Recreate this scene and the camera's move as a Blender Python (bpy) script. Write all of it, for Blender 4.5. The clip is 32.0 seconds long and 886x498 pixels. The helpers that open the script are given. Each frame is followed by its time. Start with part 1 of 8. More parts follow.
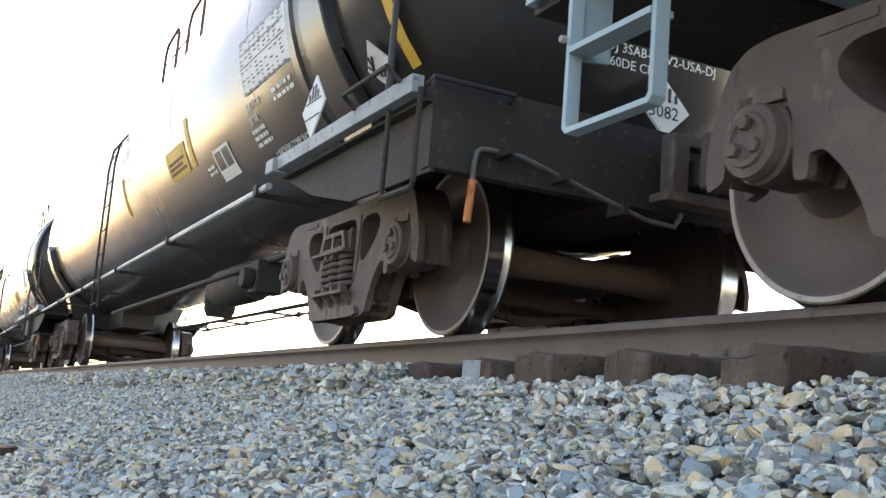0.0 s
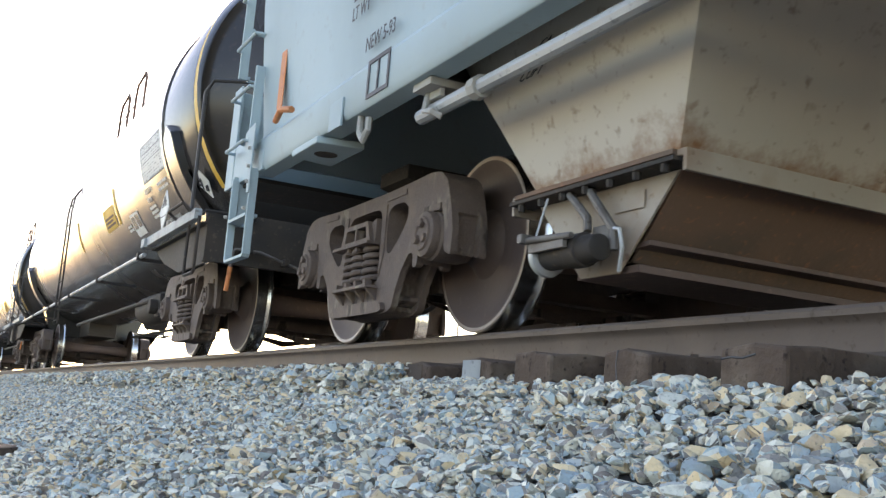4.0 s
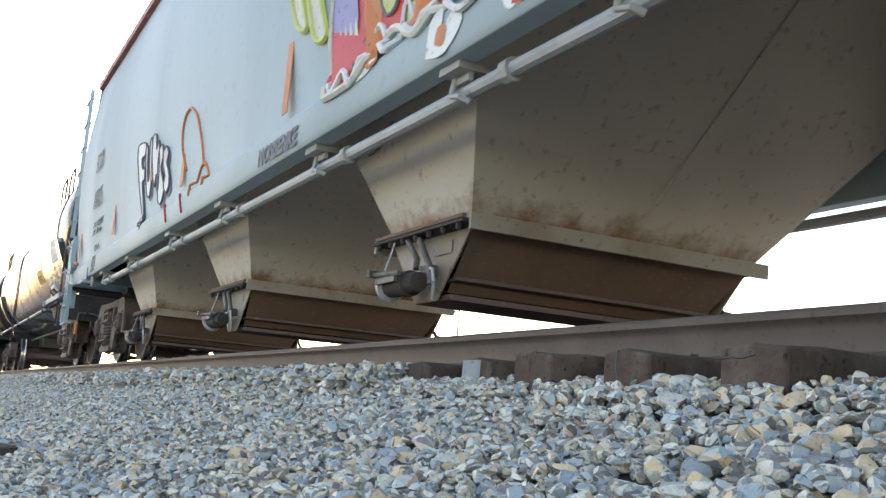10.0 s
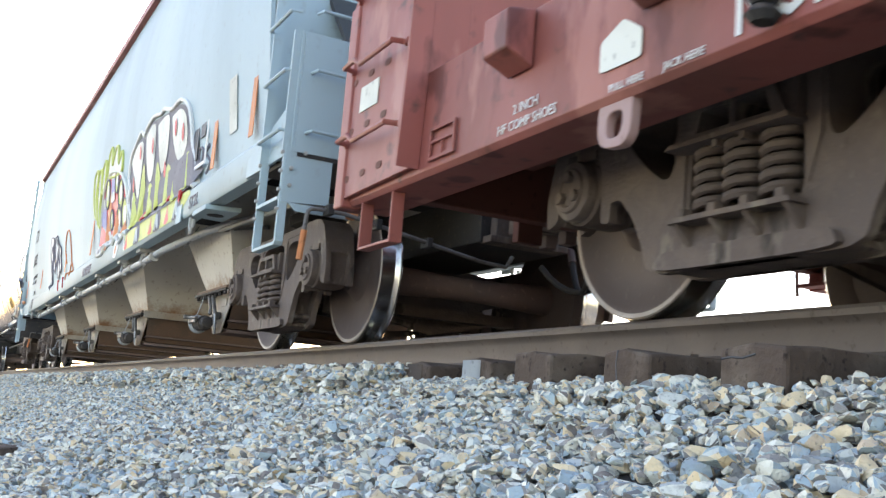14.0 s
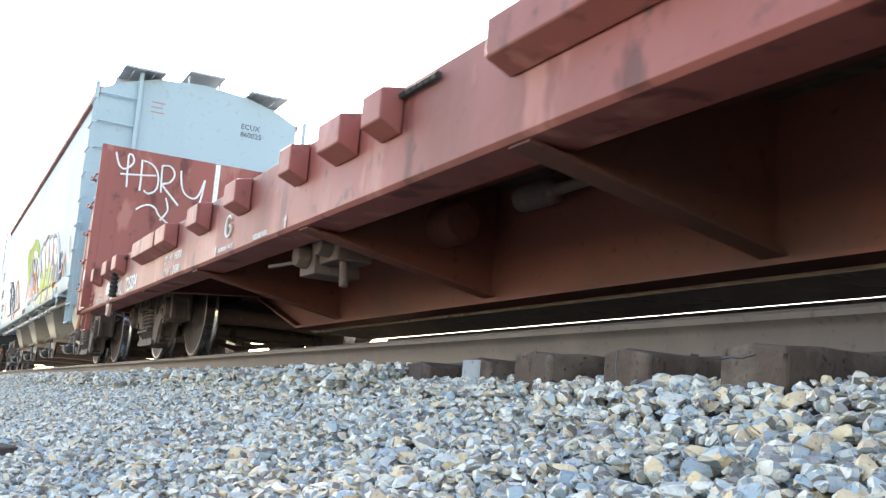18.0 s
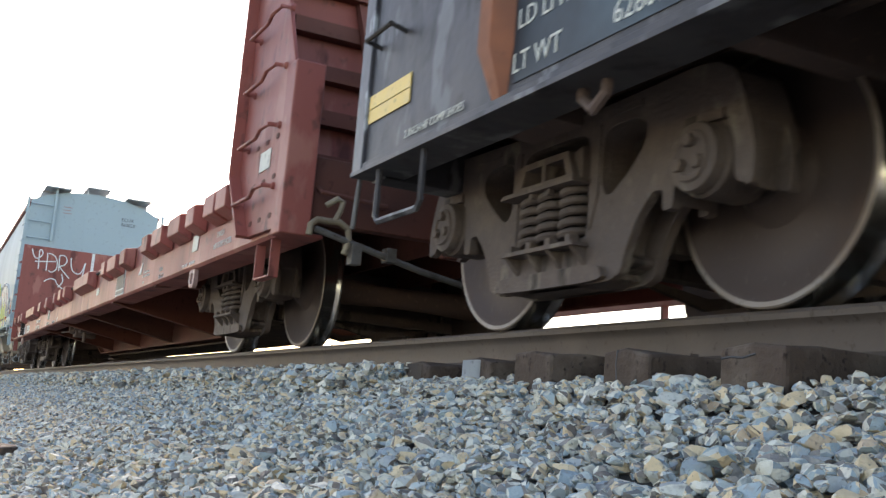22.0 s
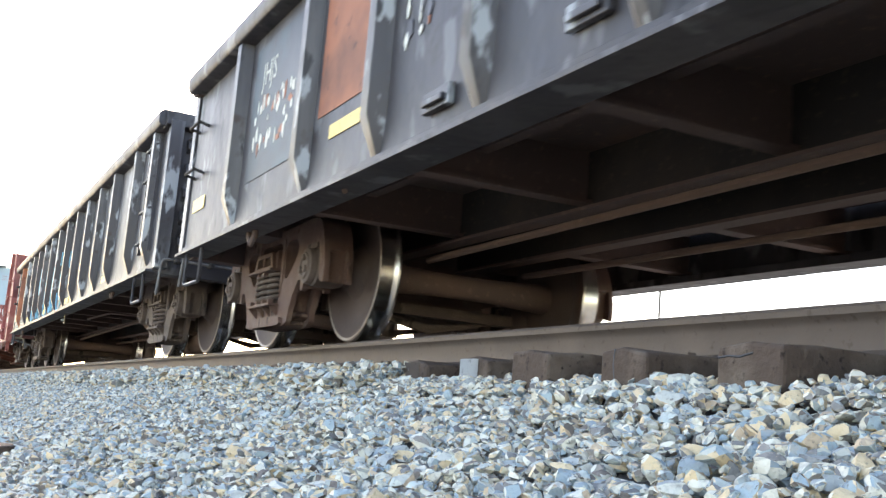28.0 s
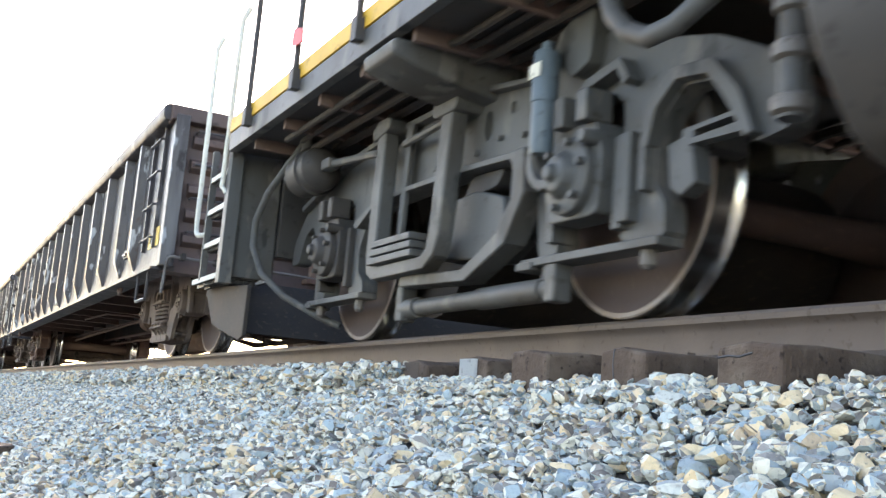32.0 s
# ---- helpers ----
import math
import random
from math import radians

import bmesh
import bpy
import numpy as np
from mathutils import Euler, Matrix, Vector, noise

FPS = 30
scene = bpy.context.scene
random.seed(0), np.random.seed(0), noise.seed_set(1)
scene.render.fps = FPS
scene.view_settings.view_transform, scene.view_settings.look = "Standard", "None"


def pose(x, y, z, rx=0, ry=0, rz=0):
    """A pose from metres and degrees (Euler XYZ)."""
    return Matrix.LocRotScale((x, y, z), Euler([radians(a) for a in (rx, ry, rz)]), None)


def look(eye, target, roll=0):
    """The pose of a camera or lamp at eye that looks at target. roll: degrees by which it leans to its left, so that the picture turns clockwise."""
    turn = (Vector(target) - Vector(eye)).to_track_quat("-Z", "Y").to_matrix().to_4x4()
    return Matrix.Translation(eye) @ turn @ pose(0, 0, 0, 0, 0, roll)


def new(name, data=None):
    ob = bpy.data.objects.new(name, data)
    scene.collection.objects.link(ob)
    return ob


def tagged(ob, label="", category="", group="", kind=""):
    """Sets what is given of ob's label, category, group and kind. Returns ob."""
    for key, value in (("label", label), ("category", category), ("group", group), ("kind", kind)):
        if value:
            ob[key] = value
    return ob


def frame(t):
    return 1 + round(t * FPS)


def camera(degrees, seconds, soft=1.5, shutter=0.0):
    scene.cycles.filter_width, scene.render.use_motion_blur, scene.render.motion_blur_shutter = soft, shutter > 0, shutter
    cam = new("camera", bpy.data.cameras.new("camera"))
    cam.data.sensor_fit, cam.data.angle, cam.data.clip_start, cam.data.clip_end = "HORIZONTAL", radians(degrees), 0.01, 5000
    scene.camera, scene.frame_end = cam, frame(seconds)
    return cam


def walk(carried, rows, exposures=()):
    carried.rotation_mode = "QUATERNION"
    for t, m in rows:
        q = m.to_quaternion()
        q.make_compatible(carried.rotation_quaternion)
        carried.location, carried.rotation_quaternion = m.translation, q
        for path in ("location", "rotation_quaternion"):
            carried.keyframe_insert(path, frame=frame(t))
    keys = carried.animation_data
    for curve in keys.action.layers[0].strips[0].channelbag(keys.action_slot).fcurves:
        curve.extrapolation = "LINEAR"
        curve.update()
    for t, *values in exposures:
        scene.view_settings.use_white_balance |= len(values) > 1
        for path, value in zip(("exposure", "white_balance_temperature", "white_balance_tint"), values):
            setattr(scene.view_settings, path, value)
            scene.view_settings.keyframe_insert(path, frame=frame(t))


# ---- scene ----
cam = camera(46.32, 32.0, soft=1.35, shutter=0.25)

# distance that the train has gone, in metres, at each whole second
GONE = [0.000, 0.849, 1.822, 2.879, 4.043, 5.317, 6.681, 8.136, 9.678, 11.330, 13.083,
        14.962, 16.915, 18.964, 21.101, 23.316, 25.607, 27.961, 30.372, 32.879, 35.509,
        38.286, 41.171, 44.139, 47.300, 50.641, 54.053, 57.516, 61.079, 64.891, 68.971,
        73.285, 77.881]


def gone(t):
    """Metres that the train has run at t seconds."""
    last = len(GONE) - 1
    i = min(int(t), last - 1)
    u = t - i

    def slope(j):
        a, b = max(j - 1, 0), min(j + 1, last)
        return (GONE[b] - GONE[a]) / (b - a)

    return ((2 * u**3 - 3 * u**2 + 1) * GONE[i] + (u**3 - 2 * u**2 + u) * slope(i)
            + (3 * u**2 - 2 * u**3) * GONE[i + 1] + (u**3 - u**2) * slope(i + 1))


EYE = Vector((0.0, -3.247, -0.440))


def aim(dx=0.0, dy=0.0):
    """The camera's pose; dx and dy: small turns in degrees to its right and up."""
    yaw, tilt = radians(25.889 + dx), radians(9.357 + dy)
    ahead = Vector((-math.cos(yaw) * math.cos(tilt), math.sin(yaw) * math.cos(tilt), math.sin(tilt)))
    return look(EYE, EYE + ahead, 4.67)


walk(cam, [(0, aim()), (16, aim()), (25, aim(0.03, -0.03)), (27, aim(0.12, -0.06)), (32, aim(0.17, -0.06))],
     exposures=[(t, e, 7350, 20) for t, e in (
         (0, 1.85), (1, 1.95), (2, 1.9), (3, 2.0), (6, 1.8), (7, 1.6), (8, 1.85), (9, 1.45), (10, 1.85), (11, 1.5), (12, 2.0), (13, 2.35), (14, 2.3), (16.5, 2.45), (18, 2.45),
         (19, 2.15), (20, 1.85), (21, 1.7), (22, 1.65), (23, 2.15), (24, 1.95), (25, 1.85), (28, 2.5), (29, 2.05), (30, 2.05), (31, 2.25), (32, 2.6))])

# ---- light ----
SUN_WAY = Vector((-0.93, 0.16, 0.36)).normalized()
world = bpy.data.worlds.new("sky")
scene.world = world
world.use_nodes = True
wn = world.node_tree.nodes
sky = wn.new("ShaderNodeTexSky")
sky.sky_type, sky.sun_disc = "NISHITA", False
sky.sun_elevation = math.asin(SUN_WAY.z)
sky.sun_rotation = math.atan2(SUN_WAY.x, SUN_WAY.y)
sky.dust_density, sky.air_density, sky.ozone_density = 0.4, 1.0, 1.0
world.node_tree.links.new(sky.outputs["Color"], wn["Background"].inputs["Color"])
wn["Background"].inputs["Strength"].default_value = 0.15
sun = new("sun", bpy.data.lights.new("sun", "SUN"))
sun.data.energy, sun.data.angle, sun.data.color = 2.0, radians(4), (1.0, 0.94, 0.86)
sun.matrix_basis = look(SUN_WAY * 60, (0, 0, 0))


# ---- materials ----
def material(name, base, rough=0.6, metal=0.0, second=None, third=None, grain=6.0, patch=1.2, amount=0.5,
             bump=0.15, streak=False, spec=0.3, island=None, dent=0.0, scuff=None, scuffs=5.0):
    """A painted, worn or rusty surface: base colour, a second one in patches, a third as small specks."""
    m = bpy.data.materials.new(name)
    m.use_nodes = True
    nt = m.node_tree
    b = nt.nodes["Principled BSDF"]
    b.inputs["Metallic"].default_value = metal
    b.inputs["Specular IOR Level"].default_value = spec
    co = nt.nodes.new("ShaderNodeTexCoord")
    mp = nt.nodes.new("ShaderNodeMapping")
    nt.links.new(co.outputs["Object"], mp.inputs["Vector"])
    if streak:
        mp.inputs["Scale"].default_value = (1.0, 1.0, 0.14)

    def noise_tex(scale, detail, vector):
        n = nt.nodes.new("ShaderNodeTexNoise")
        n.inputs["Scale"].default_value, n.inputs["Detail"].default_value = scale, detail
        nt.links.new(vector, n.inputs["Vector"])
        return n.outputs["Fac"]

    def ramp(fac, lo, hi):
        r = nt.nodes.new("ShaderNodeMapRange")
        r.inputs["From Min"].default_value, r.inputs["From Max"].default_value = lo, hi
        nt.links.new(fac, r.inputs["Value"])
        return r.outputs["Result"]

    def blend(fac, a, colour):
        x = nt.nodes.new("ShaderNodeMix")
        x.data_type = "RGBA"
        nt.links.new(fac, x.inputs[0])
        if isinstance(a, tuple):
            x.inputs[6].default_value = (*a, 1)
        else:
            nt.links.new(a, x.inputs[6])
        x.inputs[7].default_value = (*colour, 1)
        return x.outputs[2]

    big = noise_tex(patch, 5, mp.outputs["Vector"])
    fine = noise_tex(grain * 6, 6, co.outputs["Object"])
    second = second or tuple(c * 0.7 for c in base)
    third = third or tuple(c * 0.5 for c in base)
    colour = base
    if island:
        geo = nt.nodes.new("ShaderNodeNewGeometry")
        cr = nt.nodes.new("ShaderNodeValToRGB")
        cr.color_ramp.interpolation = "CONSTANT"
        for k, c in enumerate(island):
            el = cr.color_ramp.elements[0] if k == 0 else cr.color_ramp.elements.new(k / len(island))
            el.color = (*c, 1)
        cr.color_ramp.elements[-1].color = (*island[-1], 1)
        nt.links.new(geo.outputs["Random Per Island"], cr.inputs["Fac"])
        colour = cr.outputs["Color"]
    colour = blend(ramp(big, 0.62 - 0.25 * amount, 0.62 + 0.12), colour, second)
    colour = blend(ramp(fine, 0.60, 0.74), colour, third)
    if scuff:
        run = nt.nodes.new("ShaderNodeMapping")
        run.inputs["Scale"].default_value = (1.0, 1.0, 0.45)
        nt.links.new(co.outputs["Object"], run.inputs["Vector"])
        colour = blend(ramp(noise_tex(scuffs, 8, run.outputs["Vector"]), 0.575, 0.63), colour, scuff)
        colour = blend(ramp(noise_tex(scuffs * 0.8 + 1.3, 8, run.outputs["Vector"]), 0.60, 0.66), colour, tuple(c * 0.45 for c in base))
    nt.links.new(colour, b.inputs["Base Color"])
    rr = nt.nodes.new("ShaderNodeMapRange")
    rr.inputs["To Min"].default_value, rr.inputs["To Max"].default_value = max(rough - 0.12, 0.05), min(rough + 0.15, 1)
    nt.links.new(big, rr.inputs["Value"])
    nt.links.new(rr.outputs["Result"], b.inputs["Roughness"])
    if bump:
        bp = nt.nodes.new("ShaderNodeBump")
        bp.inputs["Strength"].default_value, bp.inputs["Distance"].default_value = bump, 0.01
        nt.links.new(fine, bp.inputs["Height"])
        if dent:
            wide = nt.nodes.new("ShaderNodeBump")
            wide.inputs["Strength"].default_value, wide.inputs["Distance"].default_value = dent, 0.05
            nt.links.new(noise_tex(2.6, 3, co.outputs["Object"]), wide.inputs["Height"])
            nt.links.new(wide.outputs["Normal"], bp.inputs["Normal"])
        nt.links.new(bp.outputs["Normal"], b.inputs["Normal"])
    return m


STONE = material("crushed_stone", (0.30, 0.335, 0.335), 0.85, second=(0.36, 0.35, 0.31), third=(0.15, 0.15, 0.145), grain=15, patch=38, amount=0.25,
                 bump=0.75, spec=0.14, island=[(0.40, 0.43, 0.42), (0.64, 0.61, 0.51), (0.29, 0.35, 0.375), (0.70, 0.56, 0.36), (0.72, 0.69, 0.58),
                                              (0.52, 0.53, 0.47), (0.56, 0.44, 0.31), (0.20, 0.20, 0.195), (0.33, 0.41, 0.435), (0.75, 0.72, 0.60),
                                              (0.50, 0.55, 0.52), (0.66, 0.65, 0.56), (0.19, 0.165, 0.145), (0.68, 0.54, 0.35), (0.36, 0.44, 0.455), (0.29, 0.27, 0.245)])
BED = material("grey_ballast_bed", (0.25, 0.245, 0.225), 0.95, second=(0.17, 0.16, 0.14), third=(0.10, 0.09, 0.08), grain=8, patch=6, bump=0.9, spec=0.2)
# the bed below the near stones is blackened to stand for their shaded gaps
BEDSHADE = material("ballast_bed", (0.07, 0.065, 0.06), 0.95, second=(0.13, 0.12, 0.10), grain=8, patch=3, bump=0.8, spec=0.2)
GROUND = material("dry_gravelly_ground", (0.24, 0.215, 0.17), 0.95, second=(0.16, 0.155, 0.10), grain=1, patch=0.15, bump=0.5, spec=0.15)
TIE = material("weathered_timber", (0.088, 0.064, 0.05), 0.92, second=(0.15, 0.118, 0.092), third=(0.03, 0.022, 0.018), grain=7, patch=9, amount=0.5, bump=0.9, spec=0.15, dent=0.4)
RAIL = material("brown_rail_steel", (0.115, 0.093, 0.082), 0.62, 0.3, second=(0.165, 0.13, 0.11), third=(0.08, 0.06, 0.05), grain=5, patch=2.5, bump=0.12)
SHINY = material("polished_steel", (0.55, 0.54, 0.52), 0.22, 1.0, second=(0.42, 0.40, 0.38), grain=3, patch=2, bump=0.03)
CAST = material("rusty_cast_steel", (0.118, 0.090, 0.078), 0.74, 0.1, second=(0.175, 0.132, 0.106), third=(0.148, 0.115, 0.096), grain=11, patch=5.5, bump=0.55, dent=0.25, scuff=(0.19, 0.155, 0.125), scuffs=6.0)
CASTRED = material("red_brown_cast_steel", (0.13, 0.078, 0.062), 0.75, 0.1, second=(0.18, 0.135, 0.11), third=(0.15, 0.10, 0.08), grain=11, patch=5.5, bump=0.5, dent=0.25, scuff=(0.19, 0.13, 0.10), scuffs=6.0)
WHEEL = material("brown_wheel_steel", (0.105, 0.078, 0.07), 0.62, 0.25, second=(0.14, 0.088, 0.066), third=(0.125, 0.095, 0.082), grain=5, patch=2.5, bump=0.12)
WORN = material("worn_rim_steel", (0.36, 0.31, 0.27), 0.5, 0.6, second=(0.28, 0.2, 0.15), grain=6, patch=3, bump=0.08)
DARK = material("grimy_black_steel", (0.035, 0.032, 0.03), 0.75, 0.1, second=(0.07, 0.055, 0.045), third=(0.1, 0.075, 0.06), grain=5, patch=1.5, bump=0.2)
TANK = material("black_tank_paint", (0.03, 0.0285, 0.028), 0.22, second=(0.045, 0.038, 0.033), third=(0.05, 0.04, 0.034), grain=2, patch=0.8, amount=0.5, bump=0.03, streak=True, spec=0.4)
TANKBELLY = material("oily_tank_steel", (0.05, 0.04, 0.032), 0.5, second=(0.085, 0.06, 0.04), grain=3, patch=0.8, bump=0.08)
WHITE = material("white_paint", (0.72, 0.72, 0.69), 0.6, second=(0.55, 0.54, 0.5), grain=5, patch=2.5, bump=0.05)
HOPPER = material("pale_blue_grey_paint", (0.335, 0.43, 0.455), 0.58, second=(0.28, 0.355, 0.375), third=(0.30, 0.36, 0.375), grain=2, patch=0.7, bump=0.03, streak=True, dent=0.12)
HOPLOW = material("grey_hopper_sheet", (0.36, 0.36, 0.335), 0.6, second=(0.30, 0.28, 0.245), third=(0.31, 0.28, 0.245), grain=3, patch=1.1, bump=0.06)
RUSTY = material("rust_scale", (0.19, 0.12, 0.085), 0.85, second=(0.13, 0.10, 0.08), third=(0.3, 0.15, 0.09), grain=6, patch=2.5, bump=0.3)
RED = material("red_oxide_paint", (0.29, 0.085, 0.068), 0.55, second=(0.20, 0.072, 0.056), third=(0.12, 0.052, 0.043), grain=1.6, patch=1.6, amount=0.55, bump=0.12, streak=True, dent=0.3, scuff=(0.36, 0.14, 0.11), scuffs=3.0)
# darker copy of the red: dirt, and the underframe's shade put into the colour
REDDARK = material("dirty_shaded_red_paint", (0.16, 0.056, 0.040), 0.75, second=(0.085, 0.042, 0.034), grain=3, patch=1.0, bump=0.1)
GONDOLA = material("worn_dark_gondola_paint", (0.044, 0.041, 0.045), 0.48, second=(0.085, 0.08, 0.083), third=(0.022, 0.016, 0.014), grain=1.1, patch=3.4, amount=0.55, bump=0.25, streak=True, dent=0.5, scuff=(0.13, 0.13, 0.135), scuffs=4.5)
GONRIB = material("worn_rib_paint", (0.052, 0.049, 0.053), 0.4, second=(0.13, 0.13, 0.13), third=(0.045, 0.03, 0.025), grain=1.5, patch=4.5, amount=0.35, bump=0.2, streak=True, dent=0.3, scuff=(0.30, 0.32, 0.33), scuffs=7.0)
GONBLACK = material("blue_black_panel_paint", (0.024, 0.034, 0.042), 0.5, second=(0.075, 0.11, 0.13), third=(0.02, 0.02, 0.022), grain=1.5, patch=2.2, amount=0.7, bump=0.12)
RUSTEND = material("rust_brown_end_paint", (0.085, 0.062, 0.058), 0.6, second=(0.12, 0.08, 0.07), third=(0.05, 0.036, 0.032), grain=2, patch=3.0, amount=0.6, bump=0.2, streak=True, dent=0.4)
RUSTPOST = material("scraped_orange_primer", (0.36, 0.13, 0.065), 0.65, second=(0.20, 0.09, 0.06), third=(0.07, 0.045, 0.04), grain=1.5, patch=3.5, amount=0.6, bump=0.2)
STICKER = material("yellow_reflective_sheet", (0.80, 0.55, 0.13), 0.45, second=(0.72, 0.52, 0.2), grain=4, patch=4, bump=0.02)
TAN = material("worn_tan_steel", (0.30, 0.25, 0.175), 0.6, 0.2, second=(0.2, 0.15, 0.1), grain=5, patch=5, bump=0.1)
FADEDPINK = material("faded_pink_paint", (0.36, 0.23, 0.21), 0.6, second=(0.28, 0.15, 0.13), third=(0.2, 0.12, 0.1), grain=4, patch=5, bump=0.1)
PALEGREY = material("pale_grey_paint", (0.27, 0.295, 0.30), 0.55, second=(0.20, 0.21, 0.21), third=(0.12, 0.10, 0.09), grain=4, patch=4, bump=0.08)
UNDER = material("dark_underframe_steel", (0.13, 0.092, 0.080), 0.8, second=(0.18, 0.115, 0.09), third=(0.22, 0.145, 0.115), grain=4, patch=1.5, bump=0.2)
LOCO = material("grimy_locomotive_grey", (0.078, 0.081, 0.08), 0.55, second=(0.06, 0.053, 0.045), third=(0.04, 0.034, 0.029), grain=3, patch=2.2, bump=0.15, scuff=(0.12, 0.115, 0.105), scuffs=6.0)
LOCODARK = material("dark_grey_locomotive_paint", (0.043, 0.042, 0.042), 0.55, second=(0.06, 0.05, 0.042), grain=3, patch=1.2, bump=0.08)
SHOCK = material("blue_grey_paint", (0.10, 0.135, 0.16), 0.4, grain=3, patch=2, bump=0.05)
YELLOW = material("yellow_paint", (0.62, 0.37, 0.04), 0.55, second=(0.5, 0.3, 0.05), grain=4, patch=2, bump=0.03)
ORANGE = material("orange_paint", (0.58, 0.20, 0.07), 0.6, second=(0.42, 0.18, 0.08), grain=4, patch=2, bump=0.05)
REDPAINT = material("bright_red_paint", (0.55, 0.03, 0.03), 0.5, grain=4, bump=0.02)
GREENPAINT = material("lime_green_paint", (0.50, 0.54, 0.15), 0.6, second=(0.56, 0.58, 0.30), grain=4, patch=2.5, bump=0.02)
PALEPAINT = material("pale_cream_paint", (0.66, 0.66, 0.58), 0.6, grain=4, patch=1.5, bump=0.02)
BLUEPAINT = material("sky_blue_paint", (0.20, 0.50, 0.66), 0.55, grain=4, patch=2, bump=0.02)
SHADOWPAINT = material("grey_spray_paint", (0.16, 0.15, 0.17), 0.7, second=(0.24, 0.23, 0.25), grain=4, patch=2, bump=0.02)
LILAC = material("lilac_spray_paint", (0.36, 0.34, 0.55), 0.7, grain=4, bump=0.02)
GRIME = material("grimy_grey_steel", (0.15, 0.14, 0.13), 0.6, 0.3, second=(0.08, 0.068, 0.06), third=(0.07, 0.055, 0.045), grain=8, patch=8, bump=0.25)
BAYTRIM = material("grimy_bay_trim", (0.34, 0.30, 0.25), 0.65, second=(0.24, 0.17, 0.12), third=(0.18, 0.12, 0.085), grain=4, patch=2.5, bump=0.15)
INK = material("black_stencil_paint", (0.05, 0.05, 0.055), 0.6, grain=4, bump=0.02)
GALV = material("galvanised_steel", (0.42, 0.44, 0.45), 0.5, 0.4, grain=5, patch=2, bump=0.08)
WOODPOLE = material("grey_pole_wood", (0.2, 0.17, 0.14), 0.9, grain=5, bump=0.3)



def rusty_foot(name, base, low, high):
    """The grey hopper sheet with ragged rust that creeps up from its bolted foot."""
    m = material(name, base, 0.62, second=tuple(c * 0.86 for c in base), third=(0.33, 0.27, 0.22), grain=3, patch=1.1, bump=0.06)
    nt = m.node_tree
    b = nt.nodes["Principled BSDF"]
    was = b.inputs["Base Color"].links[0].from_socket
    co = nt.nodes.new("ShaderNodeTexCoord")
    sep = nt.nodes.new("ShaderNodeSeparateXYZ")
    nt.links.new(co.outputs["Object"], sep.inputs[0])
    up = nt.nodes.new("ShaderNodeMapRange")
    up.inputs["From Min"].default_value, up.inputs["From Max"].default_value = high, low
    nt.links.new(sep.outputs["Z"], up.inputs["Value"])
    ns = nt.nodes.new("ShaderNodeTexNoise")
    ns.inputs["Scale"].default_value, ns.inputs["Detail"].default_value, ns.inputs["Roughness"].default_value = 5.0, 8, 0.7
    nt.links.new(co.outputs["Object"], ns.inputs["Vector"])
    add = nt.nodes.new("ShaderNodeMath")
    add.operation = "MULTIPLY_ADD"
    nt.links.new(up.outputs["Result"], add.inputs[0])
    add.inputs[1].default_value = 0.55
    nt.links.new(ns.outputs["Fac"], add.inputs[2])
    edge = nt.nodes.new("ShaderNodeMapRange")
    edge.inputs["From Min"].default_value, edge.inputs["From Max"].default_value = 0.74, 1.02
    nt.links.new(add.outputs[0], edge.inputs["Value"])
    mix = nt.nodes.new("ShaderNodeMix")
    mix.data_type = "RGBA"
    nt.links.new(edge.outputs["Result"], mix.inputs[0])
    nt.links.new(was, mix.inputs[6])
    mix.inputs[7].default_value = (0.24, 0.125, 0.065, 1)
    nt.links.new(mix.outputs[2], b.inputs["Base Color"])
    return m


HOPBAY = rusty_foot("grey_bay_sheet", (0.52, 0.49, 0.43), 0.5, 0.78)

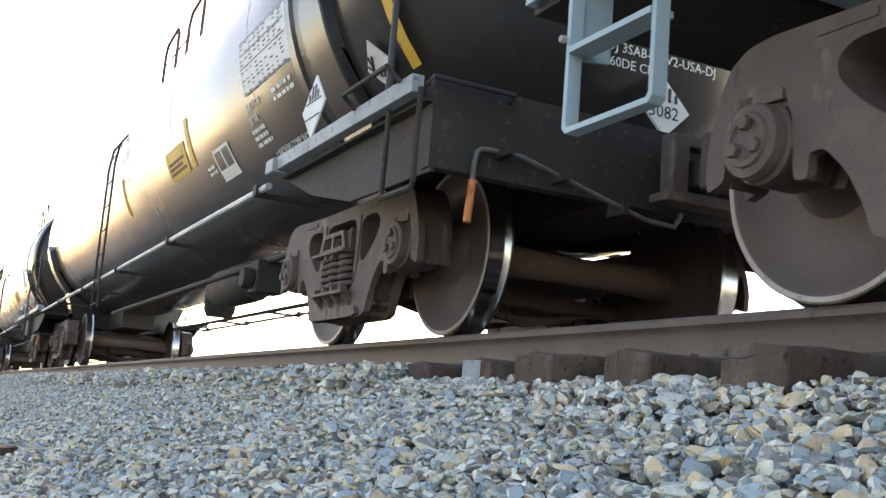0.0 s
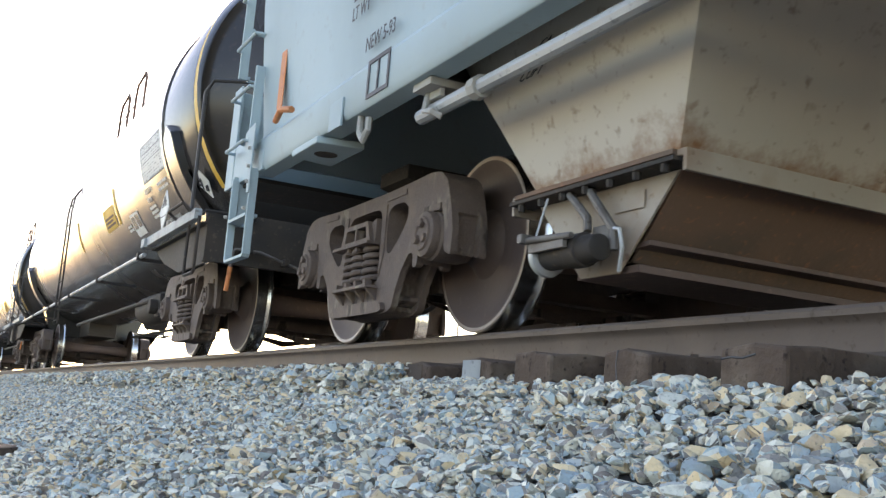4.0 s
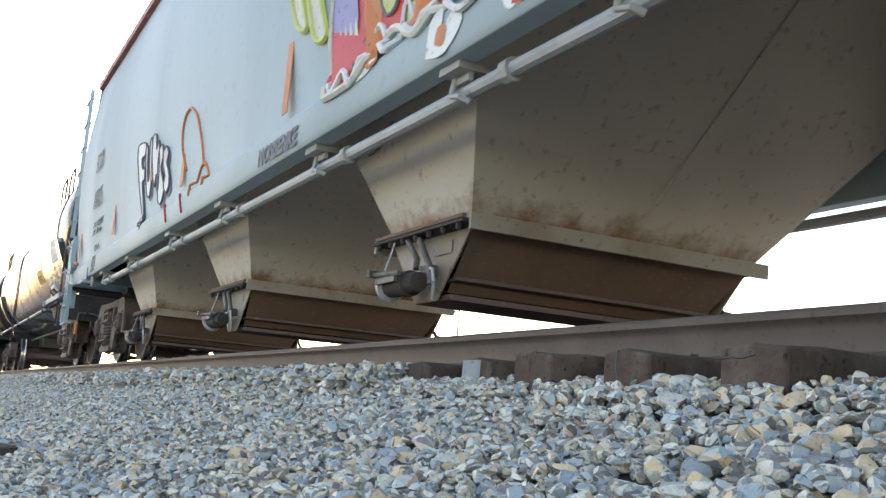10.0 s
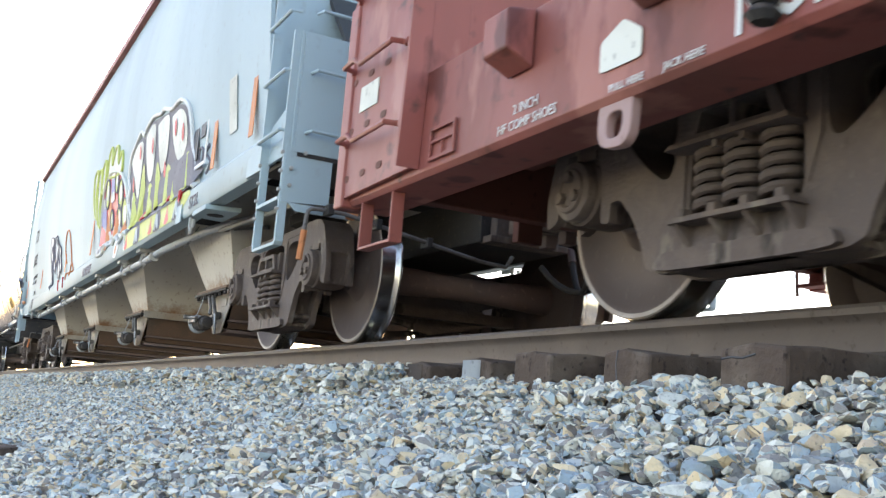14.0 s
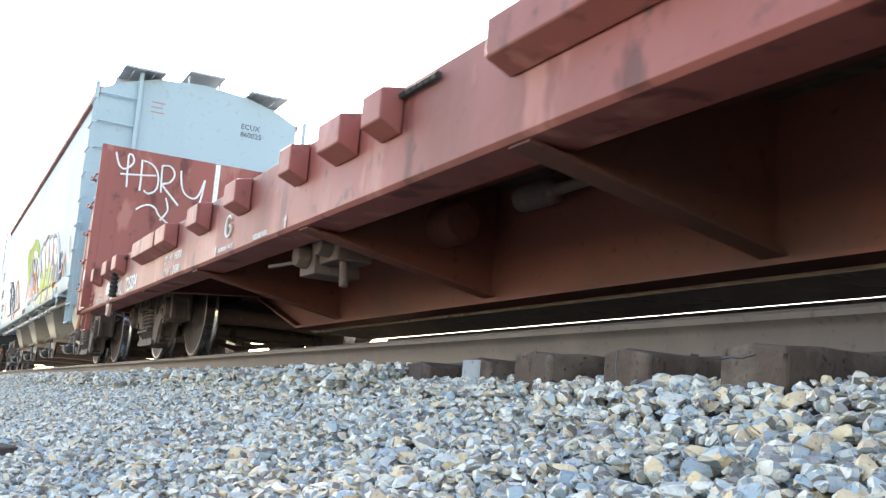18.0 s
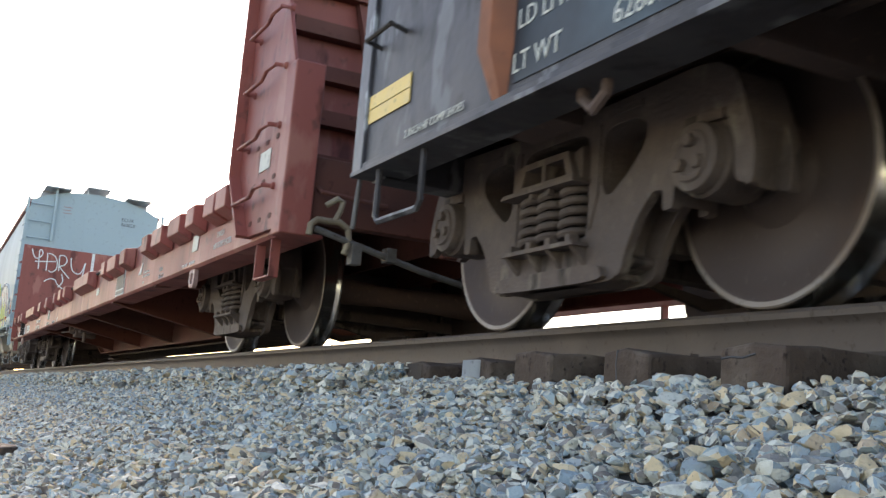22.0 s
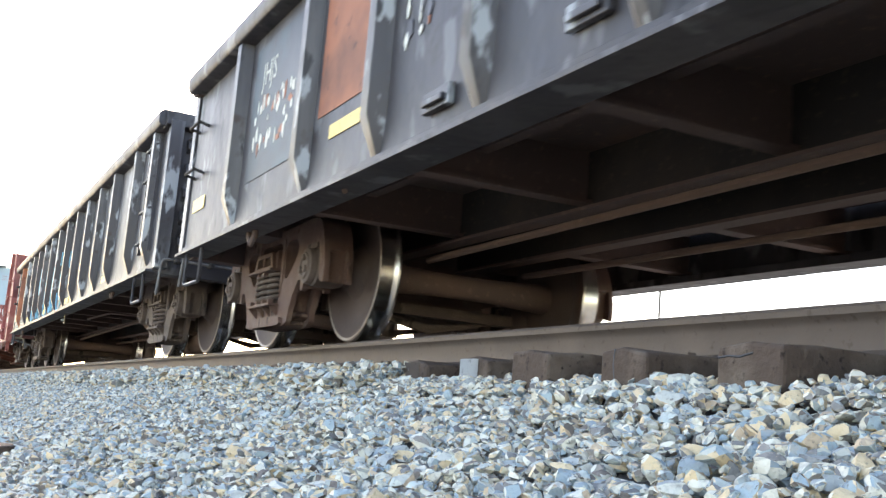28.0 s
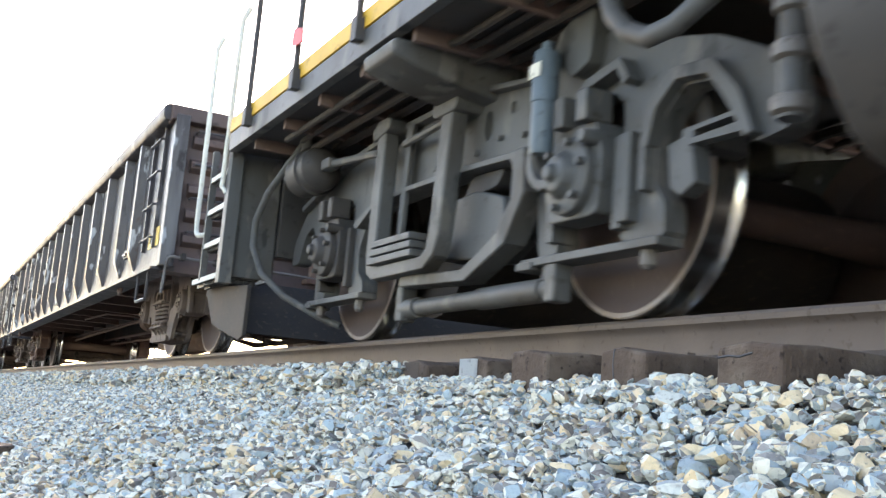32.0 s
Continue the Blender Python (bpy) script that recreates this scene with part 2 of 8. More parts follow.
# ---- mesh building ----
class Geo:
    """Vertices and faces of one mesh, each face with a material slot."""

    def __init__(self):
        self.v, self.f, self.m = [], [], []

    def put(self, verts, faces, slot=0):
        k = len(self.v)
        self.v += [tuple(p) for p in verts]
        self.f += [tuple(k + i for i in q) for q in faces]
        self.m += [slot] * len(faces)
        return self

    def box(self, x0, x1, y0, y1, z0, z1, slot=0):
        v = [(x, y, z) for x in (x0, x1) for y in (y0, y1) for z in (z0, z1)]
        return self.put(v, [(0, 1, 3, 2), (4, 6, 7, 5), (0, 4, 5, 1), (2, 3, 7, 6), (0, 2, 6, 4), (1, 5, 7, 3)], slot)

    def prism(self, poly, y0, y1, slot=0, axis="y"):
        """A polygon pulled along an axis; its points are (x, z) for y, (y, z) for x, (x, y) for z."""
        n = len(poly)
        place = {"y": lambda a, b, c: (a, c, b), "x": lambda a, b, c: (c, a, b), "z": lambda a, b, c: (a, b, c)}[axis]
        v = [place(a, b, y0) for a, b in poly] + [place(a, b, y1) for a, b in poly]
        f = [(i, (i + 1) % n, n + (i + 1) % n, n + i) for i in range(n)] + [tuple(range(n)), tuple(range(2 * n - 1, n - 1, -1))]
        return self.put(v, f, slot)

    def strip(self, outer, inner, y0, y1, slot=0, closed=True):
        """A ring between two outlines of as many points in (x, z), pulled from y0 to y1."""
        n = len(outer)
        v = [(a, y, b) for y in (y0, y1) for line in (outer, inner) for a, b in line]
        f = []
        for i in range(n if closed else n - 1):
            j = (i + 1) % n
            f += [(i, j, n + j, n + i), (2 * n + i, 3 * n + i, 3 * n + j, 2 * n + j), (i, 2 * n + i, 2 * n + j, j), (n + i, n + j, 3 * n + j, 3 * n + i)]
        if not closed:
            f += [(0, n, 3 * n, 2 * n), (n - 1, 3 * n - 1, 4 * n - 1, 2 * n - 1)]
        return self.put(v, f, slot)

    def tube(self, pts, r, n=8, slot=0, closed=False, r2=None):
        """A round bar along points."""
        pts = [Vector(p) for p in pts]
        k = len(pts)
        v, f = [], []
        side = None
        for i, p in enumerate(pts):
            a, b = (pts[i - 1], pts[(i + 1) % k]) if closed else (pts[max(i - 1, 0)], pts[min(i + 1, k - 1)])
            d = (b - a).normalized()
            if side is None:
                side = d.orthogonal().normalized()
            side = (side - d * side.dot(d)).normalized()
            up = d.cross(side)
            rad = r if r2 is None else r + (r2 - r) * i / (k - 1)
            v += [p + (side * math.cos(2 * math.pi * j / n) + up * math.sin(2 * math.pi * j / n)) * rad for j in range(n)]
        for i in range(k if closed else k - 1):
            q = (i + 1) % k
            f += [(i * n + j, i * n + (j + 1) % n, q * n + (j + 1) % n, q * n + j) for j in range(n)]
        if not closed:
            f += [tuple(range(n - 1, -1, -1)), tuple((k - 1) * n + j for j in range(n))]
        return self.put(v, f, slot)

    def lathe(self, profile, origin=(0, 0, 0), axis="y", n=24, slots=None, closed=False):
        """A profile of (radius, distance along the axis) turned round the axis."""
        v, f, m = [], [], []
        k = len(profile)
        for r, h in profile:
            for j in range(n):
                a, b = r * math.cos(2 * math.pi * j / n), r * math.sin(2 * math.pi * j / n)
                p = {"y": (a, h, b), "x": (h, a, b), "z": (a, b, h)}[axis]
                v.append((p[0] + origin[0], p[1] + origin[1], p[2] + origin[2]))
        base = len(self.v)
        self.v += v
        for i in range(k if closed else k - 1):
            q = (i + 1) % k
            for j in range(n):
                self.f.append((base + i * n + j, base + i * n + (j + 1) % n, base + q * n + (j + 1) % n, base + q * n + j))
                self.m.append(slots[i] if slots else 0)
        if not closed:
            self.f += [tuple(base + j for j in range(n)), tuple(base + (k - 1) * n + j for j in range(n))]
            self.m += [slots[0] if slots else 0, slots[-1] if slots else 0]
        return self

    def mesh(self, name, mats, dx=0.0, smooth=35):
        me = bpy.data.meshes.new(name)
        me.from_pydata([(x - dx, y, z) for x, y, z in self.v], [], self.f)
        for one in mats:
            me.materials.append(one)
        if len(mats) > 1:
            me.polygons.foreach_set("material_index", self.m)
        bm = bmesh.new()
        bm.from_mesh(me)
        bmesh.ops.recalc_face_normals(bm, faces=bm.faces)
        bm.to_mesh(me)
        bm.free()
        if smooth:
            me.shade_smooth()
            me.set_sharp_from_angle(angle=radians(smooth))
        return me


ORIGIN = [0.0]
AHEAD = [0.0]  # how much further along the train the following cars stand


def thing(name, x, label, category, group=""):
    """An Empty at a thing's base; later parts are given in metres along the train and shifted to it."""
    ob = new(name)
    ob.empty_display_size = 0.2
    ob.matrix_basis = pose(x + AHEAD[0], 0, 0)
    ORIGIN[0] = x
    return tagged(ob, label, category, group)


def hang(name, mesh, parent, m=None, label=""):
    ob = new(name, mesh)
    ob.parent = parent
    if m is not None:
        ob.matrix_basis = m
    return tagged(ob, label) if label else ob


def part(name, geo, mats, parent, label="", bevel=0.0, smooth=35):
    """One mesh object under a thing or under a part."""
    mats = mats if isinstance(mats, (list, tuple)) else [mats]
    ob = hang(name, geo.mesh(name, mats, ORIGIN[0], smooth), parent, None, label)
    if bevel:
        mod = ob.modifiers.new("bevel", "BEVEL")
        mod.width, mod.segments, mod.limit_method, mod.angle_limit = bevel, 2, "ANGLE", radians(40)
        mod.harden_normals = True
    return ob


def lettering(name, words, size, x, y, z, mat, parent, label="", lean=0.0, wide=1.0, face=0.0, bold=0.0):
    """Painted words on a side; x, z: the lower left corner."""
    cu = bpy.data.curves.new("words", "FONT")
    cu.body, cu.size, cu.extrude, cu.offset = words, size, 0.001, bold
    cu.resolution_u = 2
    tmp = new("words", cu)
    me = bpy.data.meshes.new_from_object(tmp.evaluated_get(bpy.context.evaluated_depsgraph_get()))
    bpy.data.objects.remove(tmp)
    me.materials.clear()
    me.materials.append(mat)
    me.transform(Matrix.Diagonal((wide, 1, 1, 1)))
    me.transform(pose(x - ORIGIN[0], y, z, 90 + lean, 0, face))
    return hang(name, me, parent, None, label)


def flow(line, n=4):
    """A smooth curve through the points of a stroke."""
    if len(line) < 3:
        return line
    out = []
    last = len(line) - 1
    for i in range(last):
        p = [Vector(line[max(i - 1, 0)]), Vector(line[i]), Vector(line[i + 1]), Vector(line[min(i + 2, last)])]
        for j in range(n):
            t = j / n
            out.append(tuple(0.5 * (2 * p[1] + (p[2] - p[0]) * t + (2 * p[0] - 5 * p[1] + 4 * p[2] - p[3]) * t**2 + (3 * p[1] - p[0] - 3 * p[2] + p[3]) * t**3)))
    return out + [tuple(line[last])]


def sketch(name, strokes, r, mat, parent, place, label=""):
    """Painted lines of a scrawl: strokes of (u, w) points, put on a surface by place(u, w)."""
    g = Geo()
    for line in strokes:
        g.tube([place(u, w) for u, w in flow(line)], r, 6)
    return part(name, g, mat, parent, label)


def arc(cx, cz, r, a0, a1, n, rz=None):
    rz = r if rz is None else rz
    return [(cx + r * math.cos(radians(a0 + (a1 - a0) * i / n)), cz + rz * math.sin(radians(a0 + (a1 - a0) * i / n))) for i in range(n + 1)]


# ---- ground, ballast and track ----
def bed_height(y):
    """The ballast's surface across the track."""
    if y < -1.4:
        return max(-0.315 + 0.315 * (y + 1.4), -1.05)
    if y > 1.4:
        return max(-0.315 - 0.315 * (y - 1.4), -1.05)
    return -0.315


def make_ground():
    g = Geo()
    ys = [-2500, -300, -40, -12, -6, -4.4, -3.6, -3.0, -2.4, -1.9, -1.4, 0, 1.4, 2.2, 3.0, 3.6, 5, 12, 60, 400, 2500]
    xs = [-2500, -600, -150, -60, -30, -12, -4, 4, 20, 80, 400, 2500]
    v = [(x, y, bed_height(y) - 0.03) for x in xs for y in ys]
    n = len(ys)
    f = [(i * n + j, (i + 1) * n + j, (i + 1) * n + j + 1, i * n + j + 1) for i in range(len(xs) - 1) for j in range(n - 1)]
    g.put(v, f)
    for k in range(len(xs) - 1):
        for j in range(n - 1):
            g.m[k * (n - 1) + j] = (1 if ys[j] < -1.4 else 2) if -4.4 <= ys[j] < 5 else 0
    ob = new("ground", g.mesh("ground", [GROUND, BEDSHADE, BED]))
    return tagged(ob, "dry gravelly ground with a raised ballast bed", "ground", kind="structure")


def make_stones():
    """Crushed stones, thickest where the camera stands nearest."""
    rng = np.random.default_rng(4)
    plain, fine = [], []
    for k in range(36):
        bm = bmesh.new()
        flat = np.array([1.0, rng.uniform(0.62, 0.95), rng.uniform(0.46, 0.78)])
        for p in rng.normal(size=(15, 3)):
            bm.verts.new(p / np.linalg.norm(p) * rng.uniform(0.86, 1.06) * flat)
        bmesh.ops.convex_hull(bm, input=bm.verts)
        bmesh.ops.delete(bm, geom=[q for q in bm.verts if not q.link_faces], context="VERTS")
        bm.verts.index_update()
        v, f = np.array([q.co[:] for q in bm.verts]), np.array([[q.index for q in t.verts] for t in bm.faces])
        bm.free()
        plain.append((v, f))
        # each facet split in four, its edges worn round and its face chipped
        mids, pts, tris = {}, list(v), []
        for tri in f:
            m = []
            for i in range(3):
                key = tuple(sorted((tri[i], tri[(i + 1) % 3])))
                if key not in mids:
                    p = (v[key[0]] + v[key[1]]) / 2
                    mids[key] = len(pts)
                    pts.append(p * (1 + rng.uniform(-0.05, 0.10)) + rng.normal(0, 0.025, 3))
                m.append(mids[key])
            tris += [(tri[0], m[0], m[2]), (m[0], tri[1], m[1]), (m[2], m[1], tri[2]), tuple(m)]
        pts = np.array(pts)
        pts[:len(v)] *= 0.95
        fine.append((pts, np.array(tris)))
    verts, faces, count = [], [], 0
    zones = [(-4.2, -0.6, -3.15, -1.25, 0.00060, 0.0206), (-8, -4.2, -3.25, -1.30, 0.00075, 0.0225), (-16, -8, -3.4, -1.30, 0.0013, 0.027),
             (-40, -16, -3.8, -1.30, 0.012, 0.050), (-30, 2.0, -1.30, -0.5, 0.010, 0.036), (-30, 2, 0.9, 2.6, 0.014, 0.042), (-0.6, 2.0, -2.6, -1.3, 0.004, 0.032),
             (-9, -4.1, -1.62, -1.27, 0.0009, 0.0245), (-30, -9, -1.7, -1.27, 0.0022, 0.032)]
    for x0, x1, y0, y1, area, size in zones:
        n = int((x1 - x0) * (y1 - y0) / area)
        px, py = rng.uniform(x0, x1, n), rng.uniform(y0, y1, n)
        sz = np.minimum(size * rng.lognormal(0, 0.36, n), 0.043 if size < 0.028 else 0.08)
        turn, lean, kind = rng.uniform(0, 2 * np.pi, n), rng.normal(0, 0.30, (n, 2)), rng.integers(0, len(plain), n)
        for i in range(n):
            if -1.27 < py[i] < 1.30 and bed_height(py[i]) > -0.33:
                lift = -0.01
            elif x0 in (-9, -30) and y1 == -1.27:
                lift = rng.uniform(0.0, 0.11)
            else:
                lift = rng.uniform(-0.032, 0.018) - 0.3 * (sz[i] - size) + (0.022 if py[i] > -1.6 else 0.0)
            rot = np.array(Euler((lean[i][0], lean[i][1], turn[i])).to_matrix())
            v, f = (fine if x0 == -4.2 else plain)[kind[i]]
            verts.append(v @ rot.T * sz[i] + np.array([px[i], py[i], bed_height(py[i]) + lift]))
            faces.append(f + count)
            count += len(v)
    # the few large ones that stand out
    for x, y, s, k in ((-2.02, -1.62, 0.048, 3), (-1.42, -2.0, 0.042, 5), (-3.1, -2.08, 0.042, 8), (-2.30, -1.42, 0.05, 11), (-2.2, -1.44, 0.052, 12), (-2.26, -1.50, 0.045, 15)):
        v, f = fine[k]
        verts.append(v * s + np.array([x, y, bed_height(y) + 0.035]))
        faces.append(f + count)
        count += len(v)
    verts, faces = np.concatenate(verts), np.concatenate(faces)
    me = bpy.data.meshes.new("ballast_stones")
    me.vertices.add(len(verts))
    me.vertices.foreach_set("co", verts.ravel())
    me.loops.add(faces.size)
    me.loops.foreach_set("vertex_index", faces.ravel())
    me.polygons.add(len(faces))
    me.polygons.foreach_set("loop_start", np.arange(0, faces.size, 3))
    me.update(calc_edges=True)
    me.validate()
    me.shade_smooth()
    me.set_sharp_from_angle(angle=radians(21))
    me.materials.append(STONE)
    return tagged(new("ballast_stones", me), "angular blue-grey and tan crushed stone ballast", "gravel", kind="stuff")


def make_rail(y):
    """One rail of the track: foot, web and head, with a bright running surface."""
    half = [(0.076, -0.186), (0.076, -0.175), (0.03, -0.158), (0.009, -0.14), (0.009, -0.062), (0.020, -0.042), (0.035, -0.030), (0.037, -0.010), (0.030, 0.002), (0.018, 0.004)]
    ring = [(y + a, b) for a, b in half] + [(y - a, b) for a, b in reversed(half)]
    g = Geo()
    xs = [-420, -150, -60, -30, -15, -8, -4, 0, 6, 20, 60]
    n = len(ring)
    g.put([(x, a, b) for x in xs for a, b in ring], [(i * n + j, (i + 1) * n + j, (i + 1) * n + (j + 1) % n, i * n + (j + 1) % n) for i in range(len(xs) - 1) for j in range(n)])
    top = len(half) - 1
    for i in range(len(xs) - 1):
        g.m[i * n + top] = 1
    ob = new("rail", g.mesh("rail", [RAIL, SHINY]))
    return tagged(ob, "brown weathered steel running rail on timber ties", "rail", "rails of the track", kind="structure")


def make_ties():
    rng = random.Random(7)
    edges = [-1.50, -2.03, -2.565, -3.05, -3.68, -4.17, -4.62, -5.14, -5.66, -6.16, -6.68, -7.2]
    while edges[-1] > -26:
        edges.append(edges[-1] - rng.uniform(0.5, 0.54))
    edges += [-0.98, -0.46, 0.06, 0.58, 1.1]
    spike = Geo().box(-0.009, 0.009, -0.012, 0.012, 0, 0.03).box(-0.014, 0.014, -0.02, 0.016, 0.03, 0.042).mesh("spike", [RAIL])
    plate = Geo().prism([(-0.09, 0.0), (0.09, 0.0), (0.09, 0.012), (-0.09, 0.012)], -0.17, 0.17).mesh("tie_plate", [RAIL])
    for k, x in enumerate(edges):
        g = Geo()
        w, out = 0.222 + rng.uniform(-0.012, 0.012), (1.45 if k < 4 else 1.33) + rng.uniform(-0.015, 0.015)
        top = -0.187 - rng.uniform(0, 0.008 if k < 4 else 0.014)
        # worn timber: the long edges wander and the end is not quite square
        ys = [-out, -out + 0.12, -0.9, -0.5, 0.0, 0.5, 0.9, out]
        v = []
        for y in ys:
            a, b = x + rng.uniform(-0.006, 0.006), x + w + rng.uniform(-0.006, 0.006)
            t0, t1 = top - rng.uniform(0, 0.012), top - rng.uniform(0, 0.014)
            if y == -out:
                t0, t1 = t0 - 0.006, t1 - 0.012
            v += [(a, y, top - 0.178), (b, y, top - 0.178), (b, y, t1), ((a + b) / 2, y, top), (a, y, t0)]
        f = [(5 * i + j, 5 * i + (j + 1) % 5, 5 * i + 5 + (j + 1) % 5, 5 * i + 5 + j) for i in range(len(ys) - 1) for j in range(5)]
        g.put(v, f + [(0, 1, 2, 3, 4), tuple(5 * len(ys) - 5 + j for j in (4, 3, 2, 1, 0))])
        ob = new("tie", g.mesh("tie", [TIE], smooth=0))
        mod = ob.modifiers.new("bevel", "BEVEL")
        mod.width, mod.segments = 0.011, 2
        tagged(ob, "weathered dark brown timber railway tie", "railway tie", "ties under the rails")
        for s in (-1, 1):
            hang("tie_plate", plate, ob, pose(x + w / 2, s * 0.755, top + 0.002), "rusty steel tie plate")
            for dx in ((-0.05, 0.05) if x > -9 else ()):
                for dy in (-0.085, 0.085):
                    hang("spike", spike, ob, pose(x + w / 2 + dx, s * 0.755 + dy, top + 0.008))
        ORIGIN[0] = 0.0
        if k in (0, 4, 5):
            # a corrugated steel plate nailed across the end
            lo, hi, n = x + 0.015, x + w * (0.62 if k else 0.9), 8
            front = [(lo + (hi - lo) * i / (2 * n), -out - (0.018 if i % 2 else 0.002)) for i in range(2 * n + 1)]
            g = Geo().prism(front + [(hi, -out + 0.004), (lo, -out + 0.004)], top - 0.12, top - 0.012, axis="z")
            part("end_plate", g, RAIL if k == 5 else GALV, ob, "rusty anti-split plate" if k == 5 else "toothed galvanised anti-split plate")
        if k in (1, 2, 13):
            # a drying split in the end grain, its shaded gap drawn as a black bar
            z = top - (0.035 if k == 1 else 0.02)
            line = [(x + 0.004, z - 0.004), (x + 0.04, z), (x + 0.08, z - 0.003), (x + 0.125, z + 0.006)] if k == 1 else [(x + 0.075, top - 0.006), (x + 0.07, top - 0.05), (x + 0.078, top - 0.10), (x + 0.074, top - 0.15)]
            g = Geo().tube([(a, -out + 0.001, b) for a, b in line], 0.0035, 5)
            part("split", g, INK, ob, "thin black bar that stands for a drying split's dark gap")


def timber_block():
    g = Geo().prism(loop([(-0.16, 0.0), (0.16, 0.0), (0.155, 0.07), (-0.13, 0.085)], 2, 0.1), -0.09, 0.09)
    ob = new("timber_block", g.mesh("timber_block", [TIE], smooth=30))
    ob.matrix_basis = pose(-5.35, -2.93, -0.80, 4, -3, 35)
    return tagged(ob, "dark rotten timber offcut lying in the gravel", "timber")


make_ground()
make_rail(-0.755)
make_rail(0.755)
make_ties()
make_stones()

# ---- running gear ----
CACHE = {}
WHEELSETS = []
CARS = []


def cached(key, build):
    if key not in CACHE:
        CACHE[key] = build()
    return CACHE[key]


def wheel_mesh(r):
    """A rolled steel wheel on the near side: hub, dished plate, rim, bright tread and flange."""
    p = [(0.0, -0.862), (0.085, -0.862), (0.118, -0.852), (0.142, -0.815), (0.18, -0.780), (0.25, -0.766), (0.32, -0.770), (r - 0.075, -0.786), (r - 0.045, -0.803), (r - 0.027, -0.811),
         (r - 0.010, -0.814), (r - 0.004, -0.809), (r + 0.0, -0.72), (r + 0.008, -0.708), (r + 0.025, -0.697), (r + 0.025, -0.685), (r + 0.015, -0.677), (r - 0.09, -0.677), (r - 0.13, -0.70), (0.2, -0.69), (0.12, -0.66)]
    slots = [0] * 9 + [2, 2] + [1] * 5 + [0] * 5
    return Geo().lathe(p, n=56, slots=slots).mesh("wheel", [WHEEL, SHINY, WORN], smooth=30)


def wheelset(car, x, r=0.457, bright=True):
    axle = cached(("axle", r), lambda: Geo().lathe([(0.0, -1.1), (0.075, -1.1), (0.078, -0.86), (0.11, -0.83), (0.105, -0.6), (0.082, -0.2), (0.082, 0.2), (0.105, 0.6), (0.11, 0.83), (0.078, 0.86), (0.075, 1.1), (0.0, 1.1)], n=20).mesh("axle", [UNDER]))
    ax = hang("wheelset", axle, car, pose(x - ORIGIN[0], 0, r), "solid steel axle with two pressed-on wheels")
    w = cached(("wheel", r), lambda: wheel_mesh(r))
    hang("wheel", w, ax, pose(0, 0, 0), "brown steel wheel with a polished tread")
    hang("wheel", w, ax, pose(0, 0, 0, 0, 0, 180), "brown steel wheel with a polished tread")
    WHEELSETS.append((ax, x - ORIGIN[0], r))
    return ax


def loop(pts, n=3, k=0.28):
    """Round the corners of an outline in (x, z)."""
    out = []
    m = len(pts)
    for i in range(m):
        a, b, c = Vector(pts[i - 1]), Vector(pts[i]), Vector(pts[(i + 1) % m])
        p, q = b + (a - b) * k, b + (c - b) * k
        for j in range(n + 1):
            u = j / n
            out.append(tuple(p * (1 - u) ** 2 + b * 2 * u * (1 - u) + q * u * u))
    return out


def plate_with_holes(g, outline, holes, y0, y1, slot=0):
    """A thick plate in the (x, z) plane with holes right through it."""
    bm = bmesh.new()
    for ring in [outline] + holes:
        vs = [bm.verts.new((a, y0, b)) for a, b in ring]
        for i in range(len(vs)):
            bm.edges.new((vs[i - 1], vs[i]))
    bmesh.ops.triangle_fill(bm, use_beauty=True, use_dissolve=False, edges=bm.edges[:])

    def inside(p, ring):
        hit = False
        for i in range(len(ring)):
            (x1, z1), (x2, z2) = ring[i - 1], ring[i]
            if (z1 > p[1]) != (z2 > p[1]) and p[0] < (x2 - x1) * (p[1] - z1) / (z2 - z1) + x1:
                hit = not hit
        return hit

    bad = []
    for face in bm.faces:
        c = face.calc_center_median()
        if not inside((c.x, c.z), outline) or any(inside((c.x, c.z), h) for h in holes):
            bad.append(face)
    bmesh.ops.delete(bm, geom=bad, context="FACES_ONLY")
    bm.verts.index_update()
    front = [v.co.copy() for v in bm.verts]
    n = len(front)
    v = [(c.x, y0, c.z) for c in front] + [(c.x, y1, c.z) for c in front]
    f = []
    for face in bm.faces:
        ids = [q.index for q in face.verts]
        f += [tuple(ids), tuple(n + i for i in reversed(ids))]
    for e in bm.edges:
        if len(e.link_faces) == 1:
            a, b = (q.index for q in e.verts)
            f.append((a, b, n + b, n + a))
    bm.free()
    return g.put(v, f, slot)


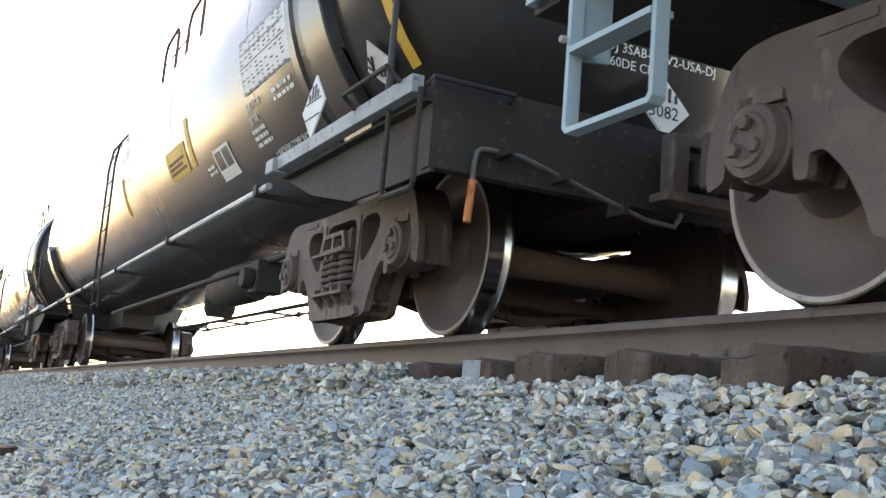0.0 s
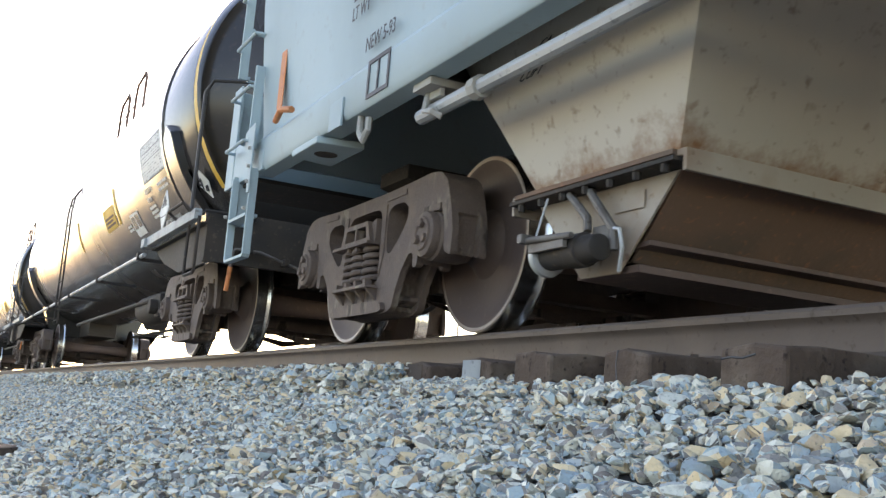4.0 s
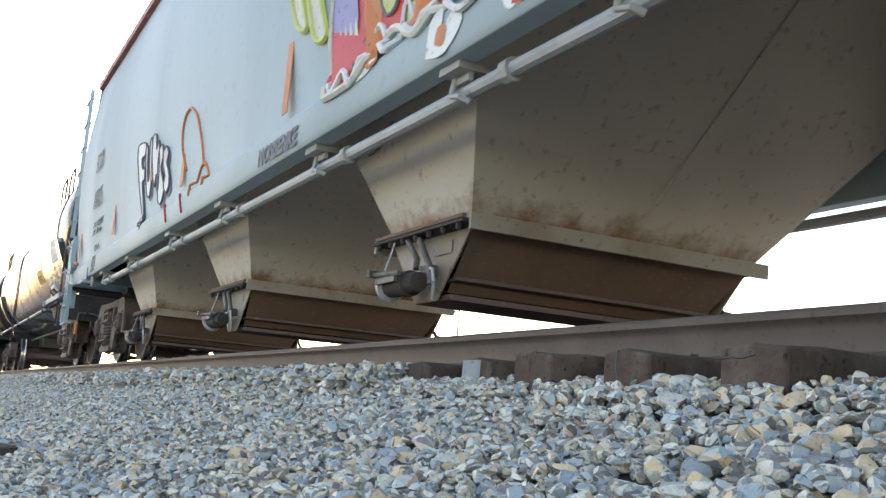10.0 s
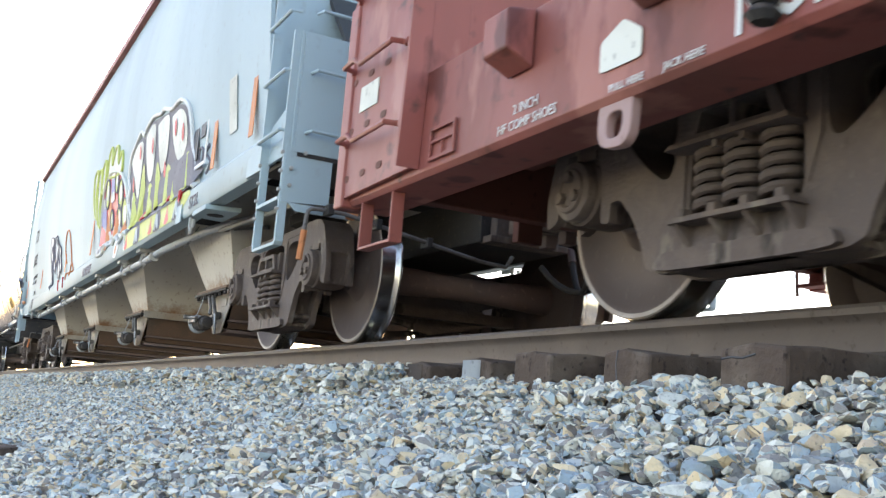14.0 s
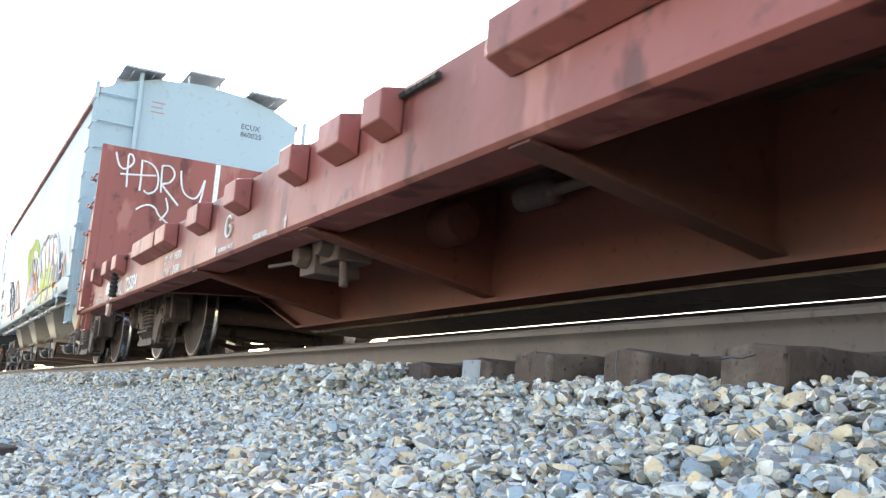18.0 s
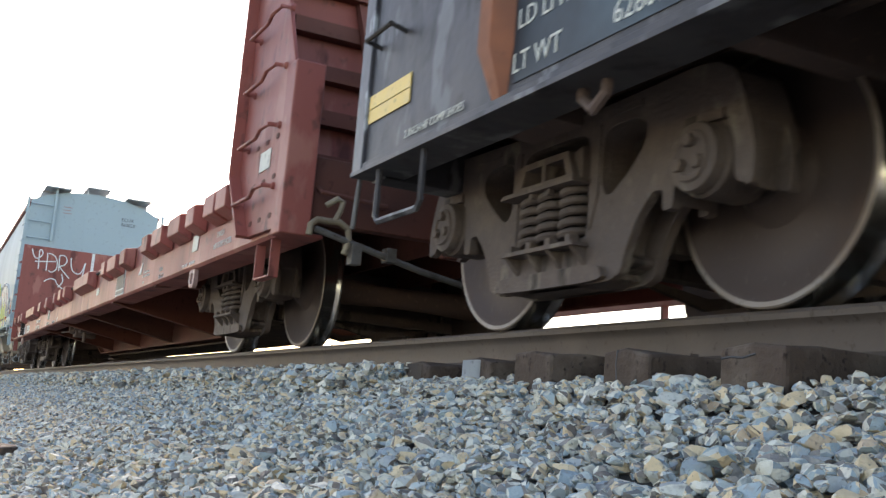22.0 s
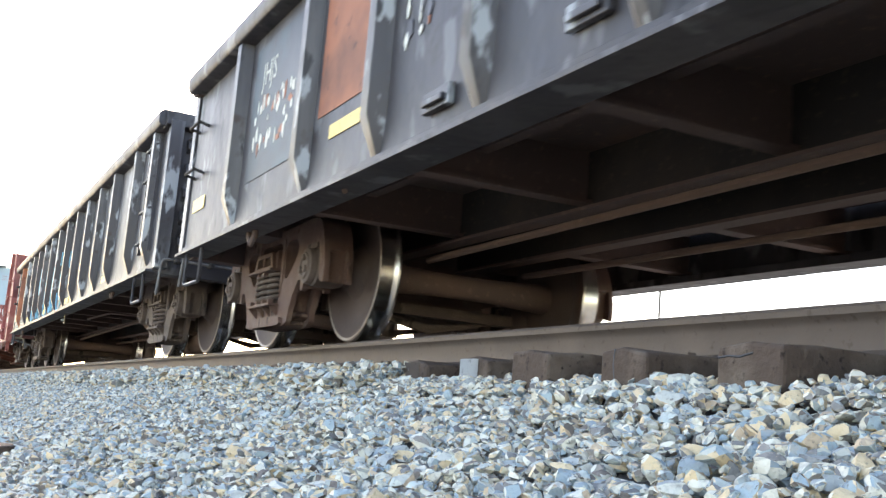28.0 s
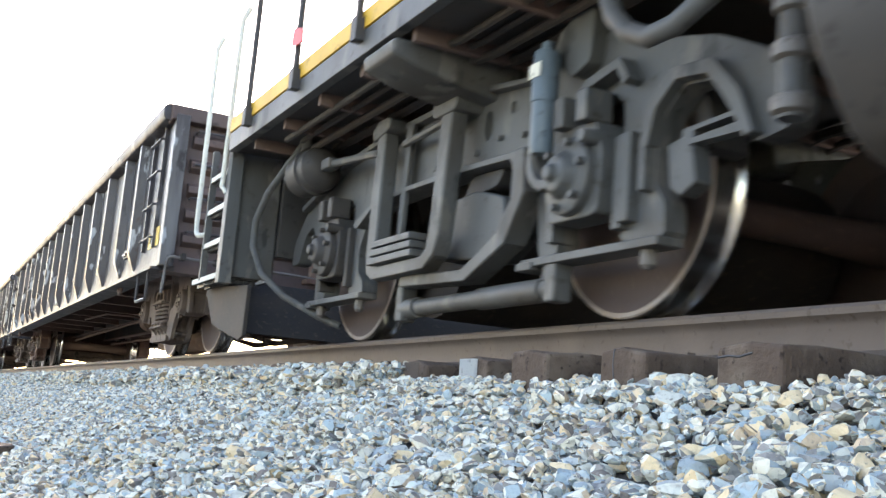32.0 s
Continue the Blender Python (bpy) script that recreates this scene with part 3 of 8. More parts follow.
def side_frame_mesh(mat):
    """The cast side frame of a freight truck: a box-section casting with two rounded windows, slots, the spring opening and pedestal jaws."""
    top = [(0.0, 0.768), (0.35, 0.768), (0.62, 0.776), (0.84, 0.785), (0.95, 0.772), (1.025, 0.725), (1.065, 0.645), (1.10, 0.55), (1.125, 0.45), (1.118, 0.335), (1.04, 0.362), (1.032, 0.50),
           (0.99, 0.595), (0.79, 0.60), (0.755, 0.50), (0.75, 0.318)]
    lip = top + [(0.695, 0.312), (0.690, 0.388), (0.635, 0.392), (0.555, 0.312), (0.495, 0.205), (0.47, 0.125), (0.40, 0.098), (0.20, 0.098)]
    web = top[:8] + [(1.075, 0.54), (1.058, 0.345), (1.04, 0.362)] + top[11:] + [(0.735, 0.36), (0.70, 0.465), (0.60, 0.455), (0.48, 0.375), (0.41, 0.25), (0.41, 0.205), (0.465, 0.188), (0.465, 0.165), (0.39, 0.14), (0.20, 0.10)]
    window = loop([(-0.238, 0.69), (0.238, 0.69), (0.246, 0.40), (0.246, 0.29), (0.20, 0.248), (-0.20, 0.248), (-0.246, 0.29), (-0.246, 0.40)], 3, 0.2)
    tri = loop([(0.327, 0.655), (0.39, 0.682), (0.53, 0.682), (0.592, 0.645), (0.588, 0.578), (0.49, 0.485), (0.392, 0.420), (0.352, 0.425), (0.325, 0.48)], 3, 0.35)
    holes = [window, tri, [(-a, b) for a, b in reversed(tri)]]
    g = Geo()
    for edge, y0, y1 in ((lip, -1.10, -1.062), (web, -1.062, -0.945), (lip, -0.945, -0.905)):
        plate_with_holes(g, loop(edge + [(-a, b) for a, b in reversed(edge[1:])], 3, 0.25), holes, y0, y1)
    # the spring seat: a shelf that stands proud, gussets and pockets below it, small lugs between the coils
    g.prism([(-0.27, 0.238), (0.27, 0.238), (0.255, 0.256), (-0.255, 0.256)], -1.175, -0.90)
    for dx in (-0.24, -0.075, 0.075, 0.24):
        g.prism([(-1.168, 0.24), (-1.09, 0.24), (-1.09, 0.16)], dx - 0.012, dx + 0.012, axis="x")
    g.prism(loop([(-0.40, 0.098), (0.40, 0.098), (0.37, 0.165), (-0.37, 0.165)], 3, 0.25), -1.128, -0.92)
    for dx in (-0.215, -0.072, 0.072, 0.215):
        g.prism([(dx - 0.02, 0.25), (dx + 0.02, 0.25), (dx + 0.016, 0.285), (dx - 0.016, 0.285)], -1.165, -1.125)
    for s in (-1, 1):
        # pads on the columns
        g.prism([(s * 0.258, 0.70), (s * 0.315, 0.70), (s * 0.315, 0.44), (s * 0.268, 0.30)], -1.108, -0.94)
    g.prism([(-0.66, 0.725), (-0.45, 0.722), (-0.45, 0.748), (-0.66, 0.752)], -1.106, -1.09)
    g.prism([(0.30, 0.715), (0.56, 0.718), (0.56, 0.748), (0.30, 0.745)], -1.106, -1.09)
    return g.mesh("side_frame", [mat], smooth=40)


def spring_mesh():
    g = Geo()
    pts = [(0.054 * math.cos(a), 0.054 * math.sin(a), 0.268 + 0.215 * k / 60) for k in range(61) for a in [2 * math.pi * 5.2 * k / 60]]
    return g.tube(pts, 0.0165, 7).mesh("spring", [CAST])


def cap_mesh():
    """A roller bearing's end: adapter, backing ring, grease cap and three bolts."""
    g = Geo()
    g.lathe([(0.0, -1.15), (0.058, -1.15), (0.066, -1.158), (0.082, -1.158), (0.088, -1.148), (0.112, -1.143), (0.118, -1.13), (0.118, -1.10), (0.128, -1.09), (0.128, -0.94), (0.115, -0.90), (0.0, -0.90)], n=30)
    for k in range(3):
        a = radians(90 + 120 * k)
        x, z = 0.052 * math.cos(a), 0.052 * math.sin(a)
        g.lathe([(0.0, -1.172), (0.021, -1.172), (0.024, -1.168), (0.024, -1.15)], (x, 0, z), n=6)
    g.prism([(-0.135, 0.02), (-0.10, 0.095), (0.10, 0.095), (0.135, 0.02), (0.135, 0.15), (-0.135, 0.15)], -1.085, -0.92)
    g.box(-0.10, 0.10, -1.11, -0.92, 0.115, 0.15)
    return g.mesh("bearing", [CAST], smooth=30)


def bolster_end_mesh(mat):
    """The bolster's hollow end over the springs: a tapered frame with two openings, its foot plate and the friction wedges beside it."""
    g = Geo()
    ring = [(-0.225, 0.498), (0.225, 0.498), (0.18, 0.585), (0.165, 0.618), (-0.165, 0.618), (-0.18, 0.585)]
    for a, b in ((-0.165, -0.012), (0.012, 0.165)):
        hole = [(a, 0.524), (b, 0.524), (b * 0.86 if b > 0.1 else b, 0.592), (a * 0.86 if a < -0.1 else a, 0.592)]
        lo, hi = (-0.225, 0.0) if a < -0.1 else (0.0, 0.225)
        outer = [(lo, 0.498), (hi, 0.498), (hi * 0.75, 0.618), (lo * 0.75, 0.618)]
        g.strip(outer, hole, -1.155, -0.90)
    g.prism(ring, -0.97, -0.78)
    g.prism([(-0.285, 0.482), (0.262, 0.482), (0.255, 0.499), (-0.262, 0.499)], -1.185, -0.90)
    for s in (-1, 1):
        g.prism([(s * 0.188, 0.50), (s * 0.240, 0.50), (s * 0.240, 0.628), (s * 0.175, 0.612)], -1.13, -0.92)
        g.prism([(s * 0.06 - 0.012, 0.46), (s * 0.06 + 0.012, 0.46), (s * 0.06 + 0.012, 0.485), (s * 0.06 - 0.012, 0.485)], -1.17, -1.14)
    return g.mesh("bolster_end", [mat], smooth=35)


def truck(car, x, mat=None, key="brown"):
    """A two-axle freight truck: two side frames with springs and bearings, the bolster, brake beams, two wheelsets."""
    mat = mat or CAST
    frame_me = cached(("frame", key), lambda: side_frame_mesh(mat))
    cap, spring = cached("cap", cap_mesh), cached("spring", spring_mesh)
    end = cached(("bolster_end", key), lambda: bolster_end_mesh(mat))
    for turn in (0, 180):
        fr = hang("side_frame", frame_me, car, pose(x - ORIGIN[0], 0, 0, 0, 0, turn), "rusty cast steel truck side frame")
        mod = fr.modifiers.new("bevel", "BEVEL")
        mod.width, mod.segments, mod.limit_method, mod.angle_limit, mod.harden_normals = 0.017, 3, "ANGLE", radians(50), True
        for dx in (-0.889, 0.889):
            hang("bearing", cap, fr, pose(dx, 0, 0.457), "roller bearing end with three cap bolts")
        for dx, dy in ((-0.147, -1.085), (0.0, -1.095), (0.147, -1.085), (-0.10, -0.955), (0.10, -0.955)):
            hang("spring", spring, fr, pose(dx, dy, 0), "coil spring")
        hang("bolster_end", end, fr, None)
    bolster = cached(("bolster", key), lambda: Geo().prism([(-0.82, 0.5), (-0.35, 0.36), (0.35, 0.36), (0.82, 0.5), (0.82, 0.63), (0.3, 0.70), (-0.3, 0.70), (-0.82, 0.63)], -0.2, 0.2, axis="x").mesh("bolster", [mat]))
    hang("bolster", bolster, car, pose(x - ORIGIN[0], 0, 0))
    beam = cached("beam", lambda: Geo().box(-0.06, 0.06, -0.74, 0.74, 0.28, 0.36).prism([(-0.62, 0.30), (0, 0.16), (0.62, 0.30), (0, 0.22)], -0.02, 0.02, axis="x").box(-0.05, 0.07, -0.80, -0.68, 0.24, 0.46).box(-0.05, 0.07, 0.68, 0.80, 0.24, 0.46).mesh("brake_beam", [CAST]))
    for dx, turn in ((-0.36, 0), (0.36, 180)):
        hang("brake_beam", beam, car, pose(x - ORIGIN[0] + dx, 0, 0, 0, 0, turn))
    for dx in (-0.889, 0.889):
        wheelset(car, x + dx)


def coupler(car, x, way, mat=None):
    """A knuckle coupler at a car's end with its striker, carrier, shank and the air line; way: +1 or -1 along the track."""
    mat = mat or CAST

    def along(a, b):
        return (min(x + way * a, x + way * b), max(x + way * a, x + way * b))

    g = Geo().box(*along(-0.1, 0.62), -0.07, 0.07, 0.76, 0.90)
    g.prism(loop([(x + way * 0.52, -0.13), (x + way * 0.66, -0.17), (x + way * 0.80, -0.19), (x + way * 0.86, -0.06), (x + way * 0.74, 0.01), (x + way * 0.85, 0.11), (x + way * 0.72, 0.17), (x + way * 0.52, 0.12)], 2, 0.2), 0.70, 0.97, axis="z")
    head = part("coupler", g, mat, car, "cast knuckle coupler", bevel=0.014)
    st = Geo().strip([(-0.23, 0.66), (0.23, 0.66), (0.23, 1.0), (-0.23, 1.0)], [(-0.13, 0.72), (0.13, 0.72), (0.13, 0.94), (-0.13, 0.94)], -0.05, 0.05)
    st.v = [(x + way * 0.12 + b, a, c) for a, b, c in st.v]
    part("striker", st, mat, head, "cast striker frame", bevel=0.01)
    part("carrier_iron", Geo().box(*along(0.06, 0.20), -0.28, 0.28, 0.655, 0.70), mat, head, bevel=0.008)
    part("lock_lifter", Geo().box(*along(0.58, 0.66), -0.04, 0.04, 0.62, 0.71), UNDER, head, bevel=0.008)
    cock = part("angle_cock", Geo().tube([(x - way * 0.35, 0.36, 0.72), (x + way * 0.02, 0.36, 0.71), (x + way * 0.14, 0.34, 0.68), (x + way * 0.20, 0.32, 0.60)], 0.026, 9), UNDER, car, "rusty air line with its angle cock")
    part("cock_handle", Geo().tube([(x + way * 0.06, 0.36, 0.74), (x + way * 0.08, 0.37, 0.78), (x - way * 0.06, 0.40, 0.78)], 0.010, 6), ORANGE, cock)
    hose = [(x + way * (0.20 + 0.60 * u), 0.32 - 0.25 * u, 0.60 - 0.62 * u * (1 - u) * 1.25 - 0.06 * u) for u in [i / 10 for i in range(11)]]
    part("air_hose", Geo().tube(hose, 0.019, 9), DARK, car, "black rubber air hose")


def cut_lever(car, x0, x1, y0=-1.5, z=0.72, drop=0.3, tip=None, sag=0.03):
    """The bent uncoupling rod across a car's end; its handle hangs at the side."""
    g = Geo()
    k = 1 if y0 < 0 else -1
    g.tube([(x0, y0 - k * 0.02, z - drop), (x0, y0 - k * 0.004, z - 0.06), (x0, y0 + k * 0.004, z - 0.02), (x0 + 0.004, y0 + k * 0.02, z - 0.004), (x0 + 0.01, y0 + k * 0.06, z), (x0 + 0.02, y0 + k * 0.22, z - 0.005),
            (x1, -k * 0.34, z - sag), (x1, -k * 0.16, z - sag - 0.01), (x1, -k * 0.12, z - sag + 0.06)], 0.013, 8)
    lever = part("uncoupling_lever", g, GRIME, car, "bent steel uncoupling rod")
    if tip:
        part("handle", Geo().tube([(x0, y0 - k * 0.022, z - drop - 0.01), (x0, y0 - k * 0.008, z - drop * 0.45)], 0.0185, 8), tip, lever, "orange handle tip")
    for q in (0.12, 0.42, 0.75):
        zz = z - 0.005 - max(0.0, q - 0.22) / max(0.4, abs(y0) - 0.56) * sag
        part("lever_bracket", Geo().box(min(x0, x1) - 0.03, max(x0, x1) + 0.015, y0 + k * q - 0.018, y0 + k * q + 0.018, zz - 0.025, zz + 0.035), DARK, lever, bevel=0.005)


def grab(car, pts, mat, r=0.011, name="grab_iron"):
    return part(name, Geo().tube(pts, r, 7), mat, car)


# ---- tank car ----
def tank_car(x):
    """Origin: the middle of the tank."""
    R, Z, half = 1.45, 2.40, 8.0
    car = thing("tank_car", x, "black tank car with white stencils and a safety rail", "tank car", "tank cars of the train")
    prof = [(0.0, -half - 0.62), (0.5, -half - 0.58), (0.9, -half - 0.45), (1.2, -half - 0.27), (1.38, -half - 0.1), (R, -half + 0.08)] + [(R, -half + 0.08 + (2 * half - 0.16) * k / 8) for k in range(1, 9)]
    prof += [(1.38, half + 0.1), (1.2, half + 0.27), (0.9, half + 0.45), (0.5, half + 0.58), (0.0, half + 0.62)]
    g = Geo().lathe(prof, (x, 0, Z), axis="x", n=64)
    part("tank", g, TANK, car, "glossy black rolled steel tank", smooth=50)
    for k in range(1, 6):
        xx = x - half + 2 * half * k / 6 + 0.3
        part("weld_seam", Geo().lathe([(R + 0.0005, xx - 0.02), (R + 0.003, xx), (R + 0.0005, xx + 0.02)], (0, 0, Z), axis="x", n=64), TANK, car)
    part("jacket_band", Geo().lathe([(R + 0.001, x + half - 1.42), (R + 0.02, x + half - 1.40), (R + 0.02, x + half - 1.30), (R + 0.001, x + half - 1.28)], (0, 0, Z), axis="x", n=64), TANK, car)
    # fittings on top
    dome = Geo().lathe([(0.0, 4.42), (0.55, 4.40), (0.62, 4.3), (0.62, 3.7)], (x, 0, 0), axis="z", n=28)
    part("dome_housing", dome, TANK, car)
    for yy in (-0.6, 0.6):
        for a, b in ((-2.72, -1.85), (-1.13, -0.27)):
            part("railing_hoop", Geo().tube([(x + a, yy, 3.50), (x + a, yy, 4.72), (x + a + 0.12, yy, 4.88), (x + b - 0.1, yy, 4.94), (x + b, yy, 4.86), (x + b, yy, 3.50)], 0.024, 7), CASTRED, car, "thin steel railing hoop on the tank's top")
        part("railing_bar", Geo().tube([(x - 2.72, yy, 4.55), (x - 1.13, yy, 4.55)], 0.012, 6), CASTRED, car)
    walk_top = Geo().box(x - 1.6, x + 1.6, -0.95, -0.62, 3.60, 3.63).box(x - 1.6, x + 1.6, 0.62, 0.95, 3.60, 3.63)
    part("running_board", walk_top, DARK, car)
    for yy in (-1, 1):
        lad = Geo()
        for dx in (-0.23, 0.23):
            lad.tube([(x + dx, yy * 1.52, 0.55), (x + dx, yy * 1.53, 2.3), (x + dx, yy * 1.50, 2.55), (x + dx, yy * 1.42, 2.68), (x + dx, yy * 1.30, 2.66)], 0.014, 6)
        for k in range(7):
            z = 0.6 + k * 0.3
            yy2 = yy * (1.53 if z < 2.45 else 1.53 - (z - 2.45) ** 2 * 0.36)
            lad.tube([(x - 0.23, yy2, z), (x + 0.23, yy2, z)], 0.009, 6)
        part("side_ladder", lad, DARK, car, "black steel side ladder")
        # running pipe along the side, with its brackets
        pipe = Geo().tube([(x - half + 1.1, yy * 1.5, 0.90), (x + half - 1.1, yy * 1.5, 0.90)], 0.022, 8)
        hr = part("handrail", pipe, GALV, car, "long straight side handrail")
        for k in range(6):
            xx = x - half + 1.3 + k * (2 * half - 2.6) / 5
            part("handrail_bracket", Geo().box(xx - 0.02, xx + 0.02, min(yy * 1.05, yy * 1.52), max(yy * 1.05, yy * 1.52), 0.86, 0.89).box(xx - 0.035, xx + 0.035, yy * 1.5 - 0.035, yy * 1.5 + 0.035, 0.865, 0.935), DARK, hr)
    for s in (-1, 1):
        bx = x + s * 7.19
        # saddle and stub sill
        sad = Geo().prism([(-1.18, 1.62), (-1.3, 1.7), (-1.0, 1.3), (-0.45, 1.02), (0.45, 1.02), (1.0, 1.3), (1.3, 1.7), (1.18, 1.62), (0.9, 0.78), (0.4, 0.70), (-0.4, 0.70), (-0.9, 0.78)], bx - 0.22, bx + 0.22, axis="x")
        part("saddle", sad, TANK, car)
        part("stub_sill", Geo().box(min(bx - s * 1.6, bx + s * 1.7), max(bx - s * 1.6, bx + s * 1.7), -0.28, 0.28, 0.70, 1.06), TANKBELLY, car, bevel=0.01)
        # end platform: white edge beam, cross beam and steps
        e0, e1 = bx - s * 0.16, bx + s * 1.86
        a, b = min(e0, e1), max(e0, e1)
        for yy in (-1, 1):
            part("edge_beam", Geo().box(a, b, yy * 1.5 - 0.03, yy * 1.5 + 0.03, 0.955, 1.04), PALEGREY, car, "pale grey platform edge beam", bevel=0.006)
            part("beam_stub", Geo().box(e0 - 0.05, e0 + 0.1, yy * 1.5 - 0.06, yy * 1.5 + 0.05, 0.94, 1.03), PALEGREY, car, bevel=0.012)
            run = [(e0, 0.95), (e1, 0.95), (e1, 0.62), (e1 - s * 0.95, 0.63), (e1 - s * 1.6, 0.77), (e0, 0.92)]
            wing = Geo().prism(run, yy * 1.40 - 0.01, yy * 1.40 + 0.01)
            part("bolster_wing", wing, DARK, car)
            sx = bx + s * 1.70
            g = Geo()
            g.tube([(sx - 0.17, yy * 1.49, 0.98), (sx - 0.17, yy * 1.49, 0.56), (sx - 0.15, yy * 1.49, 0.535), (sx + 0.15, yy * 1.49, 0.535), (sx + 0.17, yy * 1.49, 0.56), (sx + 0.17, yy * 1.49, 0.98)], 0.014, 6)
            part("step", g, DARK, car, "bent steel corner step")
            gx = bx + s * 1.75
            grab(car, [(gx - s * 0.56, yy * 1.53, 1.03), (gx - s * 0.56, yy * 1.60, 1.09), (gx - s * 0.02, yy * 1.60, 1.09), (gx - s * 0.02, yy * 1.53, 1.03)], DARK, 0.013)
            # guard hoop that rises round the head
            grab(car, [(gx - s * 0.3, yy * 1.47, 1.05), (gx - s * 0.3, yy * 1.47, 2.1), (gx - s * 0.25, yy * 1.42, 2.2), (gx + s * 0.0, yy * 0.9, 2.22)], LOCODARK, 0.017, "end_handrail")
            # saddle arm that wraps up the tank, round at its top
            arm = Geo()
            rows = 14
            v = []
            for i in range(rows + 1):
                w = -1.55 + (1.55 - 0.26) * i / rows
                d = max(0.0, (w + 0.46) / 0.2)
                h = 0.19 * math.sqrt(max(0.0, 1 - d * d)) + 0.004
                for u, lift in ((-h, 0.0), (-h, 0.085), (h, 0.085), (h, 0.0)):
                    v.append((bx + s * 0.02 + u, yy * (R + lift) * math.cos(w / R), Z + (R + lift) * math.sin(w / R)))
            arm.put(v, [(4 * i + j, 4 * i + j + 1, 4 * i + j + 5, 4 * i + j + 4) for i in range(rows) for j in range(3)] + [(0, 1, 2, 3), tuple(4 * rows + j for j in (3, 2, 1, 0))])
            part("saddle_arm", arm, TANK, car, "dark rounded saddle arm", bevel=0.012)
        part("end_platform", Geo().box(a, b, -1.46, 1.46, 0.93, 0.944).box(b - 0.08 if s > 0 else a, b if s > 0 else a + 0.08, -1.42, 1.42, 0.64, 1.045), DARK, car)
        grab(car, [(x + s * 9.06, -1.46, 1.0), (x + s * 9.12, -1.46, 1.02), (x + s * 9.12, -1.05, 1.02), (x + s * 9.06, -1.05, 1.0)], DARK, 0.013)
        coupler(car, x + s * 9.05, s)
        cut_lever(car, x + s * 9.07, x + s * 9.16, -s * 1.2, 0.76, 0.33, ORANGE, 0.2)
        truck(car, bx)
        # brake rod along the side of the truck's end
    # stencils on the near side; the surface lies on the tank's round
    def on_tank(u, w, lift=0.004):
        a = w / R
        return (u, -(R + lift) * math.cos(a), Z + (R + lift) * math.sin(a))

    def sheet(name, u0, u1, w0, w1, mat, label="", n=6, parent=None, lift=0.004):
        g = Geo()
        v = [on_tank(u, w0 + (w1 - w0) * k / n, lift) for k in range(n + 1) for u in (u0, u1)]
        g.put(v, [(2 * k, 2 * k + 1, 2 * k + 3, 2 * k + 2) for k in range(n)])
        return part(name, g, mat, parent or car, label)

    def bars(u0, u1, w, rows, h, gap, seed, mat=WHITE):
        rr = random.Random(seed)
        g = Geo()
        for k in range(rows):
            ww = w - k * (h + gap)
            u = u0
            while u < u1 - 0.02:
                l = min(rr.uniform(0.03, 0.12), u1 - u)
                v = [on_tank(a, b, 0.004) for b in (ww, ww + h) for a in (u, u + l)]
                g.put(v, [(0, 1, 3, 2)])
                u += l + rr.uniform(0.012, 0.03)
        return part("stencil_lines", g, mat, car, "rows of small white stencil marks")

    def decal(u0, u1, w0, w1, label):
        sheet("stencil_panel", u0, u1, w0, w1, WHITE, label)
        for i in range(2):
            a0 = u0 + 0.04 + i * (u1 - u0 - 0.04) / 2
            sheet("panel_field", a0, a0 + (u1 - u0) / 2 - 0.06, w0 + 0.1, w1 - 0.03, TANK, lift=0.006)
    base = x + 7.19  # rear truck centre
    decal(base - 3.0, base - 2.50, -1.02, -0.73, "white framed inspection panel")
    bars(base - 3.3, base - 3.06, -0.86, 2, 0.03, 0.02, 5)
    def words_on(words, u, w):
        a = w / R
        lettering("tank_stencil", words, 0.085, u, -(R + 0.006) * math.cos(a), Z + (R + 0.006) * math.sin(a), WHITE, car, "small white stencilled words", lean=-math.degrees(a), wide=0.85)

    # large table of small print
    pan = sheet("data_table", base - 1.74, base - 0.63, -0.55, -0.14, WHITE, "pale printed data table", 10)
    rr = random.Random(9)
    g = Geo()
    for i in range(9):
        for j in range(13):
            u, w = base - 1.70 + i * 0.116, -0.535 + j * 0.030
            if (j == 6 and i > 2) or rr.random() < 0.2:
                continue
            l = rr.uniform(0.03, 0.075)
            g.put([on_tank(a, b, 0.008) for b in (w, w + 0.009) for a in (u, u + l)], [(0, 1, 3, 2)])
    for w in (-0.545, -0.35, -0.25, -0.152):
        g.put([on_tank(a, b, 0.008) for b in (w, w + 0.006) for a in (base - 1.73, base - 0.64)], [(0, 1, 3, 2)])
    part("table_print", g, INK, pan)
    words_on("BUILT 7-70", base - 1.80, -0.66)
    words_on("BY NA", base - 1.80, -0.76)
    bars(base - 1.85, base - 1.5, -0.83, 3, 0.03, 0.025, 4)
    bars(base - 1.17, base - 0.72, -0.66, 2, 0.03, 0.03, 6)
    words_on("1 INCH HF COMP SHOES", base - 1.60, -1.08)
    # yellow notice with dark print, and thin yellow marks
    yel = sheet("notice", base - 4.57, base - 3.78, -0.75, -0.46, YELLOW, "faded yellow notice panel")
    for k in range(3):
        sheet("notice_print", base - 4.5, base - 3.86 - 0.1 * (k % 2), -0.70 + 0.05 * k, -0.67 + 0.05 * k, RUSTY, parent=yel, lift=0.006)
    for u in (base - 3.66, base - 6.98):
        sheet("reflective_mark", u, u + 0.12, -0.75, -0.29, YELLOW)
    sheet("reflective_mark", base + 0.84, base + 0.95, -1.05, 0.9, YELLOW, n=12)

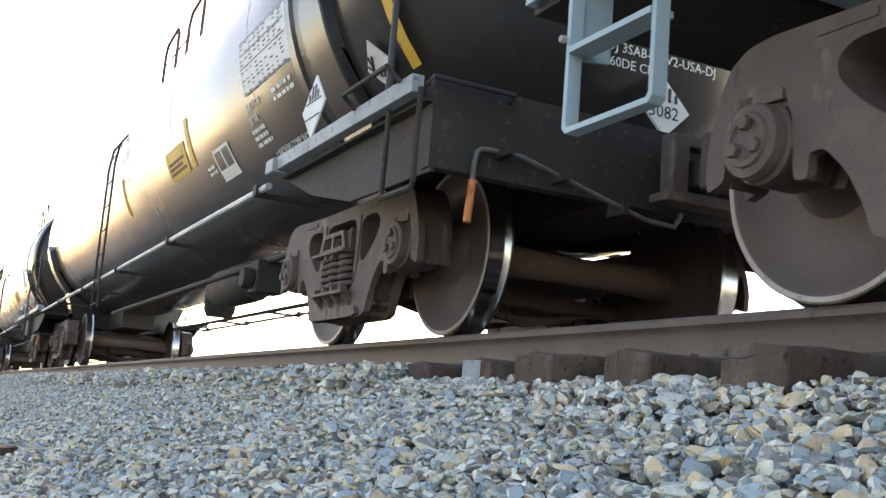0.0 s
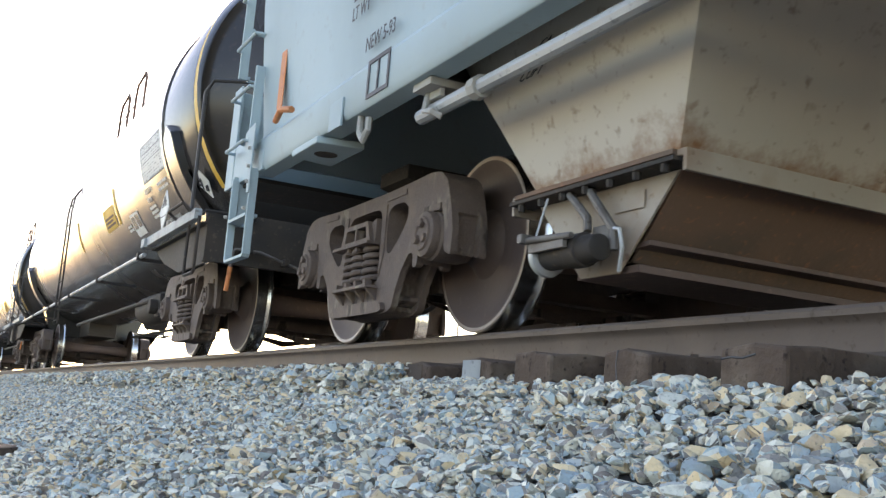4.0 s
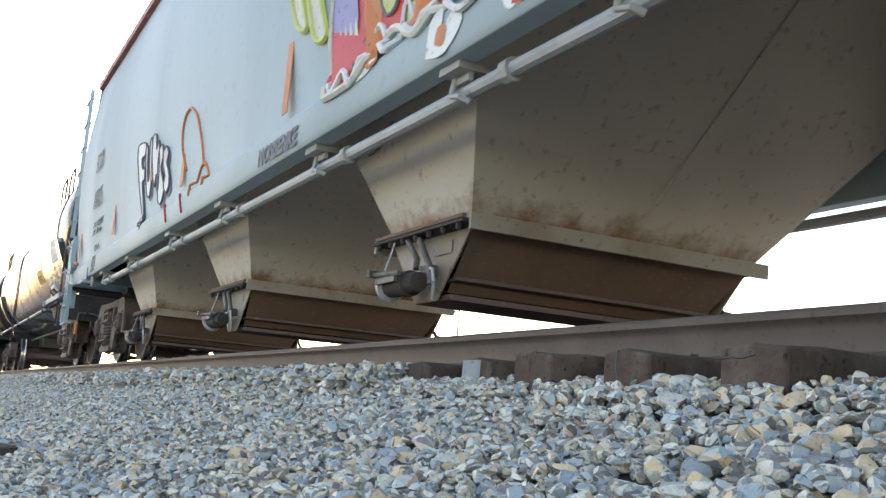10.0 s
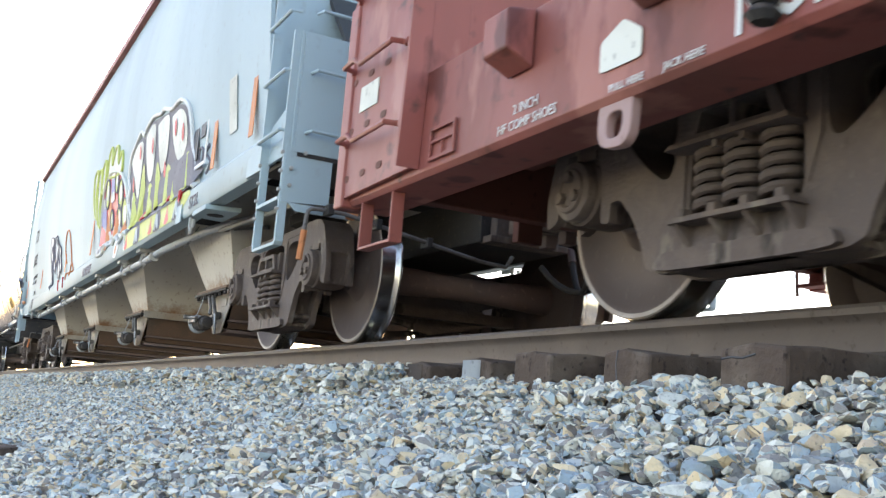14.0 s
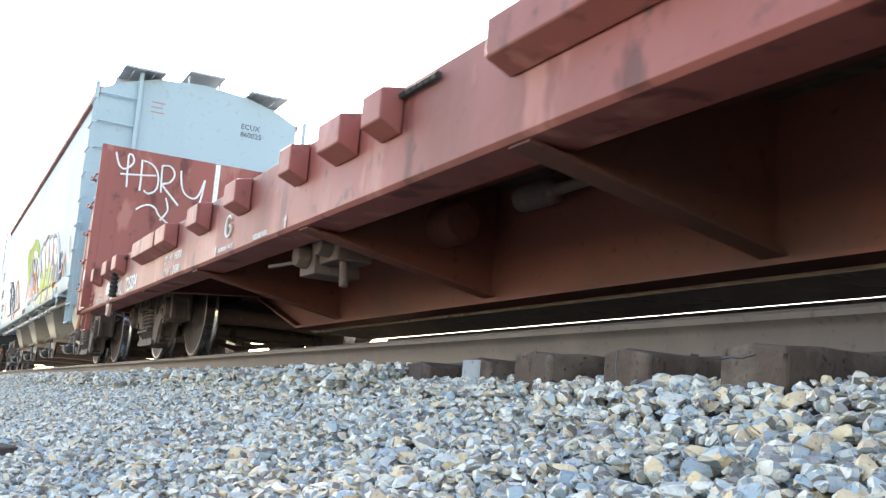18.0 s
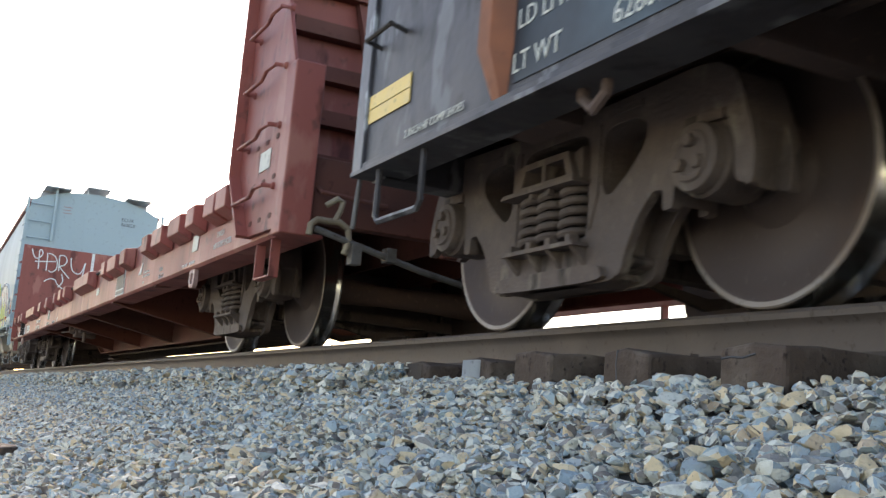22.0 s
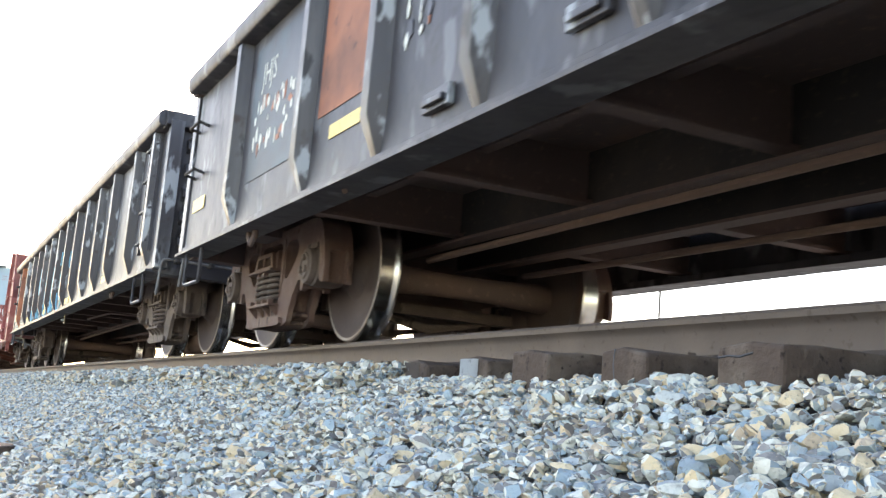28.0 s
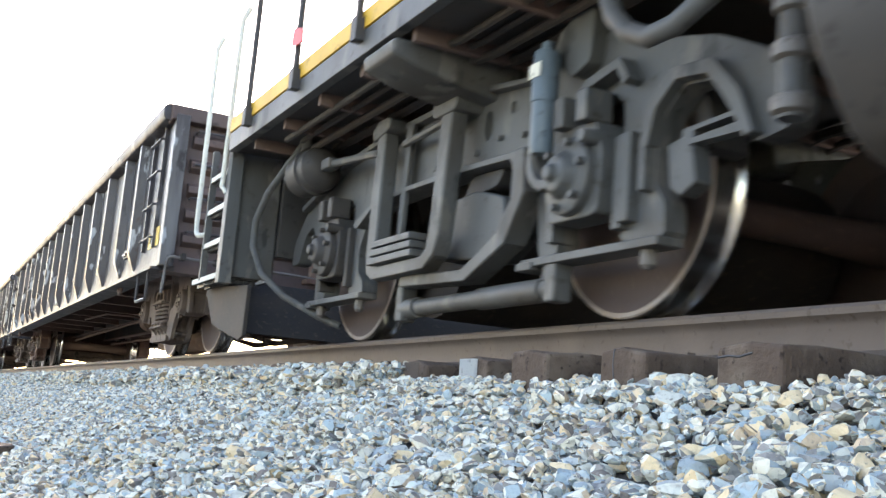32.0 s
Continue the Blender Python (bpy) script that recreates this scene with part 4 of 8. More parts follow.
    def diamond(u, w, r, label, digits=None):
        g = Geo()
        ring = [(u - r, w), (u, w - r), (u + r, w), (u, w + r)]
        g.put([on_tank(a, b, 0.05) for a, b in ring], [(0, 1, 2, 3)])
        g.put([on_tank(a, b, 0.045) for a, b in ring], [(3, 2, 1, 0)])
        ob = part("placard", g, WHITE, car, label)
        if digits:
            h = Geo()
            for k in range(4):
                h.put([on_tank(a, b, 0.054) for a, b in ((u - r * 0.5 + k * r * 0.27, w + r * 0.18), (u - r * 0.38 + k * r * 0.27, w + r * 0.18), (u - r * 0.38 + k * r * 0.27, w + r * 0.5), (u - r * 0.5 + k * r * 0.27, w + r * 0.5))], [(0, 1, 2, 3)])
            part("placard_bars", h, INK, ob)
        return ob
    # placard holder that stands on the edge beam
    px, pz = base + 0.43, 1.235
    d = part("placard", Geo().prism([(px - 0.19, pz), (px, pz - 0.19), (px + 0.19, pz), (px, pz + 0.19)], -1.502, -1.49), WHITE, car, "white diamond hazard placard with black bars", bevel=0.003)
    for k in range(4):
        part("placard_bar", Geo().box(px - 0.082 + k * 0.046, px - 0.058 + k * 0.046, -1.506, -1.503, pz + 0.045, pz + 0.085 + 0.04 * (k in (1, 2))), INK, d)
    for z in (pz + 0.03, pz - 0.065):
        part("placard_line", Geo().box(px - 0.125, px + 0.125, -1.506, -1.503, z, z + 0.007), INK, d)
    part("placard_bracket", Geo().box(px - 0.03, px + 0.03, -1.49, -1.478, 0.96, pz + 0.1), LOCODARK, car)
    env = diamond(base + 0.60, -0.93, 0.15, "white diamond environment hazard placard")
    h = Geo()
    for line in ([(0.5, -0.99), (0.54, -0.93), (0.53, -0.86)], [(0.54, -0.93), (0.58, -0.87)], [(0.53, -0.95), (0.48, -0.90)], [(0.58, -0.99), (0.63, -0.95), (0.67, -0.95), (0.62, -1.0), (0.58, -0.99)]):
        h.tube([on_tank(base + a, b, 0.055) for a, b in line], 0.006, 5)
    part("placard_drawing", h, INK, env, "black tree and fish drawing")
    # head markings seen between the cars
    hx = x + half + 0.42
    for k, words in enumerate(("2W STL WHLS", "RWE AXLES", "ADJ 3SAB-DRV2-USA-DJ", "SE60DE CPL")):
        lettering("end_stencil", words, 0.078, hx + 0.15, -0.25, 1.79 - 0.088 * k, WHITE, car, "white end stencil line", face=90)
    g = Geo().prism([(0.06, 1.36), (0.225, 1.20), (0.39, 1.36), (0.225, 1.52)], hx + 0.12, hx + 0.14, axis="x")
    pl = part("end_placard", g, WHITE, car, "white diamond hazard placard")
    for k in range(4):
        part("placard_bar", Geo().box(hx + 0.141, hx + 0.144, 0.145 + k * 0.045, 0.165 + k * 0.045, 1.40, 1.45 + 0.03 * (k in (1, 2))), INK, pl)
    lettering("placard_number", "3082", 0.105, hx + 0.142, 0.105, 1.305, INK, pl, "black hazard number", face=90)
    # gear under the tank
    bot = Geo().lathe([(0.0, 0.62), (0.16, 0.62), (0.2, 0.7), (0.2, 1.0)], (x, 0, 0), axis="z", n=16)
    part("bottom_outlet", bot, DARK, car)
    u = Geo().tube([(x - 3.6, -0.75, 0.78), (x + 6.2, -0.75, 0.78)], 0.03, 8).tube([(x - 5, 0.5, 0.72), (x + 5, 0.5, 0.72)], 0.025, 8)
    part("brake_piping", u, DARK, car)
    part("air_reservoir", Geo().lathe([(0.0, x + 2.2), (0.18, x + 2.25), (0.2, x + 2.35), (0.2, x + 3.4), (0.18, x + 3.5), (0.0, x + 3.55)], (0, -0.55, 0.72), axis="x", n=20), DARK, car)
    part("brake_valve", Geo().box(x + 4.3, x + 4.55, -0.85, -0.6, 0.5, 0.78).lathe([(0.0, -0.95), (0.09, -0.95), (0.09, -0.85)], (x + 4.42, 0, 0.62), n=12), DARK, car, bevel=0.015)
    CARS.append(car)
    return car


# ---- covered hopper ----
def hopper_side(z):
    """How far out the hopper's side lies at a height: nearly upright, drawn in above."""
    if z < 1.3:
        return 1.50
    return 1.50 + 0.10 * math.sin(math.pi * min((z - 1.3) / 2.6, 1.0)) - 0.03 * max(0, (z - 3.0))


def hopper_car():
    c = 6.18
    x0, x1 = -2.35, 14.85
    ends = {-1: -2.98, 1: 15.54}
    steps = {-1: (-2.77, -2.30), 1: (15.07, 15.53)}
    car = thing("covered_hopper_car", c, "pale blue-grey covered hopper car with graffiti", "hopper car")
    zs = [1.10, 1.3, 1.7, 2.1, 2.5, 2.9, 3.3, 3.7, 3.95]
    for s in (-1, 1):
        g = Geo()
        outer = [(s * hopper_side(z), z) for z in zs]
        inner = [(s * (hopper_side(z) - 0.03), z) for z in reversed(zs)]
        g.prism(outer + inner, x0, x1, axis="x")
        part("side_sheet", g, HOPPER, car, "pale blue-grey curved side sheet", smooth=40)
        sill = Geo().prism([(s * 1.42, 1.0), (s * 1.53, 1.0), (s * 1.55, 1.03), (s * 1.55, 1.20), (s * 1.50, 1.26), (s * 1.42, 1.26)], x0 + 0.05, x1 - 0.05, axis="x")
        part("side_sill", sill, HOPPER, car, "pale grey side sill channel", bevel=0.006)
        part("top_chord", Geo().box(x0, x1, s * 1.49 - 0.05, s * 1.49 + 0.05, 3.90, 4.0), RED, car, "dark red roof edge", bevel=0.01)
        pipe = part("side_pipe", Geo().tube([(-0.1, s * 1.40, 0.90), (10.6, s * 1.40, 0.90), (11.2, s * 1.38, 0.93), (12.4, s * 1.25, 0.99), (13.2, s * 1.05, 1.02)], 0.034, 10), GALV, car, "long pale operating pipe under the sill")
        for xx in (0.1, 1.85, 3.9, 5.65, 7.7, 9.4, 10.55):
            h = Geo().box(xx - 0.09, xx + 0.09, s * 1.41 - 0.09, s * 1.41 + 0.09, 0.965, 1.0).box(xx - 0.07, xx + 0.07, s * 1.43 - 0.012, s * 1.43 + 0.012, 0.93, 0.98)
            h.tube([(xx - 0.05, s * 1.44, 0.97), (xx - 0.04, s * 1.46, 0.88), (xx + 0.04, s * 1.46, 0.86), (xx + 0.06, s * 1.42, 0.84)], 0.015, 6)
            part("pipe_hanger", h, HOPLOW, pipe, bevel=0.003)
            part("pipe_collar", Geo().tube([(xx + 0.32, s * 1.40, 0.90), (xx + 0.38, s * 1.40, 0.90)], 0.05, 10), HOPLOW, pipe)
        for xx in (-1.1, 13.35):
            px = xx - 0.18 if xx < 0 else xx
            pad = part("jacking_pad", Geo().prism([(px - 0.26, s * 1.30), (px + 0.26, s * 1.30), (px + 0.21, s * 1.56), (px - 0.21, s * 1.56)], 0.955, 0.995, axis="z"), HOPPER, car, bevel=0.008)
            # a thin black disc stands for the shade inside the pad's hole
            part("recess_shade_disc", Geo().lathe([(0.0, 0.951), (0.065, 0.951), (0.065, 0.956)], (px, s * 1.43, 0), axis="z", n=16), DARK, pad)
            hk = xx + (0.5 if xx < 0 else -0.52)
            grab(car, [(hk, s * 1.5, 1.0), (hk, s * 1.5, 0.92), (hk + 0.05, s * 1.5, 0.87), (hk + 0.11, s * 1.5, 0.91), (hk + 0.11, s * 1.5, 0.97)], HOPLOW, 0.018, "tow_hook")
            part("sill_plate", Geo().box(hk - 0.3, hk - 0.12, s * 1.556 - 0.006, s * 1.556 + 0.006, 0.97, 1.12), HOPPER, car, bevel=0.003)
    # roof: arch, running boards, hatches
    prof = [(-1.5, 3.97), (-1.2, 4.12), (-0.7, 4.27), (0, 4.33), (0.7, 4.27), (1.2, 4.12), (1.5, 3.97)]
    g = Geo().prism(prof + [(a, b - 0.04) for a, b in reversed(prof)], x0, x1, axis="x")
    part("roof", g, HOPPER, car, "pale arched roof", smooth=50)
    for s in (-1, 1):
        for k in range(4):
            part("running_board_plank", Geo().box(x0 - 0.2, x1 + 0.25, s * 0.95 - 0.28 + k * 0.15, s * 0.95 - 0.138 + k * 0.15, 4.30, 4.33), GALV, car)
        for k in range(10):
            xx = x0 + 0.2 + k * 1.84
            part("board_bracket", Geo().prism([(s * 0.62, 4.30), (s * 1.26, 4.30), (s * 1.26, 4.08), (s * 0.62, 4.26)], xx, xx + 0.03, axis="x"), GALV, car)
    for k in range(5):
        xx = x0 + 1.4 + k * 3.3
        part("hatch_cover", Geo().box(xx, xx + 1.5, -0.4, 0.4, 4.31, 4.40), GALV, car, bevel=0.02)
    for s, xe in ((-1, x0), (1, x1)):
        xo = ends[s]
        ring = [(-1.47, 1.1), (1.47, 1.1), (1.5, 1.7), (1.56, 2.5), (1.5, 3.97), (1.2, 4.12), (0.7, 4.27), (0, 4.33), (-0.7, 4.27), (-1.2, 4.12), (-1.5, 3.97), (-1.56, 2.5), (-1.5, 1.7)]
        es = part("end_sheet", Geo().prism(ring, xe - 0.02, xe + 0.02, axis="x"), HOPPER, car, "flat pale end sheet")
        if s > 0:
            lettering("end_mark", "ECUX", 0.115, xe + 0.024, 0.62, 3.77, INK, es, "faded end reporting mark", face=90)
            lettering("end_mark", "860025", 0.115, xe + 0.024, 0.62, 3.645, INK, es, "faded end number", face=90)
            for k in range(3):
                part("end_print", Geo().box(xe + 0.022, xe + 0.025, -0.76, -0.56 - 0.03 * (k % 2), 3.90 - k * 0.075, 3.918 - k * 0.075), FADEDPINK, es)
            part("roof_walkway_end", Geo().prism([(x1 - 0.9, 4.43), (x1 + 0.22, 4.43), (x1 + 0.22, 4.46), (x1 - 0.9, 4.46)], -0.28, 0.26), GALV, car, "galvanised walkway grating over the roof end", bevel=0.004)
            for yy in (-0.26, 0.22):
                part("walkway_bracket", Geo().box(x1 - 0.03, x1 + 0.01, yy, yy + 0.025, 4.30, 4.43), GALV, car)
        end_ladder = part("end_ladder", Geo().box(min(xe + s * 0.02, xe + s * 0.12), max(xe + s * 0.02, xe + s * 0.12), -0.985, -0.93, 3.03, 4.30), HOPPER, car, "pale stile and rungs on the end sheet", bevel=0.004)
        for z in (3.06, 3.46, 3.88):
            part("rung", Geo().tube([(xe + s * 0.02, -1.49, z), (xe + s * 0.10, -1.49, z), (xe + s * 0.10, -0.95, z)], 0.013, 6), HOPPER, end_ladder)
        # low end box with its recess
        lo, hi = min(xo, xo - s * 0.03), max(xo, xo - s * 0.03)
        part("end_box_plate", Geo().box(lo, hi, -1.54, 1.54, 1.0, 1.72), HOPPER, car, "pale low end plate with rivets", bevel=0.004)
        for yy in (-1.2, -0.4, 0.4, 1.2):
            part("end_rib", Geo().box(min(xo, xo + s * 0.02), max(xo, xo + s * 0.02), yy - 0.03, yy + 0.03, 1.03, 1.70), HOPPER, car)
        # end floor, draft sill, slope sheet and bolster are black, not pale blue
        part("end_floor", Geo().box(min(xe, xo), max(xe, xo), -1.52, 1.52, 0.975, 1.0), DARK, car)
        part("end_slope", Geo().prism([(xe - s * 0.02, 2.3), (xe - s * 0.02, 2.25), (xo - s * 0.05, 1.55), (xo - s * 0.05, 1.6)], -1.2, 1.2), LOCODARK, car)
        st = steps[s]
        for yy in (-1, 1):
            part("corner_panel", Geo().box(min(xo, xo - s * 0.18), max(xo, xo - s * 0.18), yy * 1.55 - 0.01, yy * 1.55 + 0.01, 1.0, 1.72), HOPPER, car, bevel=0.004)
            part("sill_gusset", Geo().prism([(xe - s * 0.25, 1.0), (xe - s * 0.25, 1.12), (xo - s * 0.18, 1.30), (xo - s * 0.18, 1.0)], yy * 1.545 - 0.01, yy * 1.545 + 0.01), HOPPER, car, bevel=0.004)
            foot = 1.0 if s > 0 else 1.75
            lad = part("ladder", Geo().box(st[0], st[0] + 0.02, yy * 1.575 - 0.03, yy * 1.575 + 0.03, foot, 4.0), HOPPER, car, "pale steel corner ladder")
            part("ladder_stile", Geo().box(st[1] - 0.02, st[1], yy * 1.575 - 0.03, yy * 1.575 + 0.03, 1.0 if s > 0 else 1.17, 1.72), HOPPER, lad)
            for k in range(8):
                z = (1.12 if s > 0 else 1.22) + k * 0.36
                part("rung", Geo().tube([(st[0] + 0.01, yy * 1.57, z), (st[0] + 0.02, yy * 1.63, z), (st[1] - 0.02, yy * 1.63, z), (st[1] - 0.01, yy * 1.57, z)], 0.012, 6), HOPPER, lad)
            for k in range(4):
                z = 1.12 + k * 0.36
                grab(car, [(xo, yy * 1.48, z), (xo + s * 0.07, yy * 1.47, z), (xo + s * 0.07, yy * 0.62, z - 0.02), (xo, yy * 0.60, z - 0.02)], HOPPER)
            corner_step(car, st if s > 0 else (-2.64, -2.19), yy, s)
        coupler(car, xo - s * 0.1, s)
        cut_lever(car, xo + s * 0.05, xo + s * 0.10, -s * 1.44, 0.68, 0.29, ORANGE, 0.16)
        part("draft_sill", Geo().box(min(xe - s * 2.9, xo), max(xe - s * 2.9, xo), -0.3, 0.3, 0.66, 0.98), DARK, car, bevel=0.01)
        part("end_slope_sheet", Geo().prism([(xe, 2.6), (xe, 2.55), (xe - s * 2.4, 1.02), (xe - s * 2.4, 1.06)], -1.4, 1.4), DARK, car)
        part("body_bolster", Geo().prism([(-0.95, 0.98), (-0.95, 0.90), (-0.4, 0.74), (0.4, 0.74), (0.95, 0.90), (0.95, 0.98)], (-1.42 if s < 0 else 13.90) - 0.2, (-1.42 if s < 0 else 13.90) + 0.2, axis="x"), DARK, car)
    for k in range(4):
        hopper_bay(car, 0.77 + 3.75 * k, k)
    part("centre_beam", Geo().box(0, 12.6, -0.09, 0.09, 1.9, 2.3), HOPLOW, car)
    lettering("reporting_mark", "ECUX", 0.36, -0.75, -1.61, 2.34, INK, car, "dark reporting mark", wide=0.62)
    lettering("car_number", "860025", 0.36, -0.75, -1.585, 1.86, INK, car, "dark car number", wide=0.62)
    lettering("load_stencil", "LD LMT 200000 LBS LD\nLT WT     68000 LBS", 0.105, -0.72, -1.553, 1.62, INK, car, "dark weight stencil", wide=0.75)
    lettering("date_stencil", "NEW 5-93", 0.11, -0.55, -1.53, 1.31, INK, car, "dark date stencil", wide=0.75)
    for u, a, b in ((0.86, 1.34, 1.82), (-1.95, 1.35, 1.85), (4.36, 1.32, 1.66), (7.22, 1.28, 1.95), (13.46, 1.27, 1.80), (14.5, 1.3, 1.9)):
        y = -hopper_side((a + b) / 2) - 0.012
        part("reflective_strip", Geo().box(u, u + 0.1, y, y + 0.006, a, b), ORANGE, car, "faded orange reflective strip")
    g = Geo()
    g.strip([(-0.42, 1.03), (-0.16, 1.03), (-0.16, 1.22), (-0.42, 1.22)], [(-0.40, 1.05), (-0.18, 1.05), (-0.18, 1.20), (-0.40, 1.20)], -1.556, -1.551)
    g.box(-0.3, -0.285, -1.556, -1.551, 1.05, 1.2)
    part("inspection_box", g, INK, car)
    yb = -hopper_side(1.6) - 0.012
    g = Geo().strip([(12.72, 1.36), (13.28, 1.36), (13.28, 1.80), (12.72, 1.80)], [(12.75, 1.39), (13.25, 1.39), (13.25, 1.77), (12.75, 1.77)], yb, yb + 0.008)
    pan = part("inspection_box", g, WHITE, car, "white outlined inspection stencil")
    part("box_field", Geo().box(12.80, 12.98, yb, yb + 0.006, 1.44, 1.72).box(13.04, 13.2, yb, yb + 0.006, 1.6, 1.72), INK, pan)
    hopper_paint(car)
    truck(car, -1.42)
    truck(car, 13.90)
    grab(car, [(-1.75, -1.6, 1.22), (-1.6, -1.62, 1.25), (-1.45, -1.6, 1.22)], ORANGE, 0.02, "release_handle")
    part("brake_pipe", Geo().tube([(13.0, -0.9, 0.99), (12.6, -1.2, 0.97), (14.5, -1.1, 0.95)], 0.02, 7), HOPLOW, car)
    CARS.append(car)
    return car


def corner_step(car, st, yy, s):
    """The two-tread corner step that hangs from the sill: flat stiles, treads, bolted gusset."""
    y = yy * 1.57
    d = 0.02
    ring = [(st[0], 1.02), (st[0], 0.475), (st[0] + 0.02, 0.455), (st[1] - 0.02, 0.455), (st[1], 0.475), (st[1], 1.02)]
    inner = [(st[0] + d, 1.02), (st[0] + d, 0.49), (st[0] + 0.03, 0.475), (st[1] - 0.03, 0.475), (st[1] - d, 0.49), (st[1] - d, 1.02)]
    fr = part("corner_step", Geo().strip(ring, inner, y - 0.025, y + 0.025, closed=False), HOPPER, car, "pale steel corner step with two treads", bevel=0.003)
    part("tread", Geo().box(st[0] + d, st[1] - d, y - 0.03, y + 0.05, 0.715, 0.735), HOPPER, fr)
    xg, deep = (st[1], 1.30) if s > 0 else (st[0], 1.43)
    gus = part("gusset", Geo().prism([(yy * 1.585, 1.04), (yy * deep, 1.04), (yy * deep, 0.72), (yy * 1.585, 0.70)], xg - 0.006, xg + 0.006, axis="x"), HOPPER, fr, bevel=0.002)

    def bolt(y0, bx, bz, out):
        part("bolt", Geo().lathe([(0.0, y0 + out * 0.040), (0.011, y0 + out * 0.040), (0.013, y0 + out * 0.03), (0.013, y0 + out * 0.02)], (bx, 0, bz), n=6), HOPLOW, fr)

    for by, bz in ((1.47, 1.0), (1.545, 0.90), (1.545, 0.80)):
        part("bolt", Geo().lathe([(0.0, xg + s * 0.022), (0.012, xg + s * 0.020), (0.014, xg + s * 0.006)], (0, yy * by, bz), axis="x", n=6), HOPLOW, gus)
    if s > 0:
        part("lever_plate", Geo().prism([(yy * 1.55, 0.70), (yy * 1.15, 0.70), (yy * 1.17, 0.655), (yy * 1.50, 0.655)], xg + 0.007, xg + 0.021, axis="x"), HOPPER, fr, bevel=0.003)
        part("lever_clamp", Geo().box(xg + 0.02, xg + 0.09, min(yy * 1.14, yy * 1.20), max(yy * 1.14, yy * 1.20), 0.655, 0.74), ORANGE, fr, "orange-painted lever clamp", bevel=0.012)
        for k in range(4):
            for bx in (st[0] + d / 2, st[1] - d / 2):
                bolt(y, bx, 0.66 + k * 0.11, yy)
    else:
        # bolted plate that ties the inner stile to the sill
        part("stile_plate", Geo().prism([(st[1] - 0.19, 1.10), (st[1] - 0.19, 1.28), (st[1] + 0.015, 1.31), (st[1] + 0.015, 0.86), (st[1] - 0.035, 0.86), (st[1] - 0.07, 1.06)], yy * 1.60 - 0.006, yy * 1.60 + 0.006), HOPPER, fr, bevel=0.003)
        for bx, bz in ((st[1] - 0.012, 0.93), (st[1] - 0.012, 1.03), (st[1] - 0.03, 1.15), (st[1] - 0.012, 0.76), (st[0] + 0.01, 0.76)):
            bolt(yy * 1.585, bx, bz, yy)
    return fr


